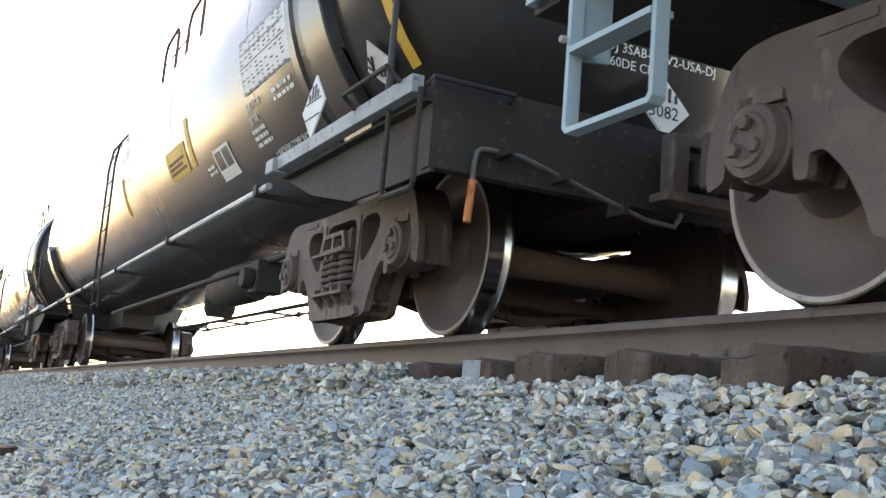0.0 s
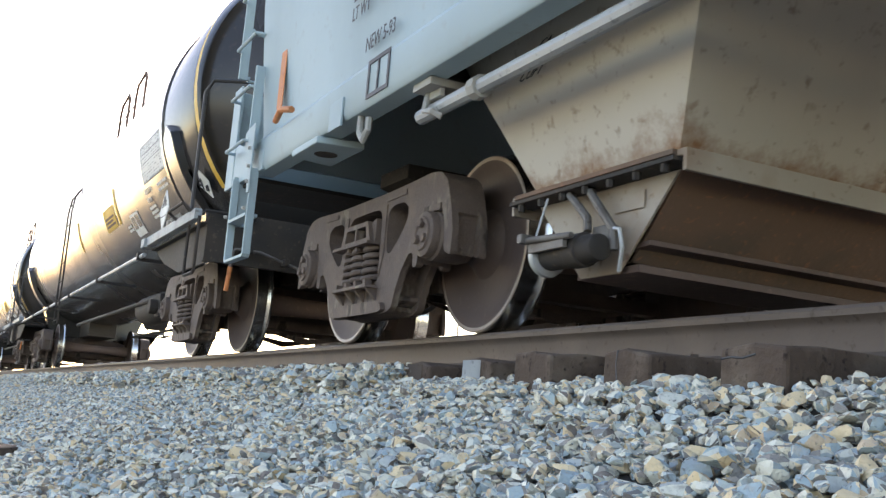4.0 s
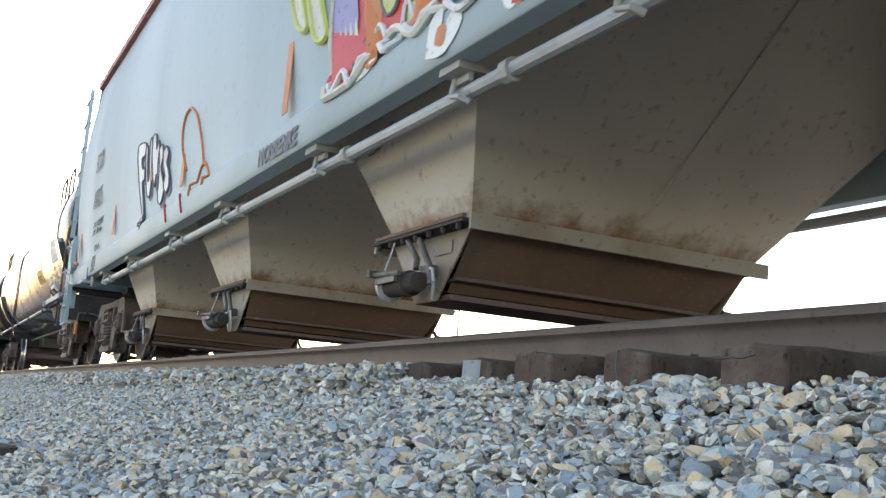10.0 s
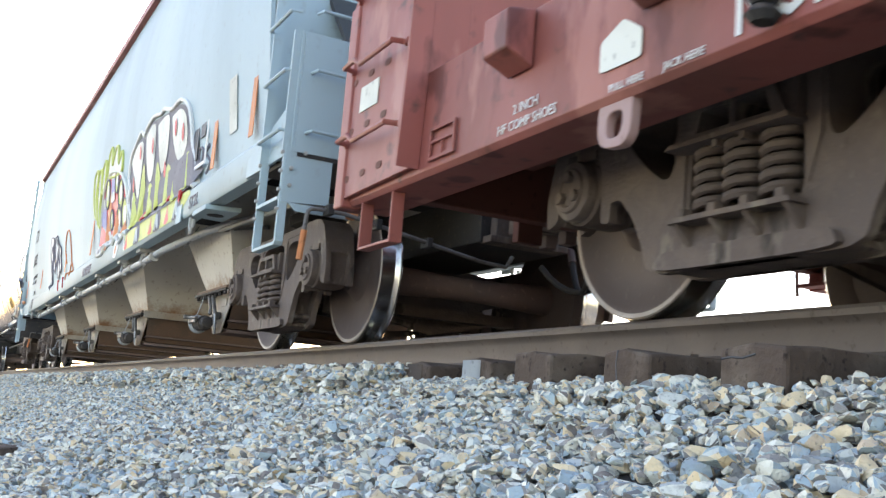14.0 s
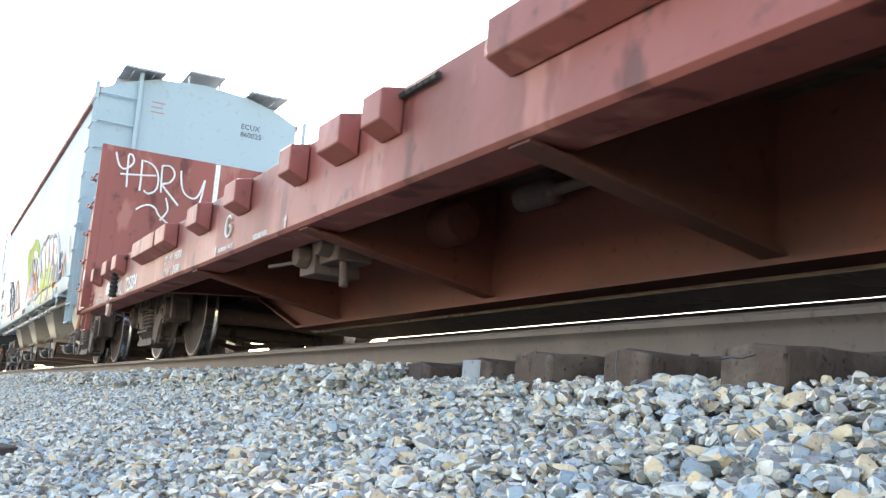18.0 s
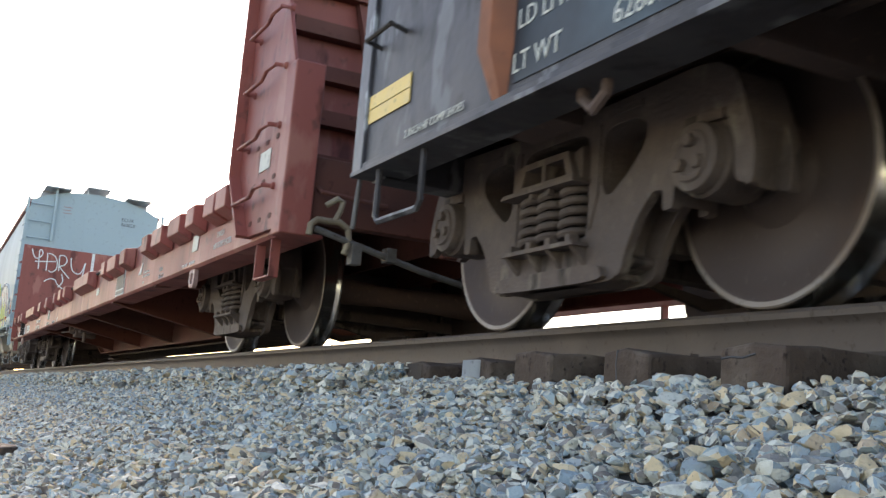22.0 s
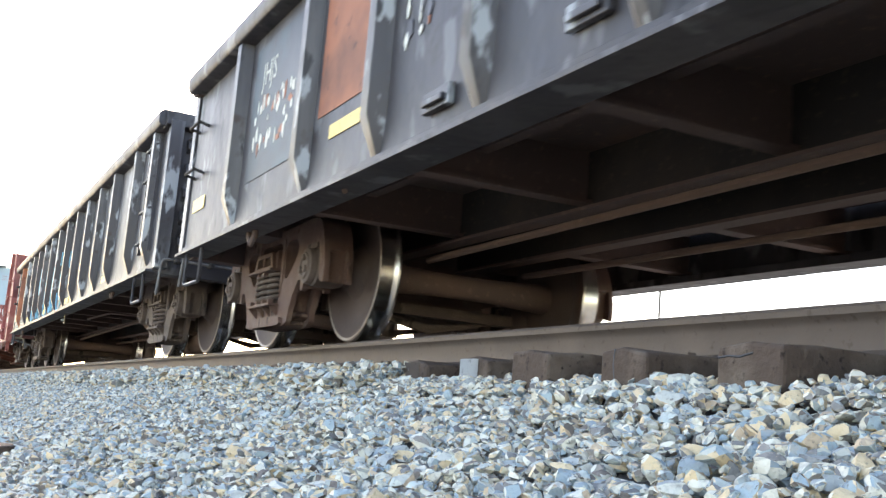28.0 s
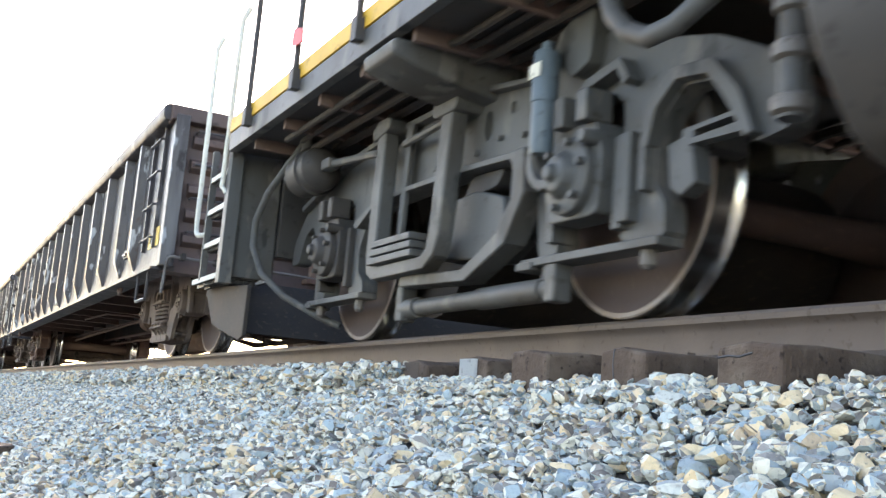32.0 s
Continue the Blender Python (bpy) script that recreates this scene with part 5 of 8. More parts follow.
def hopper_bay(car, m, k):
    """One bay below the sill: sloping sheets, bolted flange, outlet trough and its hand gear."""
    def ring(z):
        return 0.465 + 0.59 * (z - 0.55), min(0.99 + 0.343 * (z - 0.53), 1.46), min(0.76 + 0.80 * (z - 0.53), 1.46)
    levels = [(0.53, *ring(0.53)), (1.4, *ring(1.4)), (1.9, *ring(1.9)), (2.42, 1.874, 1.46, 1.46)]
    bay = Geo()
    v = []
    for z, w, y, far in levels:
        v += [(m - w, -y, z), (m + w, -y, z), (m + w, far, z), (m - w, far, z)]
    bay.put(v, [(4 * k + i, 4 * k + (i + 1) % 4, 4 * k + 4 + (i + 1) % 4, 4 * k + 4 + i) for k in range(3) for i in range(4)])
    b = part("hopper_bay", bay, [HOPBAY], car, "grey sloping hopper sheets with rust along the foot", smooth=0)
    mod = b.modifiers.new("thick", "SOLIDIFY")
    mod.thickness, mod.offset = 0.012, 0.0
    for s in (-1, 1):
        # welded seam down the slope
        z0, z1 = 0.60, 1.85
        a, c = ring(z0)[0] + 0.006, ring(z1)[0] + 0.006
        part("seam", Geo().tube([(m + s * a, -0.05, z0), (m + s * c, 0.4, z1)], 0.011, 6), HOPBAY, b, "welded seam")
        ye = -1.02 if s < 0 else 0.77
        part("end_flange", Geo().box(m - 0.53, m + 0.53, ye - 0.06, ye + 0.05, 0.515, 0.535), RUSTY, b, "rusty bolted flange", bevel=0.003)
        part("end_flange", Geo().box(m - 0.55, m + 0.55, ye - 0.07, ye + 0.05, 0.49, 0.508), DARK, b, bevel=0.003)
        part("side_flange", Geo().prism([(m + s * 0.45, 0.535), (m + s * 0.58, 0.535), (m + s * 0.58, 0.455), (m + s * 0.56, 0.455), (m + s * 0.56, 0.51), (m + s * 0.45, 0.51)], -1.06, 0.79), BAYTRIM, b, "tan-grey side flange", bevel=0.003)
    bolts = cached("flange_nut", lambda: Geo().lathe([(0.0, -0.03), (0.013, -0.03), (0.016, -0.02), (0.016, 0.0)], axis="z", n=6).mesh("bolt", [DARK]))
    for i in range(7):
        hang("bolt", bolts, b, pose(m - ORIGIN[0] - 0.48 + i * 0.16, -1.07, 0.49))
    trough = Geo()
    v = [(m - 0.47, -0.98, 0.49), (m + 0.47, -0.98, 0.49), (m + 0.47, 0.74, 0.49), (m - 0.47, 0.74, 0.49), (m - 0.13, -0.93, 0.20), (m + 0.13, -0.93, 0.20), (m + 0.13, 0.66, 0.20), (m - 0.13, 0.66, 0.20)]
    trough.put(v, [(1, 2, 6, 5), (3, 0, 4, 7), (4, 5, 6, 7)])
    ga = part("outlet_trough", trough, RUSTY, b, "rust-brown tapered outlet trough", smooth=0)
    ga.modifiers.new("thick", "SOLIDIFY").thickness = 0.01
    part("slide_gate", Geo().box(m - 0.2, m + 0.2, -0.95, 0.67, 0.155, 0.185).prism([(m + 0.13, 0.26), (m + 0.26, 0.27), (m + 0.26, 0.25), (m + 0.13, 0.24)], -0.95, 0.67), UNDER, b, bevel=0.003)
    for s in (-1, 1):
        part("gate_end_plate", Geo().prism([(m - 0.46, 0.49), (m + 0.46, 0.49), (m + 0.13, 0.15), (m - 0.12, 0.15)], (-0.985 if s < 0 else 0.735) - 0.006, (-0.985 if s < 0 else 0.735) + 0.006), BAYTRIM, b, "grey triangular outlet end plate", bevel=0.002)
        y = -1.0 if s < 0 else 0.75
        f = m
        g = Geo()
        # the capstan drum lies along the car: flange ring, barrel, hub
        g.lathe([(0.0, f - 0.20), (0.025, f - 0.20), (0.028, f - 0.15), (0.058, f - 0.145), (0.060, f + 0.02), (0.066, f + 0.025), (0.066, f + 0.10), (0.055, f + 0.105), (0.050, f + 0.19), (0.03, f + 0.20), (0.0, f + 0.20)], (0, y + s * 0.12, 0.225), axis="x", n=20)
        gear = part("gate_capstan", g, DARK, b, "grimy dark gate capstan drum", bevel=0.003)
        part("capstan_ring", Geo().lathe([(0.052, f - 0.185), (0.080, f - 0.180), (0.084, f - 0.165), (0.080, f - 0.150), (0.052, f - 0.145)], (0, y + s * 0.12, 0.225), axis="x", n=24, closed=True), GALV, gear, "pale worn steel ring")
        part("fork_bar", Geo().box(f - 0.17, f + 0.08, min(y + s * 0.19, y + s * 0.21), max(y + s * 0.19, y + s * 0.21), 0.225, 0.275), GRIME, gear, bevel=0.003)
        fork = Geo().tube([(f - 0.17, y + s * 0.22, 0.275), (f + 0.12, y + s * 0.20, 0.265)], 0.014, 8).tube([(f - 0.17, y + s * 0.08, 0.285), (f + 0.12, y + s * 0.06, 0.275)], 0.014, 8)
        part("fork", fork.box(f - 0.19, f - 0.155, min(y + s * 0.05, y + s * 0.25), max(y + s * 0.05, y + s * 0.25), 0.262, 0.298), GRIME, gear, bevel=0.003)
        part("pin", Geo().tube([(f - 0.26, y + s * 0.15, 0.275), (f - 0.15, y + s * 0.15, 0.28)], 0.016, 8), GRIME, gear)
        part("link", Geo().tube([(f - 0.15, y + s * 0.03, 0.485), (f - 0.13, y + s * 0.055, 0.48), (f + 0.01, y + s * 0.06, 0.365), (f + 0.03, y + s * 0.07, 0.31)], 0.017, 8), GRIME, gear)
        part("link", Geo().tube([(f - 0.01, y + s * 0.03, 0.475), (f + 0.01, y + s * 0.055, 0.47), (f + 0.15, y + s * 0.06, 0.335), (f + 0.19, y + s * 0.065, 0.30), (f + 0.20, y + s * 0.065, 0.22)], 0.017, 8), GRIME, gear)
        part("cable_loop", Geo().tube([(f + 0.20, y + s * 0.07, 0.30), (f + 0.25, y + s * 0.08, 0.29), (f + 0.27, y + s * 0.08, 0.22), (f + 0.23, y + s * 0.06, 0.14)], 0.008, 7), GALV, gear, "pale steel cable loop")
        part("cable_loop", Geo().tube([(f - 0.27, y + s * 0.07, 0.485), (f - 0.285, y + s * 0.08, 0.42), (f - 0.27, y + s * 0.12, 0.30)], 0.005, 6), GALV, gear)
        part("bearing_block", Geo().box(f + 0.03, f + 0.14, min(y, y + s * 0.05), max(y, y + s * 0.05), 0.27, 0.33), GRIME, gear, bevel=0.006)
        part("name_plate", Geo().box(f + 0.1, f + 0.28, min(y - s * 0.005, y + s * 0.0), max(y - s * 0.005, y + s * 0.0), 0.38, 0.445), BAYTRIM, b, bevel=0.001)
    lettering("capacity_stencil", "CA\n1306\nCUFT" if k in (1, 2) else "CA\n1319\nCUFT", 0.085, m - 0.12, -1.262, 1.03, INK, b, "dark capacity stencil", lean=-26, wide=0.8)


def blob(u, w, ru, rw, seed, n=14, rough=0.25):
    rr = random.Random(seed)
    return [(u + ru * math.cos(2 * math.pi * i / n) * (1 + rr.uniform(-rough, rough)), w + rw * math.sin(2 * math.pi * i / n) * (1 + rr.uniform(-rough, rough))) for i in range(n)]


def hopper_paint(car):
    """Spray-painted pieces on the hopper's near side, as thin layers of paint."""
    def at(u, w, lift=0.006):
        return (u, -(hopper_side(w) if w > 1.26 else 1.55) - lift, w)

    def fill(name, ring, mat, lift, label=""):
        g = Geo()
        mid = (sum(p[0] for p in ring) / len(ring), sum(p[1] for p in ring) / len(ring))
        v = [at(*mid, lift)] + [at(a, b, lift) for a, b in ring]
        n = len(ring)
        g.put(v, [(0, i + 1, (i + 1) % n + 1) for i in range(n)])
        return part(name, g, mat, car, label, smooth=0)

    def line(ring, r, mat, lift=0.004, label=""):
        return sketch("graffiti_line", [ring + ring[:1]], r, mat, car, lambda u, w: at(u, w, lift), label)

    def flat(name, ring, mat, lift, label=""):
        """A patch of paint with any outline."""
        ring = flow(ring + ring[:1], 3)[:-1]
        return part(name, Geo().put([at(a, b, lift) for a, b in ring], [tuple(range(len(ring)))]), mat, car, label, smooth=0)

    def letter(ring, mat, lift, edge=None, r=0.012, label="spray-painted letter"):
        flat("graffiti_letter", ring, mat, lift, label)
        if edge:
            line(flow(ring + ring[:1], 2)[:-1], r, edge, lift)

    # small white tag: a spiked first letter, then round ones, with a grey drop shadow
    tag = [[(2.33, 1.92), (2.36, 2.08), (2.74, 2.03), (2.73, 1.92), (2.56, 1.91), (2.60, 1.80), (2.72, 1.78), (2.70, 1.67), (2.60, 1.66), (2.66, 1.45), (2.70, 1.20), (2.54, 1.45), (2.42, 1.70)],
           [(2.76, 1.97), (2.78, 1.70), (2.84, 1.50), (2.97, 1.47), (3.05, 1.60), (3.08, 1.98), (2.98, 1.99), (2.97, 1.70), (2.90, 1.62), (2.86, 1.72), (2.86, 1.97)],
           [(3.08, 1.86), (3.12, 2.02), (3.26, 2.00), (3.30, 1.86), (3.40, 1.92), (3.44, 1.70), (3.36, 1.44), (3.30, 1.62), (3.22, 1.52), (3.14, 1.62)],
           [(3.36, 1.62), (3.42, 1.82), (3.56, 1.85), (3.62, 1.74), (3.52, 1.64), (3.60, 1.52), (3.64, 1.42), (3.52, 1.32), (3.38, 1.36)],
           [(3.62, 1.76), (3.74, 1.80), (3.84, 1.72), (3.78, 1.64), (3.86, 1.54), (3.86, 1.43), (3.74, 1.38), (3.62, 1.46), (3.70, 1.54), (3.62, 1.64)]]
    for k, ring in enumerate(tag):
        flat("graffiti_shadow", [(a + 0.05, b - 0.05) for a, b in ring], SHADOWPAINT, 0.006 + 0.0004 * k, "grey sprayed drop shadow")
        letter(ring, WHITE, 0.012 + 0.0005 * k, SHADOWPAINT, 0.009, "white spray-painted letter")
    fill("graffiti_dot", blob(3.07, 1.66, 0.05, 0.07, 4, rough=0.1), YELLOW, 0.017, "yellow paint dot")
    # thin red hoop that runs down on to the sill
    sketch("graffiti_line", [[(4.52, 1.44), (4.38, 1.62), (4.36, 1.80), (4.46, 1.91), (4.64, 1.94), (4.86, 1.84), (5.0, 1.67), (5.08, 1.50), (5.11, 1.37)], [(4.86, 1.16), (4.90, 1.28), (5.11, 1.40), (5.26, 1.30), (5.30, 1.18)]], 0.013, ORANGE, car, lambda u, w: at(u, w, 0.003), "thin red spray line")
    for u in (3.92, 4.52):
        sketch("graffiti_line", [[(u, 1.23), (u + 0.06, 1.14), (u + 0.14, 1.06)]], 0.012, REDPAINT, car, lambda u, w: at(u, w, 0.003), "thin red spray line")
    # first piece: a red and orange body full of lime eyes and toothy lilac mouths
    body = [(8.02, 1.18), (7.98, 1.48), (8.06, 1.80), (8.22, 2.00), (8.60, 2.10), (9.00, 2.06), (9.34, 1.98), (9.62, 1.82), (9.80, 1.60), (9.86, 1.34), (9.78, 1.20), (9.45, 1.30), (9.15, 1.20), (8.80, 1.34), (8.45, 1.18)]
    letter(body, REDPAINT, 0.010, PALEPAINT, 0.022, "red spray-painted body of a piece")
    for ring in ([(8.45, 1.50), (8.55, 1.95), (8.72, 1.80), (8.66, 1.40), (8.74, 1.20), (8.54, 1.22)], [(9.05, 1.24), (9.12, 1.62), (9.22, 1.62), (9.30, 1.30)], [(9.62, 1.24), (9.58, 1.32), (9.74, 1.44), (9.82, 1.30)]):
        flat("graffiti_fill", ring, ORANGE, 0.0125, "orange sprayed shading")
    left = [[(7.30, 2.02), (7.28, 2.26), (7.46, 2.34), (7.58, 2.22), (7.50, 1.98), (7.60, 1.72), (7.42, 1.78)], [(7.60, 1.95), (7.64, 2.24), (7.84, 2.28), (7.92, 2.02), (7.84, 1.80), (7.92, 1.58), (7.72, 1.62)], [(7.95, 2.02), (7.98, 2.26), (8.16, 2.34), (8.24, 2.14), (8.10, 1.94)]]
    for k, ring in enumerate(left):
        letter(ring, PALEPAINT, 0.011 + 0.0005 * k, GREENPAINT, 0.02, "pale letter edged in lime")
    for ring in ([(8.34, 2.10), (8.40, 2.36), (8.56, 2.42), (8.66, 2.20), (8.84, 2.36), (9.02, 2.34), (9.10, 2.14), (9.30, 2.24), (9.36, 2.02), (8.9, 2.02)],):
        letter(ring, PALEPAINT, 0.009, GREENPAINT, 0.018, "pale sprayed crest edged in lime")
    for u, w, ru, rw in ((8.20, 1.62, 0.18, 0.26), (8.80, 1.92, 0.13, 0.19)):
        fill("graffiti_mouth", blob(u, w, ru, rw, int(u * 10), 16, 0.08), LILAC, 0.0145, "lilac sprayed mouth")
        for k in range(5):
            a = u - ru * 0.8 + k * ru * 0.4
            flat("graffiti_tooth", [(a - 0.035, w - rw * 0.9), (a + 0.035, w - rw * 0.9), (a, w - rw * 0.30)], PALEPAINT, 0.0165, "pale sprayed tooth")
            flat("graffiti_tooth", [(a - 0.035, w + rw * 0.9), (a + 0.035, w + rw * 0.9), (a, w + rw * 0.35)], PALEPAINT, 0.0165, "pale sprayed tooth")
    for k, (u, w, r) in enumerate(((9.36, 1.74, 0.15), (9.62, 1.47, 0.165), (9.28, 1.47, 0.135), (8.78, 1.53, 0.10), (8.45, 1.88, 0.15), (9.08, 1.93, 0.11), (8.50, 1.30, 0.08), (9.02, 1.33, 0.07))):
        eye = blob(u, w, r, r * 1.15, 60 + k, 18, 0.05)
        fill("graffiti_eye", eye, GREENPAINT, 0.015 + 0.0003 * k, "lime sprayed eye")
        line(eye, 0.011, SHADOWPAINT, 0.014)
        fill("graffiti_eye", blob(u + 0.02, w + 0.01, r * 0.55, r * 0.62, 70 + k, 14, 0.06), PALEPAINT, 0.0185, "pale gleam in a sprayed eye")
    foot = [(8.05, 1.30), (8.14, 1.18), (8.30, 1.26), (8.40, 1.16), (8.52, 1.26), (8.66, 1.40), (8.76, 1.26), (8.86, 1.22), (8.98, 1.42), (9.06, 1.26), (9.20, 1.22), (9.34, 1.40), (9.46, 1.24), (9.62, 1.16), (9.84, 1.22)]
    sketch("graffiti_line", [foot], 0.017, WHITE, car, lambda u, w: at(u, w, 0.016), "white spray-painted contour")
    for ring, mat in (([(9.28, 1.04), (9.30, 1.20), (9.42, 1.22), (9.40, 1.10), (9.52, 1.20), (9.60, 1.12), (9.46, 1.02)], WHITE), ([(9.36, 1.08), (9.44, 1.06), (9.46, 1.14), (9.38, 1.15)], ORANGE), ([(9.84, 1.22), (9.90, 1.22), (10.02, 1.05), (9.95, 1.05)], WHITE), ([(8.4, 1.21), (8.7, 1.22), (8.62, 1.17), (8.46, 1.16)], WHITE)):
        flat("graffiti_splash", ring, mat, 0.006 if mat is WHITE else 0.008)
    # second piece: grey shadow, pale tops, lime drops, red dabs, one white contour
    shade = [(10.02, 1.22), (9.90, 1.55), (9.92, 1.85), (10.02, 2.02), (10.40, 2.14), (10.72, 2.12), (11.0, 2.18), (11.45, 2.14), (11.8, 2.10), (12.3, 2.06), (12.62, 1.92), (12.78, 1.62), (12.96, 1.24)]
    flat("graffiti_fill", shade, SHADOWPAINT, 0.010, "grey sprayed shading of a piece")
    tops = [[(9.98, 1.98), (10.28, 2.10), (10.62, 2.06), (10.56, 1.80), (10.36, 1.52), (10.20, 1.74)], [(10.76, 2.10), (11.04, 2.15), (11.24, 2.08), (11.18, 1.72), (10.98, 1.60), (10.82, 1.80)],
            [(11.34, 2.08), (11.64, 2.10), (11.86, 2.04), (11.80, 1.74), (11.56, 1.58), (11.42, 1.80)], [(11.98, 2.02), (12.30, 2.02), (12.54, 1.90), (12.58, 1.66), (12.28, 1.56), (12.06, 1.76)]]
    drops = [[(10.10, 1.26), (10.06, 1.58), (10.20, 1.62), (10.34, 1.40), (10.30, 1.24)], [(10.48, 1.26), (10.52, 1.60), (10.70, 1.84), (10.78, 1.56), (10.68, 1.28)], [(10.92, 1.26), (10.90, 1.52), (11.06, 1.58), (11.24, 1.42), (11.18, 1.25)], [(11.34, 1.28), (11.28, 1.60), (11.40, 1.72), (11.54, 1.48), (11.52, 1.26)],
             [(11.66, 1.26), (11.64, 1.48), (11.86, 1.62), (12.04, 1.46), (11.98, 1.24)], [(12.12, 1.34), (12.14, 1.52), (12.34, 1.52), (12.48, 1.38), (12.40, 1.22), (12.2, 1.22)], [(12.56, 1.26), (12.52, 1.50), (12.66, 1.58), (12.80, 1.40), (12.82, 1.25)]]
    for k, ring in enumerate(tops):
        letter(ring, PALEPAINT, 0.013 + 0.0004 * k, None, label="pale spray-painted letter top")
    for k, ring in enumerate(drops):
        letter(ring, GREENPAINT, 0.0155 + 0.0004 * k, None, label="lime green spray-painted fill")
        flat("graffiti_gleam", [(a * 0.45 + ring[1][0] * 0.55 + 0.03, b * 0.45 + ring[1][1] * 0.55) for a, b in ring], PALEPAINT, 0.019, "pale sprayed gleam")
    for k, (u, w) in enumerate(((10.16, 1.70), (10.62, 1.50), (10.84, 1.30), (11.14, 1.92), (11.42, 1.46), (11.72, 1.58), (12.16, 1.88), (12.45, 1.78), (12.60, 1.22), (12.08, 1.30), (10.5, 1.98))):
        flat("graffiti_dab", [(u - 0.05, w), (u, w + 0.09), (u + 0.05, w + 0.01), (u + 0.02, w - 0.07), (u - 0.03, w - 0.06)], REDPAINT, 0.021, "red paint dab")
    contour = [(10.02, 1.20), (9.90, 1.30), (9.98, 1.42), (9.86, 1.55), (9.94, 1.70), (9.86, 1.85), (9.98, 2.03), (10.2, 2.12), (10.5, 2.20), (10.66, 2.12), (10.8, 2.18), (11.1, 2.22), (11.45, 2.17), (11.6, 2.18), (11.95, 2.10), (12.3, 2.10), (12.6, 1.98), (12.74, 1.8), (12.8, 1.6), (12.92, 1.45), (13.0, 1.22)]
    sketch("graffiti_line", [contour], 0.02, WHITE, car, lambda u, w: at(u, w, 0.012), "white spray-painted contour")
    # the second piece runs on down over the sill
    flat("graffiti_splash", [(10.02, 1.035), (10.02, 1.12), (10.05, 1.21), (11.5, 1.215), (12.9, 1.21), (12.7, 1.08), (12.62, 1.035), (11.3, 1.03)], GREENPAINT, 0.004, "lime green paint over the sill")
    for u in (10.62, 11.62, 12.42):
        flat("graffiti_splash", [(u - 0.10, 1.035), (u, 1.205), (u + 0.16, 1.205), (u + 0.20, 1.035)], SHADOWPAINT, 0.006, "grey paint bar")
        sketch("graffiti_line", [[(u - 0.01, 1.045), (u + 0.05, 1.18)], [(u + 0.05, 1.18), (u + 0.12, 1.045)]], 0.014, WHITE, car, lambda u, w: at(u, w, 0.008), "white spray-painted peak")
    for u in (10.08, 11.36, 12.08):
        flat("graffiti_splash", [(u - 0.09, 1.05), (u - 0.03, 1.14), (u + 0.0, 1.21), (u + 0.04, 1.14), (u + 0.10, 1.06), (u, 1.035)], REDPAINT, 0.0065, "red paint drop")
    lettering("graffiti_word", "NONSENKE", 0.150, 6.84, -1.557, 1.03, SHADOWPAINT, car, "grey spray-painted word on the sill", wide=0.95, bold=0.006)
    lettering("graffiti_word", "ST2L", 0.14, 12.95, -1.557, 1.04, SHADOWPAINT, car, "grey spray-painted word on the sill", wide=1.1, bold=0.002)
    sketch("graffiti_line", [[(12.95, 1.32), (13.0, 1.52), (13.12, 1.5), (13.08, 1.42), (12.99, 1.4)], [(13.32, 1.5), (13.2, 1.46), (13.34, 1.36), (13.2, 1.3)]], 0.013, SHADOWPAINT, car, lambda u, w: at(u, w, 0.003), "grey spray-painted initials")
    fill("graffiti_letter", [(13.9, 1.45), (14.1, 1.45), (14.1, 1.85), (13.9, 1.85)], PALEPAINT, 0.008, "pale square paint patch")


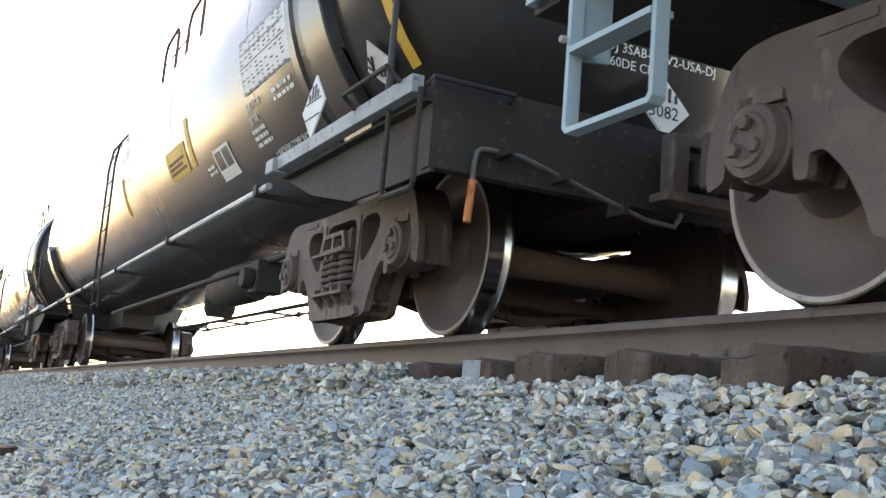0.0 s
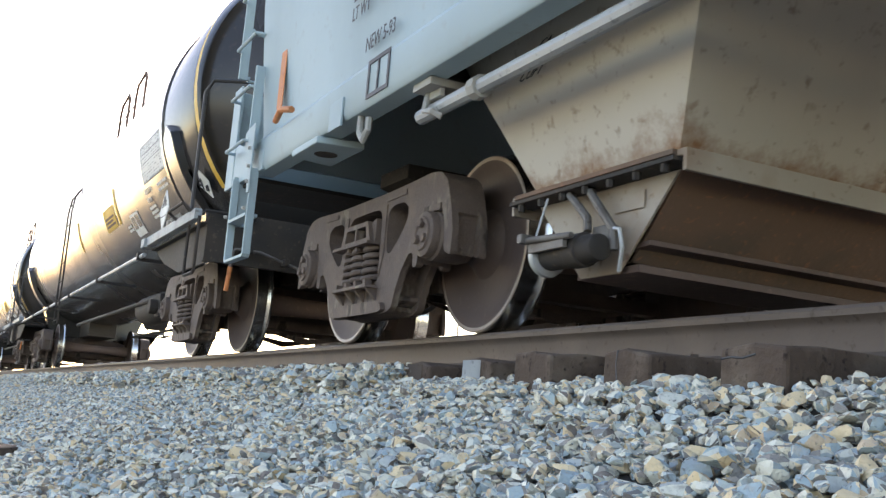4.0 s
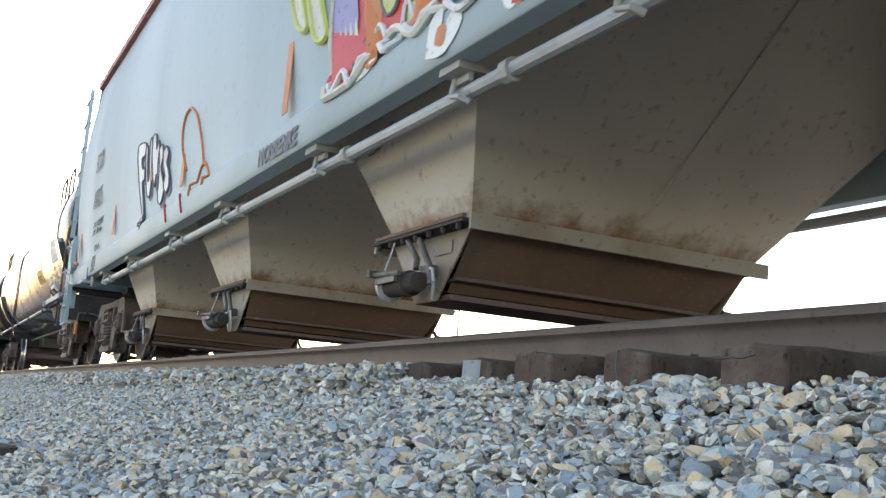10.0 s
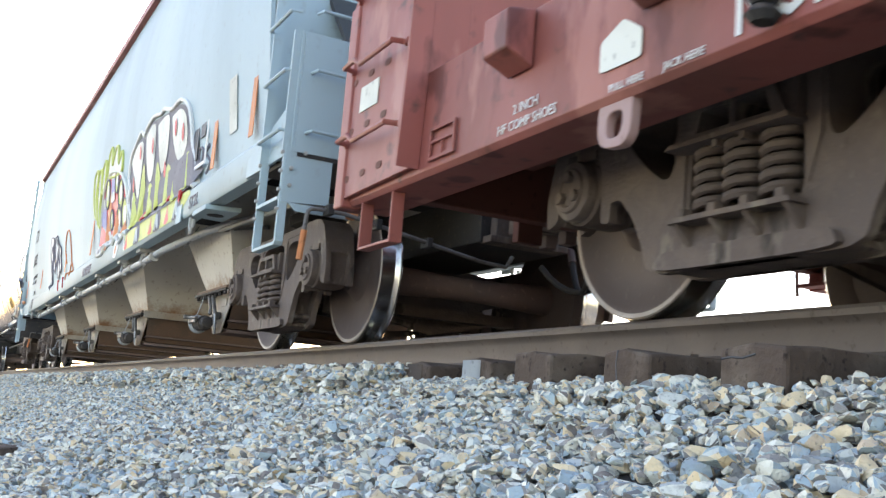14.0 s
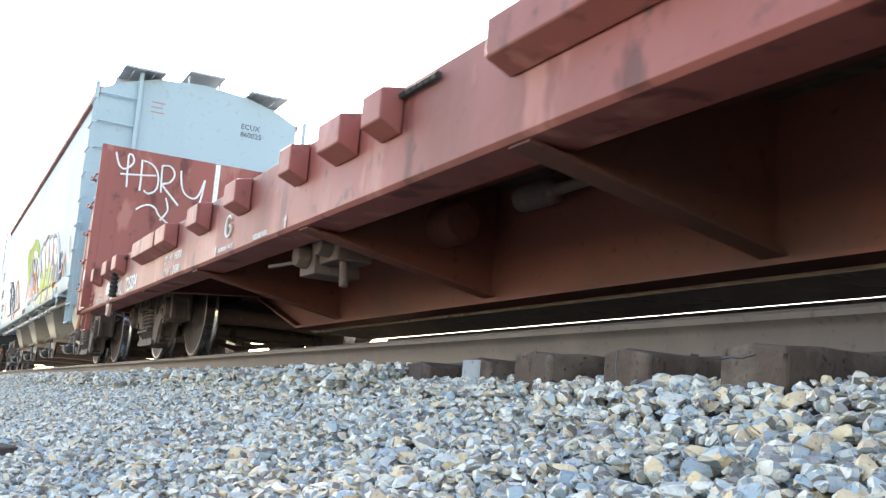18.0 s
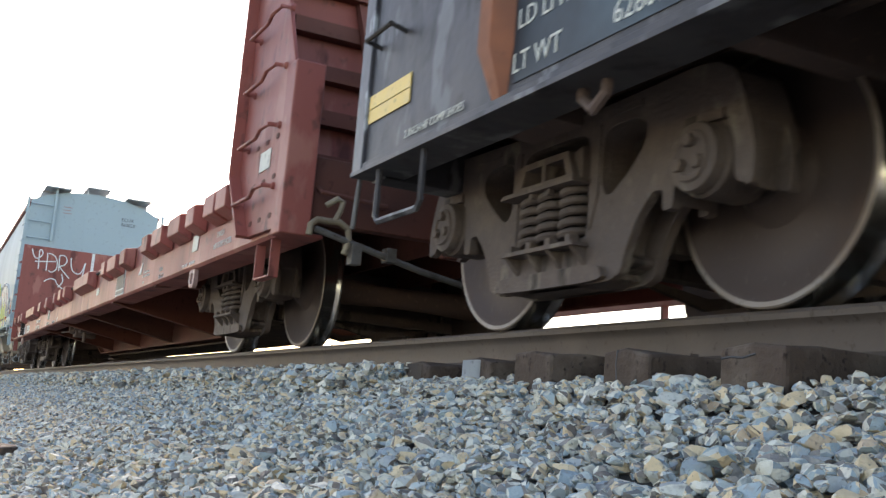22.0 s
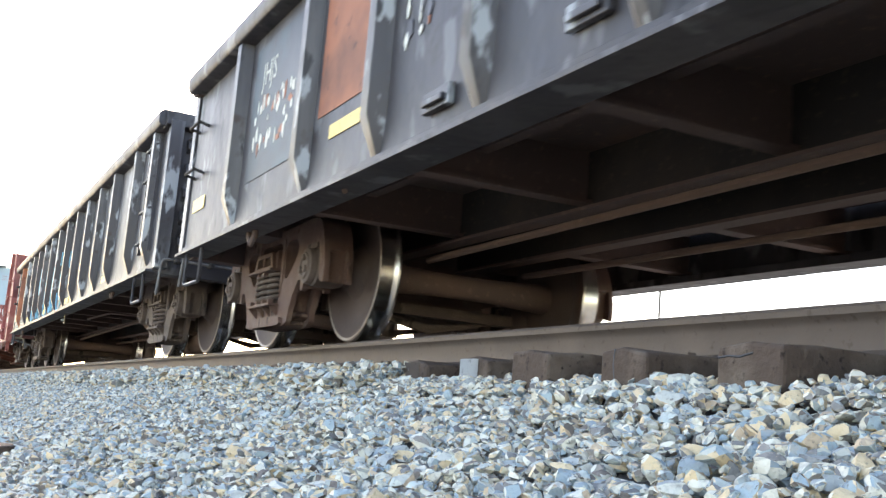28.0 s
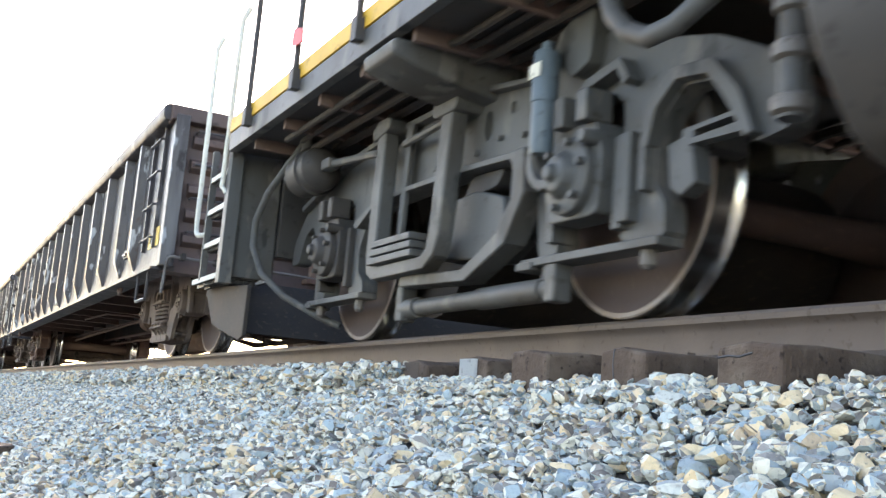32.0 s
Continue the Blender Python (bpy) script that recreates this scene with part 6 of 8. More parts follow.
# ---- bulkhead flat car ----
def flat_car():
    x0, x1 = 16.12, 35.28
    c = (x0 + x1) / 2
    car = thing("bulkhead_flat_car", c, "red oxide bulkhead flat car with worn paint", "flat car")
    for s in (-1, 1):
        sill = Geo().prism([(s * 1.56, 0.51), (s * 1.58, 0.53), (s * 1.58, 0.95), (s * 1.50, 0.96), (s * 1.50, 0.93), (s * 1.555, 0.92), (s * 1.555, 0.54), (s * 1.34, 0.53), (s * 1.34, 0.51)], x0, x1, axis="x")
        part("side_sill", sill, RED, car, "deep red side sill with scuffed paint", bevel=0.004)
    part("deck", Geo().box(x0 + 0.05, x1 - 0.05, -1.50, 1.50, 0.90, 0.955), TIE, car, "dark timber deck")
    # fish-belly centre sill
    for yc in (-0.38, 0.25):
        cs = Geo().prism([(x0 + 0.3, 0.62), (20.1, 0.62), (21.5, 0.25), (29.8, 0.25), (31.4, 0.62), (x1 - 0.3, 0.62), (x1 - 0.3, 0.9), (x0 + 0.3, 0.9)], yc - 0.01, yc + 0.01)
        cs.prism([(20.1, 0.62), (21.5, 0.25), (29.8, 0.25), (31.4, 0.62), (31.4, 0.605), (29.8, 0.23), (21.5, 0.23), (20.1, 0.605)], yc - 0.09, yc + 0.09)
        part("centre_sill", cs, REDDARK, car, "red fish-belly centre sill")
    part("bottom_cover_plate", Geo().prism([(20.1, 0.60), (21.5, 0.226), (29.8, 0.226), (31.4, 0.60), (31.4, 0.585), (29.8, 0.208), (21.5, 0.208), (20.1, 0.585)], -0.30, 0.235), CAST, car, "grey-brown streaked cover plate below the sill")
    part("bottom_side_plate", Geo().box(21.6, 27.5, 0.345, 1.05, 0.165, 0.225), CAST, car, "grey-brown plate beside the sill")
    for k, xx in enumerate((20.3, 22.3, 24.75, 27.0, 29.35, 31.6)):
        deep = 0.29 if 21.4 < xx < 30.4 else 0.6
        for s in (-1, 1):
            cb = Geo().prism([(s * 1.55, 0.52), (s * 0.39, deep), (s * 0.39, 0.9), (s * 1.55, 0.9)], xx - 0.008, xx + 0.008, axis="x")
            cb.prism([(s * 1.55, 0.515), (s * 0.39, deep), (s * 0.39, deep - 0.015), (s * 1.55, 0.50)], xx - 0.07, xx + 0.07, axis="x")
            part("cross_bearer", cb, REDDARK, car, "tapered red cross bearer")
    for s in (-1, 1):
        for yy in (0.75, 1.15):
            part("stringer", Geo().box(x0 + 0.3, x1 - 0.3, s * yy - 0.04, s * yy + 0.04, 0.80, 0.90), REDDARK, car)
    # stake pockets, winches and rub blocks along the sill
    def block(xx, w, z0, z1, out=0.15, slope=0.05):
        for s in (-1, 1):
            g = Geo()
            y = s * 1.585
            g.prism([(y, z0), (y + s * out, z0 + slope), (y + s * out, z1 - 0.02), (y, z1)], xx, xx + w, axis="x")
            part("stake_pocket", g, RED, car, "red welded stake pocket", bevel=0.01)
    for xx, w in ((17.68, 0.17), (18.44, 0.32), (19.1, 0.27), (20.25, 1.0), (21.3, 0.4), (22.46, 0.32), (23.51, 0.27), (24.65, 0.2), (25.27, 0.3), (25.84, 0.22), (26.97, 1.26), (29.21, 0.22), (29.64, 0.5), (30.40, 0.27), (31.52, 0.25), (31.97, 0.4), (32.63, 0.4), (33.24, 0.25), (33.78, 0.28), (34.1, 0.26)):
        block(xx, w, 0.735, 0.945, 0.11, 0.05)
    for xx in (18.3, 19.0, 26.0, 28.3):
        lo = Geo()
        for i in range(7):
            lo.tube([(xx + i * 0.06, -1.60, 0.9), (xx + i * 0.06 + 0.05, -1.60, 0.9)], 0.018, 6)
        part("chain", lo, DARK, car, "short hanging chain")
    ch = Geo()
    for i in range(9):
        ch.lathe([(0.03, 0.93 - i * 0.045), (0.045, 0.91 - i * 0.045), (0.03, 0.89 - i * 0.045)], (18.95, -1.62, 0), axis="z", n=8)
    part("chain", ch, DARK, car, "short hanging chain")
    # bulkheads
    for s, xb in ((-1, x0), (1, x1)):
        xi = xb - s * (0.95 if s > 0 else 0.88)
        slant = 0.33 if s > 0 else 0.03
        a, b = min(xb, xi), max(xb, xi)
        wall = Geo().box(min(xi, xi + s * 0.06), max(xi, xi + s * 0.06), -1.58, 1.58, 0.95, 2.56 if s < 0 else 2.6)
        part("bulkhead_sheet", wall, RED, car, "tall red bulkhead sheet", bevel=0.006)
        for yy in (-1, 1):
            top = 2.60 if s > 0 else 2.56
            side = Geo().prism([(xi, 0.98), (xi + s * slant, 0.555), (xb, 0.54), (xb, 1.5), (xi + s * 0.36, top), (xi, top)], yy * 1.597 - 0.012, yy * 1.597 + 0.012)
            sp = part("bulkhead_side", side, RED, car, "red bulkhead side plate with grab irons", bevel=0.006)
            part("corner_post", Geo().box(min(xb - s * 0.10, xb + s * (0.07 if s > 0 else 0.01)), max(xb - s * 0.10, xb + s * (0.07 if s > 0 else 0.01)), yy * 1.53 - 0.09, yy * 1.53 + 0.09, 0.50, 1.5), RED, sp, bevel=0.012)
            part("inner_post", Geo().box(min(xi - s * 0.004, xi + s * 0.08), max(xi - s * 0.004, xi + s * 0.08), yy * 1.49 - 0.1, yy * 1.49 + 0.085, 0.95, top), RED, sp, bevel=0.008)
            part("edge_flange", Geo().strip([(xi - s * 0.012, top), (xi - s * 0.012, 0.975), (xi + s * (slant - 0.01), 0.545)], [(xi + s * 0.012, top), (xi + s * 0.012, 0.985), (xi + s * (slant + 0.015), 0.56)], yy * 1.63 - 0.05, yy * 1.63 + 0.05, closed=False), RED, sp, bevel=0.004)
            for k in range(5):
                z = 0.77 + k * 0.36
                part("grab_iron", Geo().tube([(xi + s * 0.18, yy * 1.60, z), (xi + s * 0.18, yy * 1.68, z - 0.005), (xi + s * 0.55, yy * 1.68, z - 0.01), (xi + s * 0.62, yy * 1.68, z + 0.03), (xi + s * 0.77, yy * 1.67, z + 0.03), (xi + s * 0.78, yy * 1.60, z + 0.03)], 0.013, 7), RED, sp)
                for dx in (0.17, 0.79):
                    part("bolt", Geo().lathe([(0.0, yy * 1.63), (0.02, yy * 1.625), (0.025, yy * 1.60)], (xi + s * dx, 0, z + (0.03 if dx > 0.5 else 0)), n=8), RED, sp)
            # slots are not cut: thin darker patches stand for the shade in them
            for dz in (0.63, 0.86, 1.1):
                for dx in (0.38, 0.57, 0.77):
                    hx = xi + s * dx
                    part("slot", Geo().prism(loop([(hx - 0.03, dz - 0.016), (hx + 0.03, dz - 0.016), (hx + 0.03, dz + 0.016), (hx - 0.03, dz + 0.016)], 3, 0.35), yy * 1.609 - 0.0025, yy * 1.609 + 0.0025), REDDARK, sp)
            part("paper_sticker", Geo().box(min(xi + s * 0.46, xi + s * 0.67), max(xi + s * 0.46, xi + s * 0.67), yy * 1.612 - 0.002, yy * 1.612 + 0.002, 0.93, 1.05), PALEPAINT, sp, "pale paper sticker")
        for k in range(5):
            z = 1.1 + k * 0.3
            part("bulkhead_rib", Geo().box(min(xi + s * 0.06, xi + s * 0.16), max(xi + s * 0.06, xi + s * 0.16), -1.4, 1.4, z, z + 0.1), REDDARK, car)
        for yy in (-0.9, 0.0, 0.9):
            part("bulkhead_brace", Geo().prism([(xi + s * 0.06, 2.4), (xb - s * 0.05, 1.0), (xb - s * 0.2, 1.0), (xi + s * 0.06, 2.3)], yy - 0.06, yy + 0.06), REDDARK, car)
        # the darker red carries the shade on this face
        part("end_sill", Geo().box(min(xb, xb - s * 0.1), max(xb, xb - s * 0.1), -1.44, 1.44, 0.60, 0.98), REDDARK, car, "scuffed red end sill", bevel=0.008)
        for yy in (-1, 1):
            grab(car, [(xb, yy * 1.40, 0.80), (xb + s * 0.08, yy * 1.40, 0.76), (xb + s * 0.08, yy * 1.0, 0.74), (xb, yy * 1.0, 0.74)], REDDARK, 0.013)
            part("end_channel", Geo().box(min(xb, xb + s * 0.06), max(xb, xb + s * 0.06), min(yy * 0.45, yy * 0.6), max(yy * 0.45, yy * 0.6), 0.5, 0.98), REDDARK, car, bevel=0.006)
        gr = Geo()
        for i in range(16):
            gr.box(min(xb, xb + s * 0.28), max(xb, xb + s * 0.28), -0.75 + i * 0.1, -0.72 + i * 0.1, 1.02, 1.05)
        for i in range(4):
            xx = xb + s * 0.09 * i
            gr.box(xx - 0.01, xx + 0.01, -0.78, 0.82, 1.0, 1.06)
        part("crossover_grating", gr, GALV, car, "open steel crossover grating")
        coupler(car, xb + s * 0.05, s)
        if s < 0:
            cut_lever(car, xb + s * 0.12, xb + s * 0.2, 1.45, 0.78, 0.3)
        else:
            e = xb + 0.14
            fork = Geo().tube([(e, -1.47, 0.50), (e, -1.465, 0.56), (e, -1.43, 0.59), (e, -1.37, 0.59), (e, -1.30, 0.595), (e, -1.245, 0.565), (e, -1.235, 0.50), (e, -1.255, 0.42)], 0.019, 9)
            fk = part("uncoupling_fork", fork.tube([(e, -1.33, 0.59), (e, -1.30, 0.66), (e, -1.29, 0.71), (e, -1.32, 0.725), (e - 0.02, -1.38, 0.68)], 0.017, 8), TAN, car, "cream bent uncoupling handle")
            part("uncoupling_rod", Geo().tube([(e, -1.44, 0.54), (e, -1.19, 0.48), (e, -0.79, 0.39), (e, -0.38, 0.32), (e, -0.30, 0.33), (e, -0.28, 0.42)], 0.019, 9), GRIME, fk, "straight steel rod")
            for q in (-1.19, -0.98):
                part("rod_guide", Geo().box(e - 0.05, e + 0.03, q - 0.03, q + 0.03, 0.41 + 0.2 * (-0.98 - q) * -1, 0.49), GRIME, fk, bevel=0.004)
        st = (16.33, 16.69) if s < 0 else (34.72, 35.03)
        for yy in (-1.53, 1.53):
            g = Geo()
            g.strip([(st[0], 0.54), (st[0], 0.29), (st[1], 0.29), (st[1], 0.54)], [(st[0] + 0.014, 0.54), (st[0] + 0.014, 0.304), (st[1] - 0.014, 0.304), (st[1] - 0.014, 0.54)], yy - 0.03, yy + 0.03, closed=False)
            part("step", g, RED, car, "red bent strap step", bevel=0.004)
    # scrawl on the left bulkhead's inner face
    xs = x0 + 0.88 + 0.005
    scrawl = [[(-1.63, 2.37), (-1.6, 2.27), (-1.56, 2.20), (-1.50, 2.18), (-1.43, 2.24), (-1.41, 2.31), (-1.44, 2.37), (-1.48, 2.37)], [(-1.48, 2.36), (-1.47, 2.15), (-1.46, 1.96)], [(-1.55, 2.11), (-1.35, 2.13), (-1.12, 2.16)],
              [(-1.31, 2.33), (-1.30, 2.1), (-1.30, 1.94)], [(-1.29, 2.32), (-1.20, 2.30), (-1.13, 2.24), (-1.09, 2.14), (-1.09, 2.02), (-1.13, 1.95), (-1.20, 1.92), (-1.25, 1.95)], [(-1.06, 2.30), (-1.05, 2.1), (-1.04, 1.96)],
              [(-1.06, 2.30), (-0.97, 2.31), (-0.91, 2.26), (-0.90, 2.18), (-0.95, 2.10), (-1.03, 2.06), (-0.94, 1.96), (-0.81, 1.83)], [(-0.82, 2.28), (-0.80, 2.12), (-0.75, 2.0), (-0.65, 1.95), (-0.57, 2.0), (-0.51, 2.21)], [(-0.51, 2.21), (-0.53, 2.0), (-0.56, 1.86)],
              [(-1.31, 1.70), (-1.25, 1.75), (-1.16, 1.78), (-1.08, 1.75), (-1.03, 1.67), (-0.89, 1.57)], [(-0.97, 1.90), (-0.93, 1.75), (-1.01, 1.61)]]
    for stroke in scrawl:
        sketch("graffiti_stroke", [stroke], 0.013, WHITE, car, lambda u, w: (xs + 0.002, u + 0.12, w + 0.11), "white spray-painted stroke")
    part("white_stripe", Geo().box(xs - 0.01, xs, -0.27, -0.21, 2.05, 2.55), WHITE, car)
    # stencils on the near sill
    y = -1.584
    for k, words in enumerate(("2 INCH", "HF COMP SHOES")):
        lettering("shoe_stencil", words, 0.05, 17.73 - 0.10 * k, y, 0.60 - 0.055 * k, WHITE, car, "white brake shoe stencil")
    part("placard_frame", Geo().strip([(17.09, 0.555), (17.31, 0.555), (17.31, 0.69), (17.09, 0.69)], [(17.105, 0.57), (17.295, 0.57), (17.295, 0.675), (17.105, 0.675)], y - 0.012, y).box(17.105, 17.295, y - 0.01, y, 0.625, 0.637).box(17.194, 17.204, y - 0.01, y, 0.57, 0.625), RED, car, "red welded placard frame", bevel=0.003)
    for k, words in enumerate(("PULL HERE", "JACK HERE")):
        lettering("jack_stencil", words, 0.034, 18.29 + 0.25 * k, y, 0.535, WHITE, car, "small white jacking stencil")
        lettering("jack_stencil", words, 0.034, 32.80 + 0.23 * k, y, 0.545, WHITE, car, "small white jacking stencil")
    lettering("reporting_mark", "NOKL", 0.2, 18.81, y, 0.55, WHITE, car, "white reporting mark", wide=0.8, bold=0.004)
    lettering("car_number", "725034", 0.2, 19.45, y, 0.55, WHITE, car, "white car number", wide=1.0, bold=0.004)
    lettering("load_stencil", "LD LMT 193700", 0.095, 21.28, y, 0.645, WHITE, car, "white weight stencil")
    lettering("load_stencil", "LT WT   74300", 0.095, 21.28, y, 0.535, WHITE, car, "white weight stencil")
    lettering("valve_stencil", "RETAINING VALVE", 0.044, 23.08, y, 0.545, WHITE, car, "white valve stencil")
    lettering("release_stencil", "RELEASE ROD", 0.047, 23.91, y, 0.535, WHITE, car, "white release rod stencil")
    for ring in ([(18.24, 0.605), (18.44, 0.605), (18.44, 0.69), (18.35, 0.745), (18.24, 0.70)], [(28.32, 0.645), (28.48, 0.65), (28.52, 0.69), (28.44, 0.735), (28.32, 0.705)], [(33.09, 0.635), (33.26, 0.635), (33.26, 0.755), (33.09, 0.755)]):
        part("paint_patch", Geo().prism(loop(ring, 2, 0.12), y - 0.003, y), PALEPAINT, car, "pale paint patch")
    sketch("paint_mark", [arc(23.31, 0.70, 0.07, 30, 330, 10) + [(23.375, 0.70), (23.32, 0.70)]], 0.011, PALEPAINT, car, lambda u, w: (u, y - 0.002, w), "pale painted ring mark")
    for ux in (23.0, 24.53):
        part("painted_arrow", Geo().prism([(ux, 0.53), (ux + 0.014, 0.53), (ux + 0.014, 0.575), (ux + 0.028, 0.575), (ux + 0.007, 0.605), (ux - 0.014, 0.575), (ux, 0.575)], y - 0.003, y), WHITE, car, "small white arrow")
    pan = part("stencil_panel", Geo().box(29.72, 30.2, y - 0.004, y, 0.535, 0.80), WHITE, car, "white framed dark inspection panel")
    for a, b, z0, z1 in ((29.745, 29.96, 0.60, 0.785), (29.975, 30.18, 0.60, 0.785), (29.745, 30.18, 0.55, 0.585)):
        part("panel_field", Geo().box(a, b, y - 0.007, y - 0.004, z0, z1), LOCODARK, pan)
    part("triangle_mark", Geo().prism([(30.92, 0.655), (31.07, 0.65), (31.10, 0.76)], y - 0.003, y), WHITE, car)
    for k, words in enumerate(("AIR BRAKE CLEANED", "REPACKED AND OILED", "LUBE")):
        lettering("small_stencil", words, 0.028, 31.18, y, 0.645 - 0.035 * k - 0.02 * (k == 2), WHITE, car, "small white stencil line")
    for k, words in enumerate(("L 66-8", "BLT 1-72")):
        lettering("built_stencil", words, 0.05, 31.91, y, 0.60 - 0.06 * k, WHITE, car, "small white stencil line")
    for k, words in enumerate(("2 INCH", "HF COMP SHOES")):
        lettering("shoe_stencil", words, 0.06, 33.80 - 0.06 * k, y, 0.66 - 0.075 * k, WHITE, car, "white brake shoe stencil")
    # hanging towing rings
    for xx in (18.29, 33.05):
        part("towing_ring", Geo().strip(loop([(xx - 0.088, 0.385), (xx + 0.078, 0.368), (xx + 0.090, 0.56), (xx - 0.080, 0.56)], 4, 0.38), loop([(xx - 0.042, 0.41), (xx + 0.032, 0.405), (xx + 0.042, 0.485), (xx - 0.035, 0.485)], 4, 0.42), -1.56, -1.525), FADEDPINK, car, "faded pink hanging towing eye", bevel=0.006)
    # brake gear below
    part("brake_valve", Geo().box(23.85, 24.12, -1.25, -0.95, 0.36, 0.60).box(24.10, 24.42, -1.22, -1.0, 0.42, 0.62).lathe([(0.0, -1.33), (0.07, -1.33), (0.085, -1.25)], (23.98, 0, 0.48), n=14).lathe([(0.0, -1.3), (0.07, -1.3), (0.08, -1.2)], (24.28, 0, 0.52), n=14).box(24.0, 24.3, -1.2, -1.0, 0.6, 0.82).tube([(24.35, -1.15, 0.44), (24.38, -1.15, 0.27)], 0.03, 8), UNDER, car, "brake control valve and its bracket", bevel=0.02)
    part("air_reservoir", Geo().lathe([(0.0, 24.2), (0.10, 24.22), (0.12, 24.28), (0.12, 24.95), (0.10, 25.0), (0.0, 25.02)], (0, -0.72, 0.64), axis="x", n=22), REDDARK, car, "red brake air reservoir")
    part("brake_piping", Geo().tube([(20, -1.2, 0.78), (24.2, -1.15, 0.75)], 0.02, 7).tube([(24.7, -1.1, 0.7), (31, -1.05, 0.75)], 0.02, 7).tube([(23.7, -1.4, 0.42), (23.9, -1.3, 0.44)], 0.012, 6), UNDER, car)
    part("brake_cylinder", Geo().lathe([(0.0, 25.4), (0.07, 25.42), (0.07, 25.7), (0.03, 25.75), (0.025, 26.5)], (0, -0.6, 0.72), axis="x", n=16), UNDER, car)
    truck(car, 18.33)
    truck(car, 32.55)
    CARS.append(car)
    return car


# ---- gondolas ----
def gondola(x0, x1, t0, t1, ribs, name_label, front):
    """A mill gondola: ribbed sides, corrugated ends, crossbearers below. front: True for the one with blue scrawls."""
    c = (x0 + x1) / 2
    car = thing("gondola_car", c, name_label, "gondola car", "gondolas of the train")
    for s in (-1, 1):
        part("side_sheet", Geo().box(x0, x1, s * 1.53 - 0.012, s * 1.53 + 0.012, 0.70, 2.02), GONDOLA, car, "worn dark grey side sheet")
        part("top_chord", Geo().prism([(s * 1.46, 1.93), (s * 1.64, 1.95), (s * 1.66, 1.98), (s * 1.66, 2.07), (s * 1.62, 2.1), (s * 1.48, 2.1), (s * 1.46, 2.06)], x0 - 0.03, x1 + 0.03, axis="x"), GONDOLA, car, "bulb-section top chord", bevel=0.01)
        part("side_sill", Geo().prism([(s * 1.40, 0.63), (s * 1.61, 0.63), (s * 1.61, 0.652), (s * 1.555, 0.658), (s * 1.555, 0.71), (s * 1.53, 0.71), (s * 1.53, 0.68), (s * 1.40, 0.68)], x0, x1, axis="x"), GONDOLA, car, "side sill angle", bevel=0.003)
        for xx in ribs:
            y = lambda v: s * v
            g = Geo()
            lv = [(0.70, 0.035, 1.552), (0.88, 0.06, 1.625), (1.95, 0.06, 1.625)]
            v = []
            for z, w, d in lv:
                v += [(xx - w - 0.02, y(1.54), z), (xx - w * 0.75, y(d), z), (xx + w * 0.75, y(d), z), (xx + w + 0.02, y(1.54), z)]
            g.put(v, [(4 * k + i, 4 * k + i + 1, 4 * k + 5 + i, 4 * k + 4 + i) for k in range(2) for i in range(3)] + [(0, 1, 2, 3), (8, 9, 10, 11)])
            part("side_post", g, RUSTPOST if front and xx == ribs[0] and s < 0 else GONRIB, car, "pressed steel side post with scraped edges", bevel=0.006)
    # ends with horizontal corrugations
    for s, xe in ((-1, x0), (1, x1)):
        g = Geo().box(min(xe, xe - s * 0.03), max(xe, xe - s * 0.03), -1.52, 1.52, 0.70, 2.02)
        em = GONDOLA if front else RUSTEND
        es = part("end_sheet", g, em, car, "corrugated end sheet")
        for k in range(5):
            z = 0.92 + k * 0.22
            part("corrugation", Geo().prism([(xe - s * 0.01, z - 0.07), (xe + s * 0.07, z - 0.03), (xe + s * 0.07, z + 0.03), (xe - s * 0.01, z + 0.07)], -1.38, 1.38), em, es, bevel=0.01)
        part("end_top_chord", Geo().prism([(xe - s * 0.05, 1.93), (xe + s * 0.1, 1.95), (xe + s * 0.1, 2.08), (xe - s * 0.05, 2.1)], -1.6, 1.6), em, es, bevel=0.01)
        for yy in (-1, 1):
            cp = Geo().box(min(xe, xe + s * 0.12), max(xe, xe + s * 0.12), yy * 1.5 - 0.06, yy * 1.5 + 0.06, 0.66, 2.0)
            part("corner_post", cp, GONRIB, car, bevel=0.008)
            st = (xe - 0.72, xe - 0.26) if s > 0 else (xe + 0.26, xe + 0.72)
            g = Geo()
            g.tube([(st[0], yy * 1.57, 0.66), (st[0], yy * 1.57, 0.42), (st[0] + 0.03, yy * 1.57, 0.39), (st[1] - 0.03, yy * 1.57, 0.39), (st[1], yy * 1.57, 0.42), (st[1], yy * 1.57, 0.66)], 0.015, 6)
            part("step", g, GONDOLA, car, "bent bar step")
            if s > 0:
                lad = part("side_ladder", Geo().box(st[0] - 0.02, st[0] + 0.02, yy * 1.56 - 0.015, yy * 1.56 + 0.015, 0.85, 1.95), GONDOLA, car, "side ladder at the corner")
                part("ladder_stile", Geo().box(st[1] - 0.02, st[1] + 0.02, yy * 1.56 - 0.015, yy * 1.56 + 0.015, 0.85, 1.95), GONDOLA, lad)
                for k in range(4):
                    z = 0.95 + k * 0.3
                    part("rung", Geo().tube([(st[0], yy * 1.54, z), (st[0], yy * 1.6, z - 0.01), (st[1], yy * 1.6, z - 0.01), (st[1], yy * 1.54, z)], 0.011, 6), GONDOLA, lad)
            else:
                for z in (1.25, 1.62):
                    grab(car, [(xe + 0.08, yy * 1.54, z), (xe + 0.08, yy * 1.62, z + 0.02), (xe + 0.36, yy * 1.62, z + 0.02), (xe + 0.36, yy * 1.54, z)], DARK, 0.012)
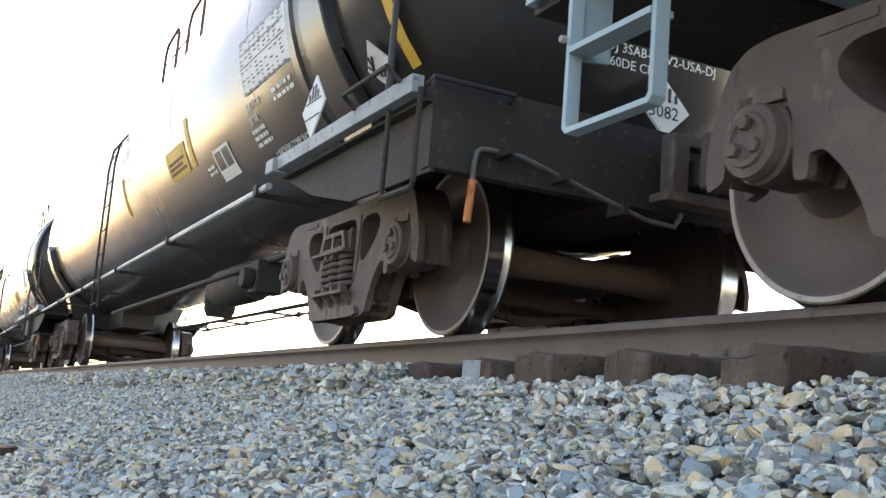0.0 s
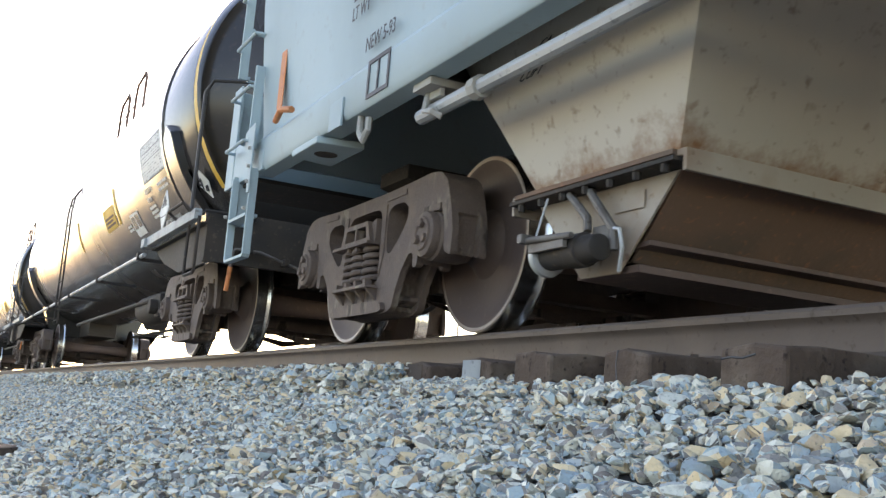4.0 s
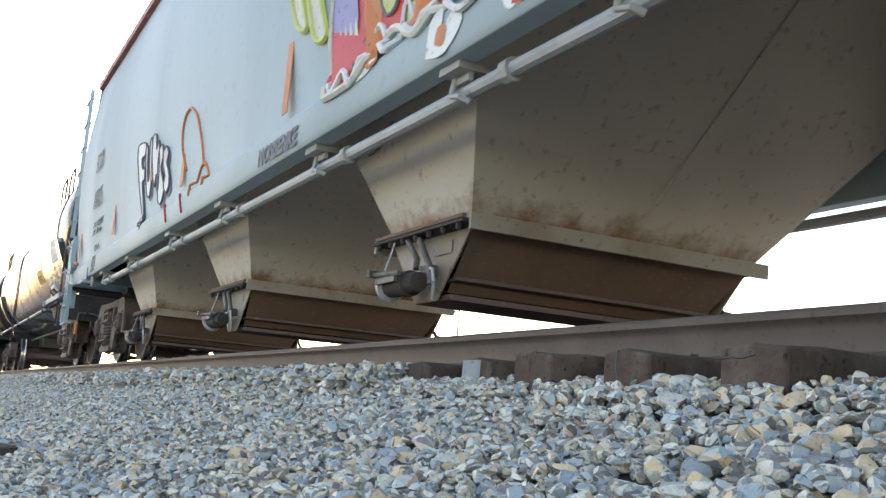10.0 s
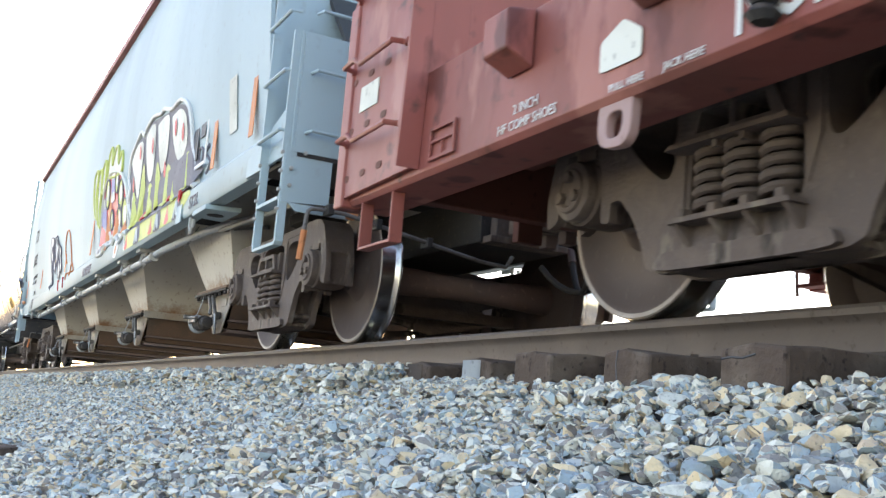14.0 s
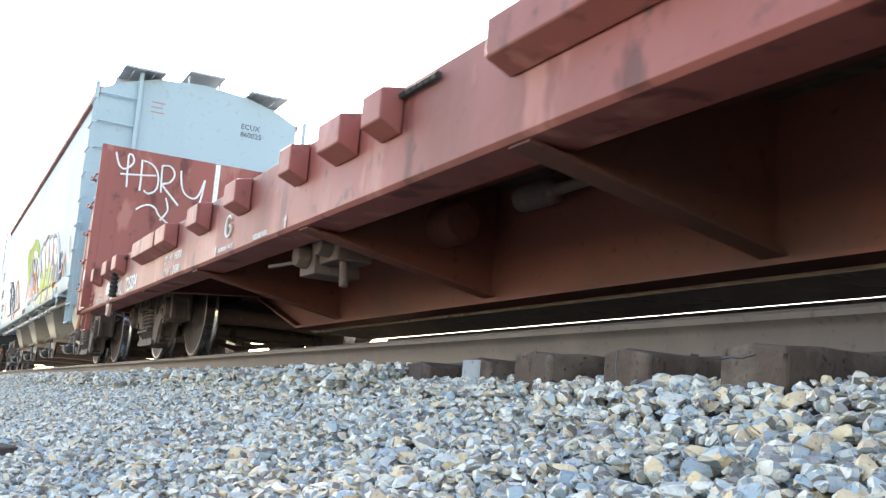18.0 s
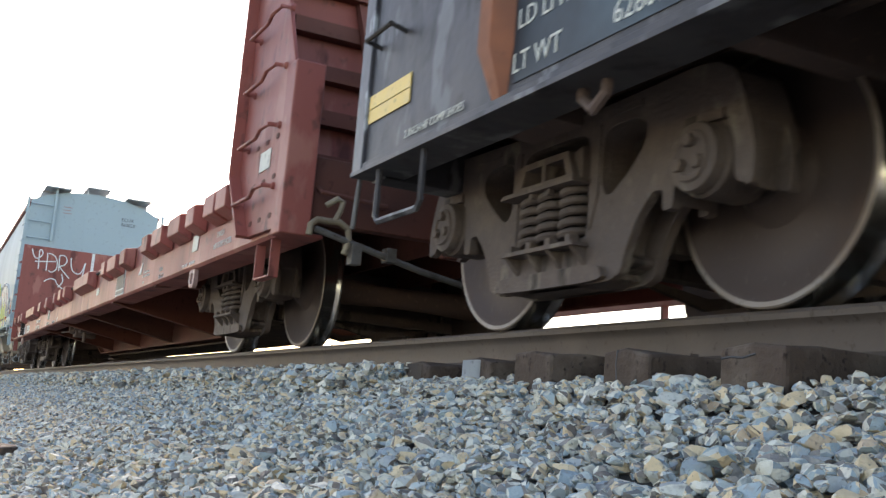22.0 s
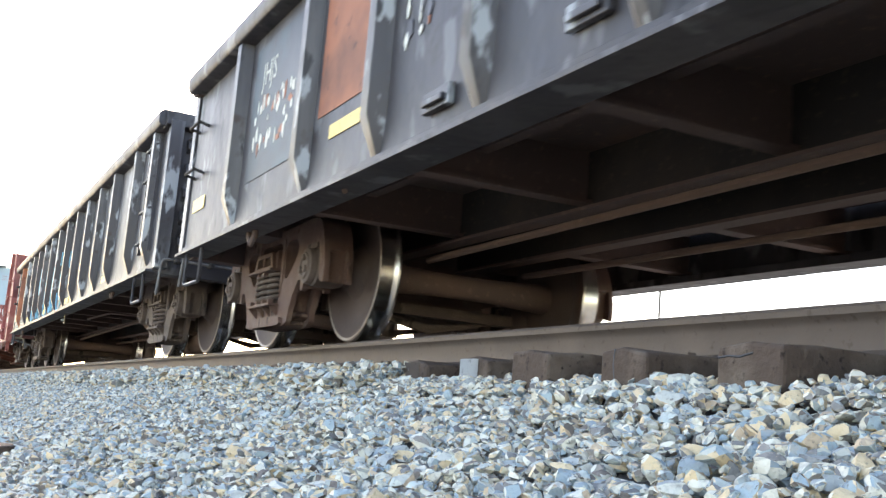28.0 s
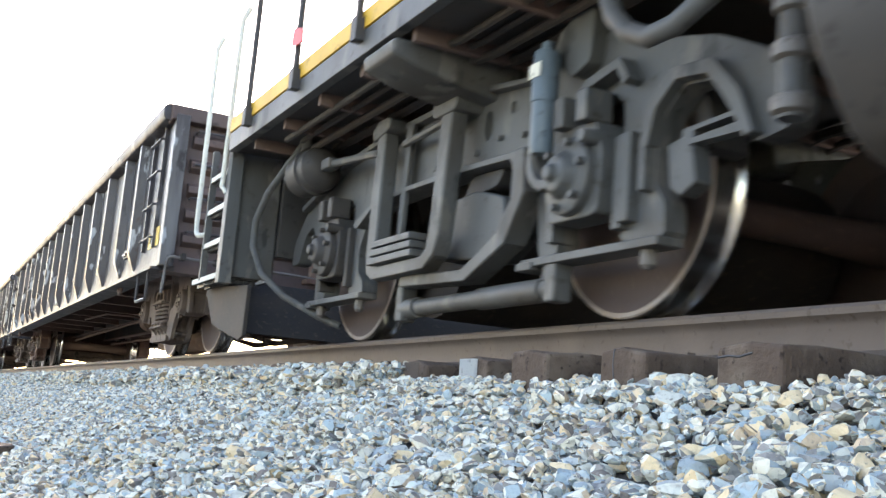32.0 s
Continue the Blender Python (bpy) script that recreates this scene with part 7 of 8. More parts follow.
            for k in range(4):
                z = 0.98 + k * 0.3
                grab(car, [(xe, yy * 1.35, z), (xe + s * 0.09, yy * 1.35, z), (xe + s * 0.09, yy * 0.9, z), (xe, yy * 0.9, z)], GONDOLA)
        part("end_sill", Geo().box(min(xe, xe - s * 0.16), max(xe, xe - s * 0.16), -1.5, 1.5, 0.62, 0.92), em, car, bevel=0.008)
        coupler(car, xe + s * 0.05, s, CASTRED)
        cut_lever(car, xe + s * 0.14, xe + s * 0.22, -1.5, 0.74, 0.32)
    # floor, sills and bearers
    part("floor", Geo().box(x0 + 0.03, x1 - 0.03, -1.50, 1.50, 0.98, 1.01), UNDER, car, "dark steel floor plate")
    for s in (-1, 1):
        # the web is coloured blacker than its flange
        part("centre_sill", Geo().box(x0 + 0.1, x1 - 0.1, s * 0.31 - 0.008, s * 0.31 + 0.008, 0.672, 0.98).box(x0 + 0.1, x1 - 0.1, s * 0.33 - 0.06, s * 0.33 + 0.06, 0.655, 0.672, 1), [DARK, UNDER], car, "centre sill with a black web and a rusty flange")
    n = 11
    for k in range(n):
        xx = x0 + 0.9 + k * (x1 - x0 - 1.8) / (n - 1)
        if min(abs(xx - t0), abs(xx - t1)) < 0.7:
            continue
        for s in (-1, 1):
            part("cross_bearer", Geo().box(xx - 0.008, xx + 0.008, min(s * 0.32, s * 1.52), max(s * 0.32, s * 1.52), 0.72, 0.98).box(xx - 0.055, xx + 0.055, min(s * 0.32, s * 1.52), max(s * 0.32, s * 1.52), 0.70, 0.72, 1), [UNDER, UNDER], car, "rusty cross bearer")
    for yy in (-0.95, 0.95):
        part("stringer", Geo().box(x0 + 0.2, x1 - 0.2, yy - 0.035, yy + 0.035, 0.86, 0.98), UNDER, car)
    for tx in (t0, t1):
        part("body_bolster", Geo().prism([(-1.52, 0.98), (-1.52, 0.74), (-0.45, 0.70), (0.45, 0.70), (1.52, 0.74), (1.52, 0.98)], tx - 0.18, tx + 0.18, axis="x"), UNDER, car)
    bx = 45.2 if front else 61.8
    part("brake_cylinder", Geo().lathe([(0.0, bx + 0.12), (0.08, bx + 0.13), (0.15, bx + 0.16), (0.16, bx + 0.20), (0.16, bx + 0.55), (0.175, bx + 0.56), (0.175, bx + 0.60), (0.12, bx + 0.64), (0.06, bx + 0.70), (0.0, bx + 0.70)], (0, -0.34, 0.63), axis="x", n=24), UNDER, car, "rusty brake cylinder")
    part("air_reservoir", Geo().lathe([(0.0, bx - 0.25), (0.11, bx - 0.22), (0.15, bx - 0.12), (0.15, bx + 0.30), (0.16, bx + 0.31), (0.16, bx + 0.36), (0.15, bx + 0.37), (0.15, bx + 0.80), (0.11, bx + 0.90), (0.0, bx + 0.93)], (0, 0.30, 0.35), axis="x", n=24), UNDER, car, "rusty two-chamber air reservoir")
    for dx in (0.02, 0.62):
        part("reservoir_strap", Geo().box(bx + dx, bx + dx + 0.05, 0.14, 0.46, 0.44, 0.68), UNDER, car)
    valve = part("brake_valve", Geo().prism(loop([(bx + 0.30, 0.22), (bx + 0.62, 0.20), (bx + 0.70, 0.36), (bx + 0.64, 0.56), (bx + 0.32, 0.58), (bx + 0.24, 0.40)], 3, 0.25), -0.20, 0.06), UNDER, car, "rusty brake valve", bevel=0.03)
    part("valve_cover", Geo().lathe([(0.0, -0.31), (0.07, -0.30), (0.10, -0.25), (0.10, -0.19)], (bx + 0.46, 0, 0.42), n=16), UNDER, valve)
    part("drain_pipe", Geo().tube([(bx + 0.05, 0.2, 0.26), (bx + 0.06, 0.2, 0.12)], 0.022, 8), UNDER, car)
    # floating levers and the long brake rods
    for lx, ly in ((bx + 1.25, -0.34), (bx + 2.15, -0.30)):
        part("brake_lever", Geo().prism(loop([(lx - 0.03, -0.52), (lx + 0.04, -0.52), (lx + 0.16, 0.20), (lx + 0.08, 0.20)], 2, 0.2), 0.60, 0.625, axis="z"), UNDER, car, "rusty flat brake lever", bevel=0.004)
        part("lever_guide", Geo().strip([(lx - 0.12, 0.52), (lx + 0.16, 0.52), (lx + 0.16, 0.68), (lx - 0.12, 0.68)], [(lx - 0.10, 0.545), (lx + 0.14, 0.545), (lx + 0.14, 0.66), (lx - 0.10, 0.66)], ly - 0.02, ly + 0.02), UNDER, car)
    part("push_rod", Geo().tube([(bx + 0.68, -0.34, 0.63), (bx + 1.25, -0.36, 0.62)], 0.026, 8), UNDER, car)
    part("brake_rod", Geo().tube([(bx + 1.28, -0.48, 0.61), (bx + 2.2, -0.46, 0.60), (t1 - 1.0, -0.30, 0.52)], 0.018, 7), UNDER, car)
    part("brake_rod", Geo().tube([(bx + 1.35, 0.12, 0.61), (bx + 2.2, 0.10, 0.60)], 0.018, 7), UNDER, car)
    part("valve_pipe", Geo().tube([(bx + 0.5, -0.05, 0.58), (bx + 0.55, -0.62, 0.64), (bx + 0.2, -0.95, 0.66), (bx - 1.6, -1.0, 0.66)], 0.016, 7), UNDER, car)
    rods = Geo()
    rods.tube([(t0 + 1.2, -0.42, 0.56), (bx + 0.14, -0.46, 0.62)], 0.022, 7).tube([(t0 + 1.2, 0.3, 0.55), (t1 - 1.2, 0.3, 0.5)], 0.022, 7)
    rods.tube([(t0 + 2.4, -1.42, 0.74), (t0 + 2.4, -1.5, 0.66), (t0 + 2.5, -1.52, 0.62)], 0.016, 6)
    rods.tube([(t0 + 1.5, -1.25, 0.8), (x1 - 4, -1.2, 0.76), (x1 - 3.2, -0.9, 0.7), (t1 - 1, -0.9, 0.72)], 0.02, 7)
    part("brake_rigging", rods, UNDER, car, "rusty brake rods and pipes")
    grab(car, [(t0 + 0.78, -1.5, 0.68), (t0 + 0.78, -1.5, 0.60), (t0 + 0.84, -1.5, 0.55), (t0 + 0.91, -1.5, 0.59), (t0 + 0.91, -1.5, 0.64)], UNDER, 0.02, "tow_hook")
    hk = t1 - (0.83 if front else 0.46)
    grab(car, [(hk, -1.5, 0.68), (hk, -1.5, 0.66), (hk + 0.02, -1.5, 0.60), (hk + 0.08, -1.5, 0.575), (hk + 0.14, -1.5, 0.60), (hk + 0.15, -1.5, 0.65)], UNDER, 0.02, "tow_hook")
    truck(car, t0, CASTRED if not front else CAST, "red" if not front else "brown")
    truck(car, t1)
    CARS.append(car)
    return car


def sticker(car, u, w, wide, tall, mat=None, y=-1.545, label="yellow reflective strip"):
    return part("reflective_strip", Geo().box(u, u + wide, y - 0.004, y, w, w + tall), mat or STICKER, car, label)


def make_gondolas():
    ribs = [37.62, 38.92, 39.95, 40.93] + [41.93 + k for k in range(8)] + [50.2, 51.1]
    g1 = gondola(36.35, 51.42, 37.32, 49.75, ribs, "dark grey mill gondola with blue spray lines", True)
    cock = part("bleed_valve", Geo().box(44.545, 44.60, -1.462, -1.45, 0.49, 0.63).tube([(44.57, -1.45, 0.62), (44.57, -1.43, 0.66)], 0.012, 7), TAN, g1, "pale bleed valve plate below the sill", bevel=0.002)
    part("valve_knob", Geo().lathe([(0.0, -1.50), (0.016, -1.495), (0.022, -1.475), (0.016, -1.455), (0.0, -1.45)], (44.495, 0, 0.55), n=10).tube([(44.495, -1.465, 0.55), (44.56, -1.458, 0.55)], 0.008, 6), GALV, cock)
    y = -1.545
    part("black_panel", Geo().box(37.72, 38.84, y - 0.002, y, 0.74, 1.9), GONBLACK, g1, "black painted lettering panel")
    lettering("reporting_mark", "JHJS", 0.22, 37.98, y - 0.004, 1.62, WHITE, g1, "white reporting mark", wide=0.75)
    lettering("car_number", "51088", 0.27, 37.80, y - 0.004, 1.27, WHITE, g1, "white car number", wide=0.95, bold=0.008)
    for words, u, w in (("LD LMT", 37.73, 0.935), ("200200", 38.25, 0.91), ("LT WT", 37.71, 0.775), ("62800", 38.31, 0.77)):
        lettering("load_stencil", words, 0.105, u, y - 0.004, w, PALEPAINT, g1, "pale weight stencil")
    lettering("shoe_stencil", "2 INCH HF COMP SHOES", 0.05, 36.80, y - 0.004, 0.735, PALEPAINT, g1, "small worn shoe stencil")
    sticker(g1, 39.22, 0.765, 0.44, 0.075)
    sticker(g1, 36.36, 0.895, 0.46, 0.065)
    sticker(g1, 36.36, 0.965, 0.46, 0.065)
    sticker(g1, 45.07, 0.735, 0.46, 0.075)
    sticker(g1, 48.4, 0.77, 0.36, 0.075)
    sticker(g1, 42.12, 0.735, 0.44, 0.075)
    sticker(g1, 50.75, 0.86, 0.2, 0.1)
    part("routing_plate", Geo().box(48.5, 48.72, y - 0.02, y, 0.90, 0.97), GALV, g1, "small pale routing plate", bevel=0.004)
    at = lambda u, w: (u, -1.549, w)
    blue = [[(40.1, 1.3), (40.08, 0.95), (40.13, 0.76), (40.2, 0.72), (40.45, 0.74), (40.62, 0.80), (40.69, 0.9)], [(40.25, 1.35), (40.28, 1.1), (40.36, 0.98), (40.5, 0.98), (40.66, 1.05), (40.7, 1.3)], [(40.35, 1.15), (40.4, 1.05), (40.5, 1.1), (40.46, 1.2), (40.35, 1.15)],
            [(40.86, 1.1), (40.95, 0.9), (41.05, 0.73), (41.1, 0.73), (41.2, 0.82), (41.28, 1.2), (41.4, 1.62)], [(41.1, 1.62), (41.0, 1.3), (41.05, 1.15)], [(41.42, 0.72), (41.44, 0.82), (41.6, 0.84), (41.72, 0.8), (41.74, 0.7), (41.5, 0.68), (41.42, 0.72)],
            [(42.15, 0.75), (42.12, 1.1), (42.18, 1.5), (42.3, 1.58), (42.36, 1.5), (42.52, 1.56), (42.56, 1.3)], [(42.15, 0.75), (42.4, 0.70), (42.6, 0.72), (42.58, 0.9)], [(42.58, 1.16), (42.75, 1.0), (42.95, 0.85), (43.1, 0.72), (43.2, 0.8), (43.1, 1.05), (43.2, 1.5), (43.25, 1.58), (43.35, 1.3), (43.5, 1.1), (43.56, 1.1), (43.6, 1.4), (43.64, 1.56)],
            [(43.4, 1.3), (43.38, 1.0), (43.4, 0.74), (43.5, 0.76), (43.58, 0.84)], [(44.05, 1.6), (43.98, 1.3), (44.0, 0.95), (44.1, 0.75), (44.25, 0.70), (44.45, 0.74), (44.6, 0.86)], [(44.6, 1.2), (44.48, 1.22), (44.38, 1.29), (44.28, 1.29), (44.2, 1.2), (44.22, 1.0), (44.26, 0.9), (44.36, 0.86), (44.38, 1.0), (44.5, 1.03), (44.62, 1.02)],
            [(44.28, 1.22), (44.22, 1.14), (44.24, 1.08), (44.38, 1.1), (44.4, 1.16), (44.28, 1.22)]]
    for stroke in blue:
        sketch("spray_line", [stroke], 0.0125, BLUEPAINT, g1, at, "sky blue spray-painted stroke")
    for stroke in ([(45.12, 1.50), (45.05, 1.38), (45.10, 1.28), (45.2, 1.26)], [(45.08, 1.40), (45.2, 1.42)], [(45.27, 1.55), (45.26, 1.22)], [(45.18, 1.36), (45.36, 1.4), (45.34, 1.2)], [(45.42, 1.24), (45.44, 1.46), (45.5, 1.3), (45.56, 1.48), (45.57, 1.25)], [(45.66, 1.5), (45.62, 1.36), (45.72, 1.38), (45.64, 1.24)], [(45.3, 1.12), (45.31, 1.0)]):
        sketch("spray_line", [stroke], 0.007, BLUEPAINT, g1, at, "thin blue spray-painted stroke")
    ribs = [53.98, 55.4, 56.42, 57.4] + [58.4 + k for k in range(8)] + [66.5, 67.3]
    g2 = gondola(52.6, 68.45, 53.50, 66.72, ribs, "worn grey mill gondola with rust and faded lettering", False)
    sticker(g2, 55.76, 0.925, 0.42, 0.075)
    sticker(g2, 52.75, 0.96, 0.36, 0.1)
    sticker(g2, 58.83, 0.925, 0.40, 0.085)
    sticker(g2, 64.77, 0.90, 0.46, 0.085)
    sticker(g2, 61.72, 0.925, 0.40, 0.085)
    sticker(g2, 68.14, 0.86, 0.20, 0.17)
    sticker(g2, 67.89, 0.86, 0.17, 0.045)
    sticker(g2, 67.89, 0.91, 0.06, 0.085)
    part("orange_patch", Geo().box(55.55, 56.3, y - 0.002, y, 1.08, 1.9), RUSTPOST, g2, "rust-orange painted patch")
    part("black_panel", Geo().box(54.2, 55.2, y - 0.002, y, 0.95, 1.85), GONBLACK, g2, "dark patch with worn lettering")
    lettering("reporting_mark", "JHJS", 0.22, 54.38, y - 0.004, 1.56, PALEPAINT, g2, "worn pale reporting mark", wide=0.8)
    for stroke in ([(61.0, 1.35), (61.0, 0.80)], [(60.86, 0.92), (61.0, 0.79), (61.16, 0.94)]):
        sketch("spray_line", [stroke], 0.022, PALEPAINT, g2, lambda u, w: (u, -1.545, w), "faded pale spray-painted arrow")
    rr = random.Random(5)
    for k in range(34):
        u, w = 54.3 + rr.uniform(0, 0.75), 1.12 + rr.uniform(0, 0.34)
        part("paint_chip", Geo().prism(blob(u, w, rr.uniform(0.012, 0.04), rr.uniform(0.02, 0.06), k, 8, 0.4), y - 0.004, y - 0.002), (PALEPAINT, PALEPAINT, RUSTPOST)[k % 3], g2, "chip of worn pale lettering")
    for k in range(22):
        u, w = 56.65 + rr.uniform(0, 0.5), 1.12 + rr.uniform(0, 0.4)
        part("paint_chip", Geo().prism(blob(u, w, rr.uniform(0.01, 0.035), rr.uniform(0.02, 0.05), 50 + k, 8, 0.4), y - 0.003, y), (PALEPAINT, GONRIB, RUSTPOST)[k % 3], g2, "chip of worn pale lettering")
    for u, w in ((56.95, 0.77), (58.0, 0.80), (62.9, 0.95), (66.75, 0.88)):
        part("routing_plate", Geo().box(u, u + 0.24, y - 0.03, y, w, w + 0.09).box(u + 0.03, u + 0.21, y - 0.05, y - 0.03, w + 0.02, w + 0.05), GONRIB, g2, "small bolted side fitting", bevel=0.006)


# ---- locomotive ----
def locomotive():
    x0, x1 = 69.95, 88.0
    c = 79.0
    car = thing("locomotive", c, "grimy grey and yellow diesel locomotive, four axles", "locomotive")
    a1, a2 = 71.42, 74.16
    mid = (a1 + a2) / 2
    for s in (-1, 1):
        def out(a, b):
            """A pair of distances from the track's middle, smaller first, on this side."""
            return (min(s * a, s * b), max(s * a, s * b))

        part("side_sill", Geo().box(x0 + 0.55, x1, *out(1.49, 1.55), 1.27, 1.40), LOCO, car, "grey walkway edge sill", bevel=0.006)
        part("yellow_stripe", Geo().box(x0 + 0.55, x1, *out(1.50, 1.556), 1.404, 1.50), YELLOW, car, "yellow walkway edge stripe", bevel=0.004)
        top = part("top_handrail", Geo().tube([(x0 + 1.05, s * 1.57, 2.45), (x0 + 11.0, s * 1.57, 2.45)], 0.017, 7), LOCODARK, car, "dark walkway handrail")
        for k in range(10):
            xx = x0 + 1.05 + k * 0.96
            part("stanchion", Geo().tube([(xx, s * 1.575, 1.36), (xx, s * 1.57, 2.45)], 0.019, 7).box(xx - 0.035, xx + 0.035, *out(1.55, 1.60), 1.34, 1.46), LOCODARK, top)
        # corner steps: stiles, treads with pale edges and gratings
        sx0, sx1 = x0 - 0.05, x0 + 0.42
        well = part("stepwell", Geo().box(sx1, sx1 + 0.10, *out(1.42, 1.51), 0.36, 1.40).box(sx1 + 0.02, sx1 + 0.035, *out(1.12, 1.45), 0.42, 1.40), LOCO, car, "grey stepwell stile", bevel=0.006)
        part("stile", Geo().box(sx0 - 0.03, sx0, *out(1.46, 1.51), 0.42, 1.40), LOCO, well, bevel=0.004)
        for k, z in enumerate((0.41, 0.66, 0.91, 1.16)):
            ex = 0.24 if k == 0 else 0.0
            tread = part("tread", Geo().box(sx0 - ex, sx1, *out(1.20, 1.49), z, z + 0.012), LOCODARK, well, "dark steel step tread")
            part("tread_edge", Geo().box(sx0 - ex, sx1, *out(1.49, 1.505), z - 0.008, z + 0.03), PALEPAINT, tread, "pale worn tread edge", bevel=0.003)
            for i in range(5):
                part("grating_bar", Geo().box(sx0 - ex + 0.02, sx1 - 0.02, *out(1.22 + i * 0.055, 1.245 + i * 0.055), z - 0.03, z), LOCODARK, tread)
            for i in range(9):
                xx = sx0 + 0.02 + i * 0.05
                part("grating_bar", Geo().box(xx, xx + 0.012, *out(1.21, 1.48), z - 0.032, z - 0.002), LOCODARK, tread)
        part("riser_panel", Geo().box(sx0, sx1, *out(1.10, 1.125), 0.42, 1.40), LOCODARK, car)
        part("step_handrail", Geo().tube([(x0 - 0.22, s * 1.5, 2.35), (x0 - 0.25, s * 1.53, 2.25), (x0 - 0.25, s * 1.53, 0.88), (x0 - 0.23, s * 1.53, 0.80), (x0 - 0.16, s * 1.53, 0.765), (x0 - 0.06, s * 1.50, 0.76)], 0.0185, 10), PALEPAINT, car, "worn cream step handrail")
        part("step_handrail", Geo().tube([(x0 + 0.52, s * 1.5, 2.35), (x0 + 0.50, s * 1.54, 2.25), (x0 + 0.47, s * 1.54, 1.55), (x0 + 0.40, s * 1.53, 1.05), (x0 + 0.44, s * 1.50, 1.0)], 0.0185, 10), PALEPAINT, car, "worn cream step handrail")
        # the plough's side plate
        part("plough_side", Geo().prism([(x0 - 0.34, 0.41), (x0 - 0.36, 0.36), (x0 - 0.09, 0.11), (x0 + 0.66, -0.03), (x0 + 0.76, 0.0), (x0 + 0.77, 0.34)], *out(1.34, 1.37)), DARK, car, "dark brown scuffed plough side plate", bevel=0.006)
        for xx in (x0 + 0.05, x0 + 0.25):
            part("bolt", Geo().lathe([(0.0, 0.06), (0.014, 0.06), (0.018, 0.08), (0.012, 0.085), (0.012, 0.16)], (xx, s * 1.34, 0), axis="z", n=6), GRIME, car)
        # cast truck frame: a wide-flanged beam over two pedestals
        edge = [(70.47, 0.54), (70.50, 0.70), (70.72, 0.90), (70.95, 0.98), (71.5, 1.08), (72.1, 1.13), (73.17, 1.13), (73.41, 1.08), (73.69, 1.06), (74.35, 1.14), (74.52, 1.0), (74.68, 0.97), (74.87, 0.92), (75.11, 0.80), (75.22, 0.66), (75.21, 0.52),
                (75.06, 0.50), (74.97, 0.63), (74.86, 0.76), (74.71, 0.78), (74.61, 0.70), (74.57, 0.60), (74.56, 0.45), (74.62, 0.38), (74.63, 0.25), (74.36, 0.25), (74.36, 0.80), (74.28, 0.86), (74.02, 0.86), (73.95, 0.80), (73.95, 0.25), (73.80, 0.25), (73.76, 0.54), (73.60, 0.72), (73.15, 0.74),
                (72.52, 0.75), (72.04, 0.74), (71.84, 0.66), (71.74, 0.52), (71.76, 0.38), (71.84, 0.32), (71.85, 0.25), (71.62, 0.25), (71.62, 0.80), (71.54, 0.86), (71.30, 0.86), (71.22, 0.80), (71.22, 0.25), (71.02, 0.25), (71.02, 0.55), (70.86, 0.78), (70.72, 0.72), (70.62, 0.54)]
        holes = [arc(73.27, 0.95, 0.045, 0, 330, 11, 0.075), arc(73.50, 0.99, 0.022, 0, 330, 9, 0.03)]
        g = Geo()
        plate_with_holes(g, loop(edge, 2, 0.16), holes, *out(0.90, 1.0))
        fr = part("truck_frame", g, LOCO, car, "grimy grey cast outside truck frame", bevel=0.012)
        rim = Geo()
        rim.strip([(71.75, 0.66), (72.04, 0.76), (72.52, 0.775), (73.15, 0.765), (73.62, 0.745), (73.80, 0.60)], [(71.82, 0.63), (72.05, 0.73), (72.52, 0.745), (73.15, 0.735), (73.59, 0.715), (73.76, 0.58)], *out(0.95, 1.06), closed=False)
        part("lower_flange", rim, LOCO, fr, bevel=0.006)
        rim = Geo().strip([(70.72, 0.92), (71.5, 1.10), (72.1, 1.15), (73.17, 1.15), (73.69, 1.07)], [(70.74, 0.885), (71.5, 1.065), (72.1, 1.115), (73.17, 1.115), (73.69, 1.045)], *out(0.93, 1.05), closed=False)
        part("upper_flange", rim, LOCO, fr, bevel=0.006)
        rim = Geo().strip([(74.52, 0.58), (74.55, 0.74), (74.69, 0.84), (74.9, 0.82), (75.03, 0.68), (75.10, 0.52)], [(74.57, 0.58), (74.61, 0.71), (74.71, 0.79), (74.87, 0.77), (74.97, 0.65), (75.06, 0.51)], *out(0.93, 1.05), closed=False)
        part("arch_flange", rim, LOCO, fr, bevel=0.006)
        for k in range(5):
            xx = 72.75 + k * 0.22
            part("bolt", Geo().lathe([(0.0, s * 1.022), (0.014, s * 1.022), (0.017, s * 0.99)], (xx, 0, 0.83 + 0.03 * (k % 2)), n=6), LOCO, fr)
        for ax, mat in ((a1, LOCODARK), (a2, LOCO)):
            # journal box: flanged body, round bolted cover, lugs and wear plates
            jb = Geo().prism(loop([(ax - 0.19, 0.36), (ax + 0.16, 0.36), (ax + 0.18, 0.60), (ax + 0.12, 0.74), (ax - 0.12, 0.74), (ax - 0.20, 0.60)], 2, 0.15), *out(0.94, 1.08))
            jb.lathe([(0.0, s * 1.21), (0.03, s * 1.21), (0.035, s * 1.18), (0.07, s * 1.175), (0.085, s * 1.15), (0.095, s * 1.13), (0.155, s * 1.12), (0.16, s * 1.06)], (ax - 0.01, 0, 0.53), n=22)
            box = part("journal_box", jb, mat, fr, "bolted journal box", bevel=0.01)
            for k in range(6):
                q = radians(60 * k + 15)
                part("bolt", Geo().lathe([(0.0, s * 1.155), (0.016, s * 1.155), (0.018, s * 1.11)], (ax - 0.01 + 0.13 * math.cos(q), 0, 0.53 + 0.13 * math.sin(q)), n=6), mat, box)
            for dx in (-0.11, 0.05):
                part("lug", Geo().box(ax + dx, ax + dx + 0.075, *out(1.0, 1.13), 0.73, 0.86), mat, box, bevel=0.01)
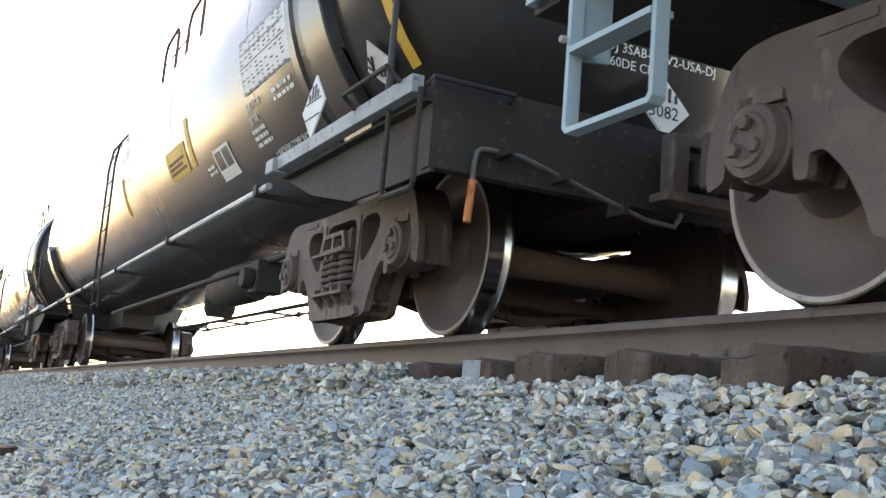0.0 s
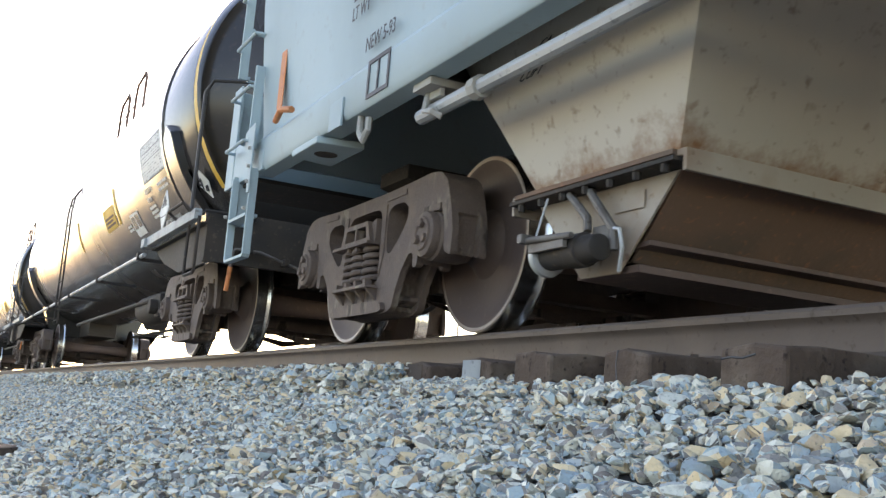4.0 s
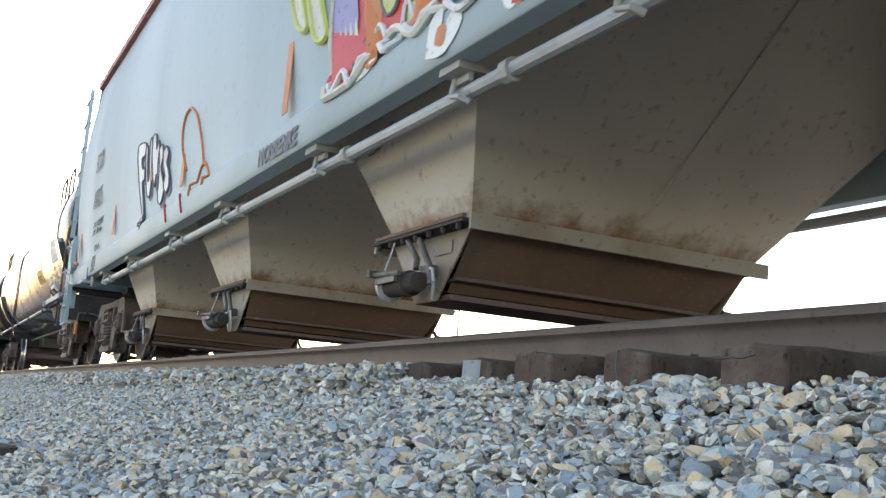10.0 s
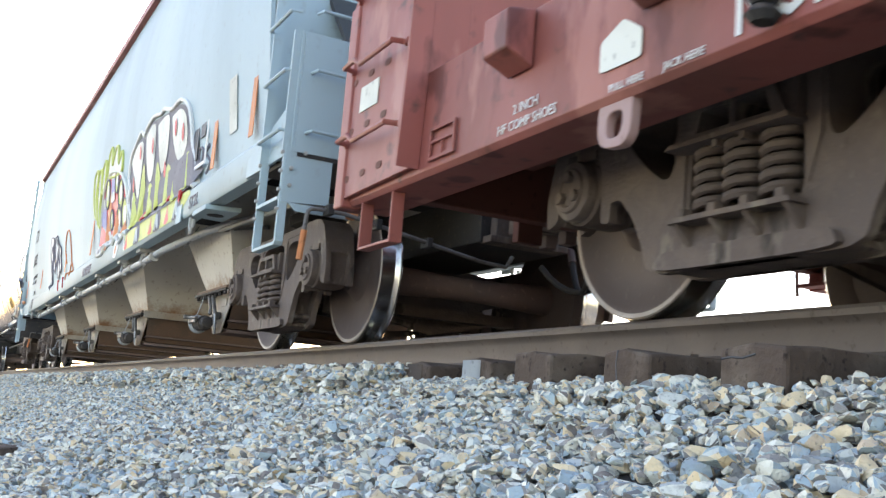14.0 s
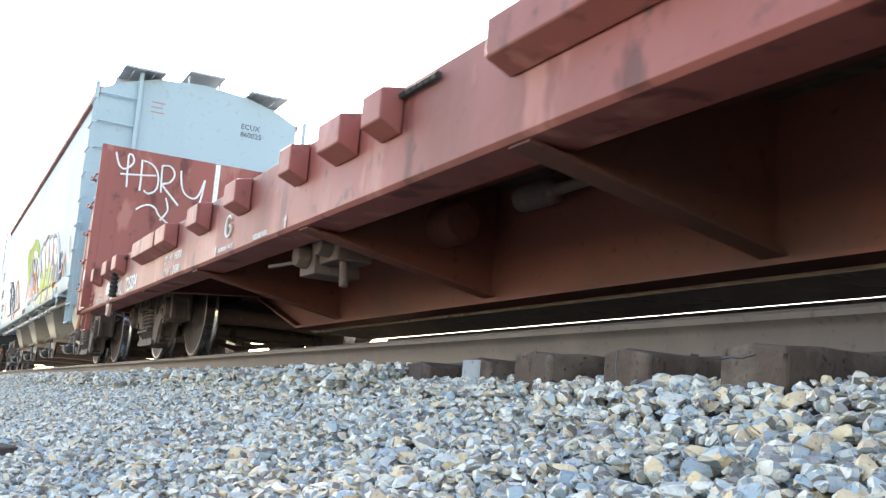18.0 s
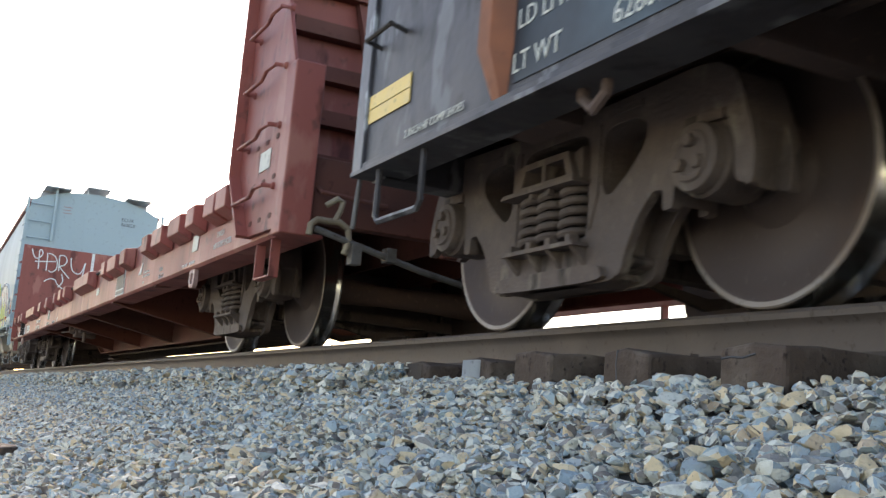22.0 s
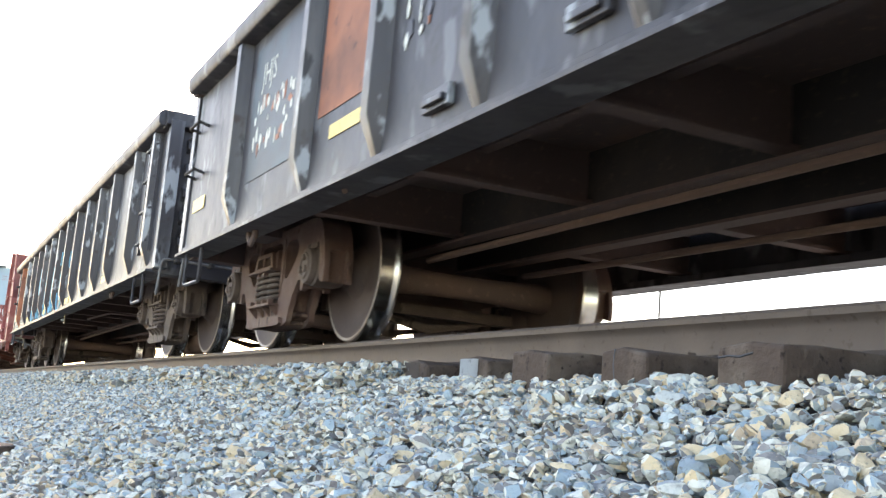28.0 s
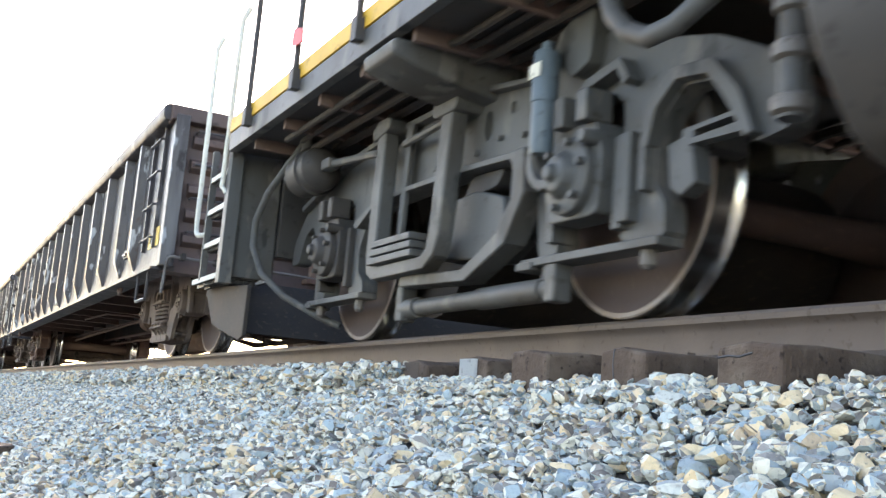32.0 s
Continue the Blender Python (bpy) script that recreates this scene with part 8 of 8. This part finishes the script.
            for dx in (-0.25, 0.20):
                part("wear_plate", Geo().box(ax + dx, ax + dx + 0.05, *out(0.93, 1.04), 0.30, 0.66), mat, box, bevel=0.006)
            part("oil_cap", Geo().lathe([(0.0, s * 1.15), (0.025, s * 1.15), (0.03, s * 1.12), (0.03, s * 1.05)], (ax + 0.13, 0, 0.66), n=12), mat, box)
            bar = part("pedestal_tie_bar", Geo().box(ax - 0.44, ax + 0.48, *out(0.92, 1.04), 0.215, 0.25).box(ax - 0.46, ax - 0.34, *out(0.90, 1.05), 0.20, 0.235), LOCO, fr, "grey pedestal tie bar", bevel=0.006)
            for dx in (-0.30, 0.36):
                part("bolt", Geo().lathe([(0.0, 0.145), (0.018, 0.145), (0.03, 0.16), (0.03, 0.215)], (ax + dx, s * 0.98, 0), axis="z", n=8), GRIME, bar)
        # swing hanger: one U-shaped stirrup with the leaf spring on its foot
        st = Geo()
        outer = [(72.22, 1.12), (72.20, 0.40), (72.22, 0.31), (72.30, 0.27), (72.95, 0.27), (73.06, 0.33), (73.10, 0.42), (73.16, 1.06)]
        inner = [(72.34, 1.12), (72.33, 0.42), (72.34, 0.36), (72.37, 0.34), (72.90, 0.34), (72.96, 0.37), (72.985, 0.45), (73.03, 1.06)]
        st.strip(outer, inner, *out(1.05, 1.14), closed=False)
        hg = part("swing_hanger", st, LOCO, fr, "grey U-shaped swing hanger", bevel=0.014)
        part("hanger_head", Geo().prism(loop([(72.18, 1.06), (72.40, 1.10), (72.40, 1.17), (72.24, 1.18), (72.16, 1.13)], 2, 0.25), *out(0.95, 1.15)), LOCO, hg, bevel=0.012)
        part("hanger_head", Geo().prism(loop([(72.95, 1.02), (73.20, 1.02), (73.22, 1.12), (73.05, 1.15), (72.94, 1.10)], 2, 0.25), *out(0.95, 1.15)), LOCO, hg, bevel=0.012)
        for k in range(3):
            part("spring_leaf", Geo().box(72.30 + 0.02 * k, 72.86 - 0.015 * k, *out(1.06, 1.17), 0.345 + 0.045 * k, 0.382 + 0.045 * k), LOCO, hg, "flat spring leaf", bevel=0.006)
        bo = Geo().prism(loop([(72.70, 0.36), (73.30, 0.30), (73.50, 0.42), (73.46, 0.58), (73.20, 0.65), (72.72, 0.62)], 2, 0.12), *out(0.80, 1.0))
        part("bolster_end", bo, LOCO, fr, "cast bolster end", bevel=0.015)
        part("bolster_end_lug", Geo().prism(loop([(73.05, 0.62), (73.38, 0.64), (73.44, 0.72), (73.12, 0.73)], 2, 0.2), *out(0.82, 0.99)), LOCODARK, fr, bevel=0.01)
        part("spring_plank", Geo().strip([(72.55, 0.28), (73.24, 0.25), (73.55, 0.38), (73.68, 0.55), (73.64, 0.74)], [(72.55, 0.22), (73.28, 0.19), (73.64, 0.33), (73.78, 0.54), (73.76, 0.74)], *out(0.96, 1.08), closed=False), LOCO, fr, "curved spring plank strap", bevel=0.012)
        part("safety_post", Geo().box(73.50, 73.60, *out(0.92, 0.99), 0.40, 0.74), LOCO, fr, bevel=0.012)
        # brake cylinder, its rod and lever
        cyl = Geo().lathe([(0.0, 71.02), (0.08, 71.02), (0.10, 71.04), (0.14, 71.05), (0.145, 71.24), (0.16, 71.245), (0.16, 71.29), (0.145, 71.295), (0.14, 71.38), (0.10, 71.43), (0.04, 71.45), (0.0, 71.45)], (0, s * 1.16, 1.06), axis="x", n=28)
        cy = part("brake_cylinder", cyl, LOCODARK, fr, "grey ribbed brake cylinder")
        part("push_rod", Geo().tube([(71.44, s * 1.16, 1.06), (71.60, s * 1.16, 1.05), (72.22, s * 1.12, 1.00)], 0.024, 8), LOCO, cy)
        part("clevis", Geo().box(71.46, 71.60, *out(1.12, 1.20), 1.02, 1.09), LOCO, cy, bevel=0.012)
        part("brake_lever", Geo().prism([(72.44, 1.12), (72.52, 1.12), (72.47, 0.50), (72.42, 0.50)], *out(1.03, 1.06)), LOCO, fr, "flat brake lever", bevel=0.006)
        part("brake_link", Geo().tube([(72.5, s * 1.09, 1.0), (72.98, s * 1.09, 1.02)], 0.02, 8), LOCO, fr)
        # slim shock absorber with its brackets
        sh = part("shock_absorber", Geo().lathe([(0.0, 0.64), (0.045, 0.645), (0.05, 0.66), (0.05, 0.86), (0.056, 0.865), (0.056, 1.06), (0.05, 1.08), (0.025, 1.09), (0.025, 1.12)], (73.98, s * 1.13, 0), axis="z", n=20), SHOCK, fr, "slim blue-grey shock absorber")
        part("shock_label", Geo().box(73.94, 74.02, *out(1.181, 1.187), 0.96, 1.02), PALEPAINT, sh)
        part("shock_bracket", Geo().prism(loop([(73.92, 1.06), (73.96, 1.18), (74.10, 1.25), (74.22, 1.22), (74.20, 1.0), (74.08, 0.96)], 2, 0.15), *out(0.96, 1.07)), LOCO, fr, "welded shock bracket", bevel=0.01)
        part("shock_bracket", Geo().strip(arc(74.07, 0.62, 0.14, 160, 320, 8), arc(74.07, 0.62, 0.10, 160, 320, 8), *out(1.08, 1.17), closed=False), LOCO, fr, bevel=0.006)
        part("frame_rib", Geo().strip([(74.10, 0.80), (74.16, 0.92), (74.40, 0.96), (74.47, 0.86)], [(74.15, 0.80), (74.19, 0.88), (74.38, 0.915), (74.43, 0.84)], *out(0.97, 1.07), closed=False), LOCO, fr, bevel=0.006)
        part("pedestal_liner", Geo().box(74.40, 74.47, *out(0.97, 1.05), 0.32, 0.66), LOCO, fr, bevel=0.008)
        part("pedestal_liner", Geo().box(74.52, 74.56, *out(0.97, 1.05), 0.42, 0.62), LOCO, fr, bevel=0.008)
        # pull rod low between the wheels
        rod = part("pull_rod", Geo().tube([(72.45, s * 0.98, 0.12), (72.62, s * 0.98, 0.12)], 0.055, 12).tube([(72.62, s * 0.98, 0.12), (73.92, s * 0.98, 0.12)], 0.043, 12), LOCO, fr, "brown-grey pull rod with a long sleeve")
        part("sleeve", Geo().tube([(73.28, s * 0.98, 0.12), (73.84, s * 0.98, 0.12)], 0.052, 12), LOCO, rod)
        part("rod_hanger", Geo().box(72.42, 72.50, *out(0.94, 1.03), 0.05, 0.24), LOCO, rod, bevel=0.012)
        part("rod_hanger", Geo().box(73.90, 73.98, *out(0.94, 1.03), 0.06, 0.26), LOCO, rod, bevel=0.012)
        # brake rigging at the inner wheel
        br = part("brake_hanger", Geo().prism([(74.72, 0.60), (74.62, 0.58), (74.64, 0.42), (74.70, 0.38), (74.78, 0.42), (74.76, 0.54)], *out(0.92, 1.0)), LOCO, fr, "cast brake hanger", bevel=0.01)
        part("slack_arm", Geo().strip([(74.70, 0.62), (75.12, 0.64), (75.14, 0.55), (74.70, 0.56)], [(74.76, 0.605), (75.0, 0.615), (75.0, 0.59), (74.76, 0.58)], *out(0.95, 1.0)), LOCO, br, bevel=0.004)
        part("brake_shoe", Geo().strip(arc(a2, 0.508, 0.60, 5, 42, 6), arc(a2, 0.508, 0.525, 5, 42, 6), *out(0.74, 0.90), closed=False), LOCODARK, br, bevel=0.01)
        # sanding hose and can
        part("sand_hose", Geo().tube([(71.18, s * 1.2, 1.30), (70.98, s * 1.25, 1.15), (70.72, s * 1.3, 0.98), (70.60, s * 1.33, 0.80), (70.60, s * 1.33, 0.62), (70.70, s * 1.28, 0.43), (70.86, s * 1.16, 0.28), (71.05, s * 0.98, 0.16), (71.15, s * 0.85, 0.10)], 0.024, 10), LOCO, car, "grey sanding hose")
        part("sand_can", Geo().lathe([(0.0, 1.16), (0.045, 1.16), (0.05, 1.27)], (71.2, s * 1.2, 0), axis="z", n=14), LOCO, car)
        part("hanging_cable", Geo().tube([(74.45, s * 1.27, 1.3), (74.62, s * 1.29, 1.08), (74.68, s * 1.3, 0.97), (74.76, s * 1.3, 0.89), (74.88, s * 1.3, 0.83), (75.02, s * 1.3, 0.83), (75.18, s * 1.28, 0.90), (75.36, s * 1.22, 1.1), (75.45, s * 1.18, 1.3)], 0.036, 12), LOCO, car, "thick grey hanging cable")
        for yy, zz, r in ((1.2, 1.20, 0.024), (1.28, 1.23, 0.017), (1.05, 1.22, 0.03), (1.38, 1.22, 0.02)):
            part("underframe_pipe", Geo().tube([(71.3, s * yy, zz), (73.1, s * yy, zz + 0.01), (73.5, s * (yy - 0.1), zz + 0.03), (75.5, s * (yy - 0.1), zz + 0.03)], r, 8), DARK, car, "grimy underframe pipe")
        part("equipment_box", Geo().prism(loop([(s * 1.56, 1.25), (s * 1.55, 1.17), (s * 1.40, 1.12), (s * 0.75, 1.02), (s * 0.72, 1.25)], 2, 0.15), 72.98, 73.34, axis="x"), LOCO, car, "grey box under the walkway", bevel=0.02)
        valve = part("tank_vent_pipe", Geo().tube([(75.40, s * 1.18, 1.25), (75.40, s * 1.18, 0.46)], 0.045, 12), LOCO, car, "grimy grey fuel tank vent pipe")
        for z in (0.50, 0.66, 0.80):
            part("coupling_collar", Geo().lathe([(0.046, z - 0.03), (0.062, z - 0.02), (0.062, z + 0.02), (0.046, z + 0.03)], (75.40, s * 1.18, 0), axis="z", n=14), GRIME, valve)
    part("deck", Geo().box(x0 + 0.5, x1, -1.49, 1.49, 1.29, 1.40), LOCODARK, car)
    for k in range(9):
        part("deck_bearer", Geo().box(70.9 + k * 0.62, 70.94 + k * 0.62, -1.48, 1.48, 1.22, 1.29), UNDER, car)
    part("hood", Geo().box(x0 + 2.6, 84.0, -0.9, 0.9, 1.40, 4.0), YELLOW, car, "yellow long hood", bevel=0.06)
    part("hood_end", Geo().box(x0 + 2.45, x0 + 2.6, -0.86, 0.86, 1.40, 3.9), LOCO, car, "grey hood end", bevel=0.05)
    part("cab", Geo().box(84.0, 86.4, -1.5, 1.5, 1.40, 4.4), YELLOW, car, "yellow cab", bevel=0.06)
    part("end_plate", Geo().box(x0 + 0.40, x0 + 0.48, -1.10, 1.10, 0.60, 1.40), LOCODARK, car)
    part("plough", Geo().prism([(x0 - 0.1, 0.44), (x0 + 0.26, 0.05), (x0 + 0.31, 0.05), (x0 - 0.04, 0.46)], -1.28, 1.28), DARK, car, "dark steel end plough", bevel=0.006)
    coupler(car, x0 + 0.3, -1)
    ft = Geo().prism(loop([(-1.42, 1.25), (-1.46, 0.62), (-1.2, 0.22), (1.2, 0.22), (1.46, 0.62), (1.42, 1.25)], 4, 0.3), 75.68, 80.6, axis="x")
    part("fuel_tank", ft, LOCODARK, car, "dark grey fuel tank", bevel=0.02)
    part("bolster", Geo().box(mid - 0.35, mid + 0.35, -0.8, 0.8, 0.45, 1.22), DARK, car)
    for ax in (a1 + 0.55, a2 - 0.55):
        part("traction_motor", Geo().lathe([(0.0, -0.6), (0.36, -0.58), (0.36, 0.58), (0.0, 0.6)], (ax, 0, 0.5), n=20), DARK, car)
    part("red_tag", Geo().prism(loop([(71.92, 1.60), (72.12, 1.57), (72.10, 1.66), (71.94, 1.71)], 2, 0.2), -1.605, -1.597), REDPAINT, car, "small red tag on the railing")
    for ax in (a1, a2, 82.0, 84.74):
        wheelset(car, ax, 0.508)
    for s in (-1, 1):
        part("front_truck_frame", Geo().prism(loop([(81.3, 0.6), (81.5, 1.05), (85.2, 1.05), (85.4, 0.6), (84.9, 0.3), (84.4, 0.62), (82.3, 0.62), (81.8, 0.3)], 2, 0.2), min(s * 0.9, s * 1.0), max(s * 0.9, s * 1.0)), LOCO, car, bevel=0.01)
    CARS.append(car)
    return car


tank_car(-13.03)
tank_car(-32.1)
tank_car(-51.2)
hopper_car()
AHEAD[0] = 0.4
flat_car()
make_gondolas()
locomotive()


# ---- things beside and beyond the track ----
def fence_post(x):
    g = Geo().tube([(0, 0, -0.1), (0, 0, 3.1)], 0.017, 8)
    g.lathe([(0.021, 3.09), (0.021, 3.12), (0.0, 3.135)], axis="z", n=8)
    ob = new("fence_post", g.mesh("fence_post", [WOODPOLE]))
    ob.matrix_basis = pose(x, 6.0, -1.02)
    return tagged(ob, "thin bare upright post beyond the track", "post", "posts beyond the track")


timber_block()
for far in (-11.78, -18.1, -25.1, -30.8, -37.2):
    fence_post(far)


# ---- motion ----
def motions():
    """The train runs by, gathering speed; its wheels roll."""
    times = [k * 0.5 for k in range(65)]
    for car in CARS:
        x = car.location.x
        walk(car, [(t, pose(x - gone(t), 0, 0)) for t in times])
    fine = [k / 60 for k in range(32 * 60 + 1)]
    for ax, x, r in WHEELSETS:
        step, last, rows = radians(70) * r, -9.0, []
        for t in fine:
            d = gone(t)
            if d - last >= step or t == fine[-1]:
                rows.append((t, pose(x, 0, r, 0, -math.degrees(d / r), 0)))
                last = d
        walk(ax, rows)


motions()
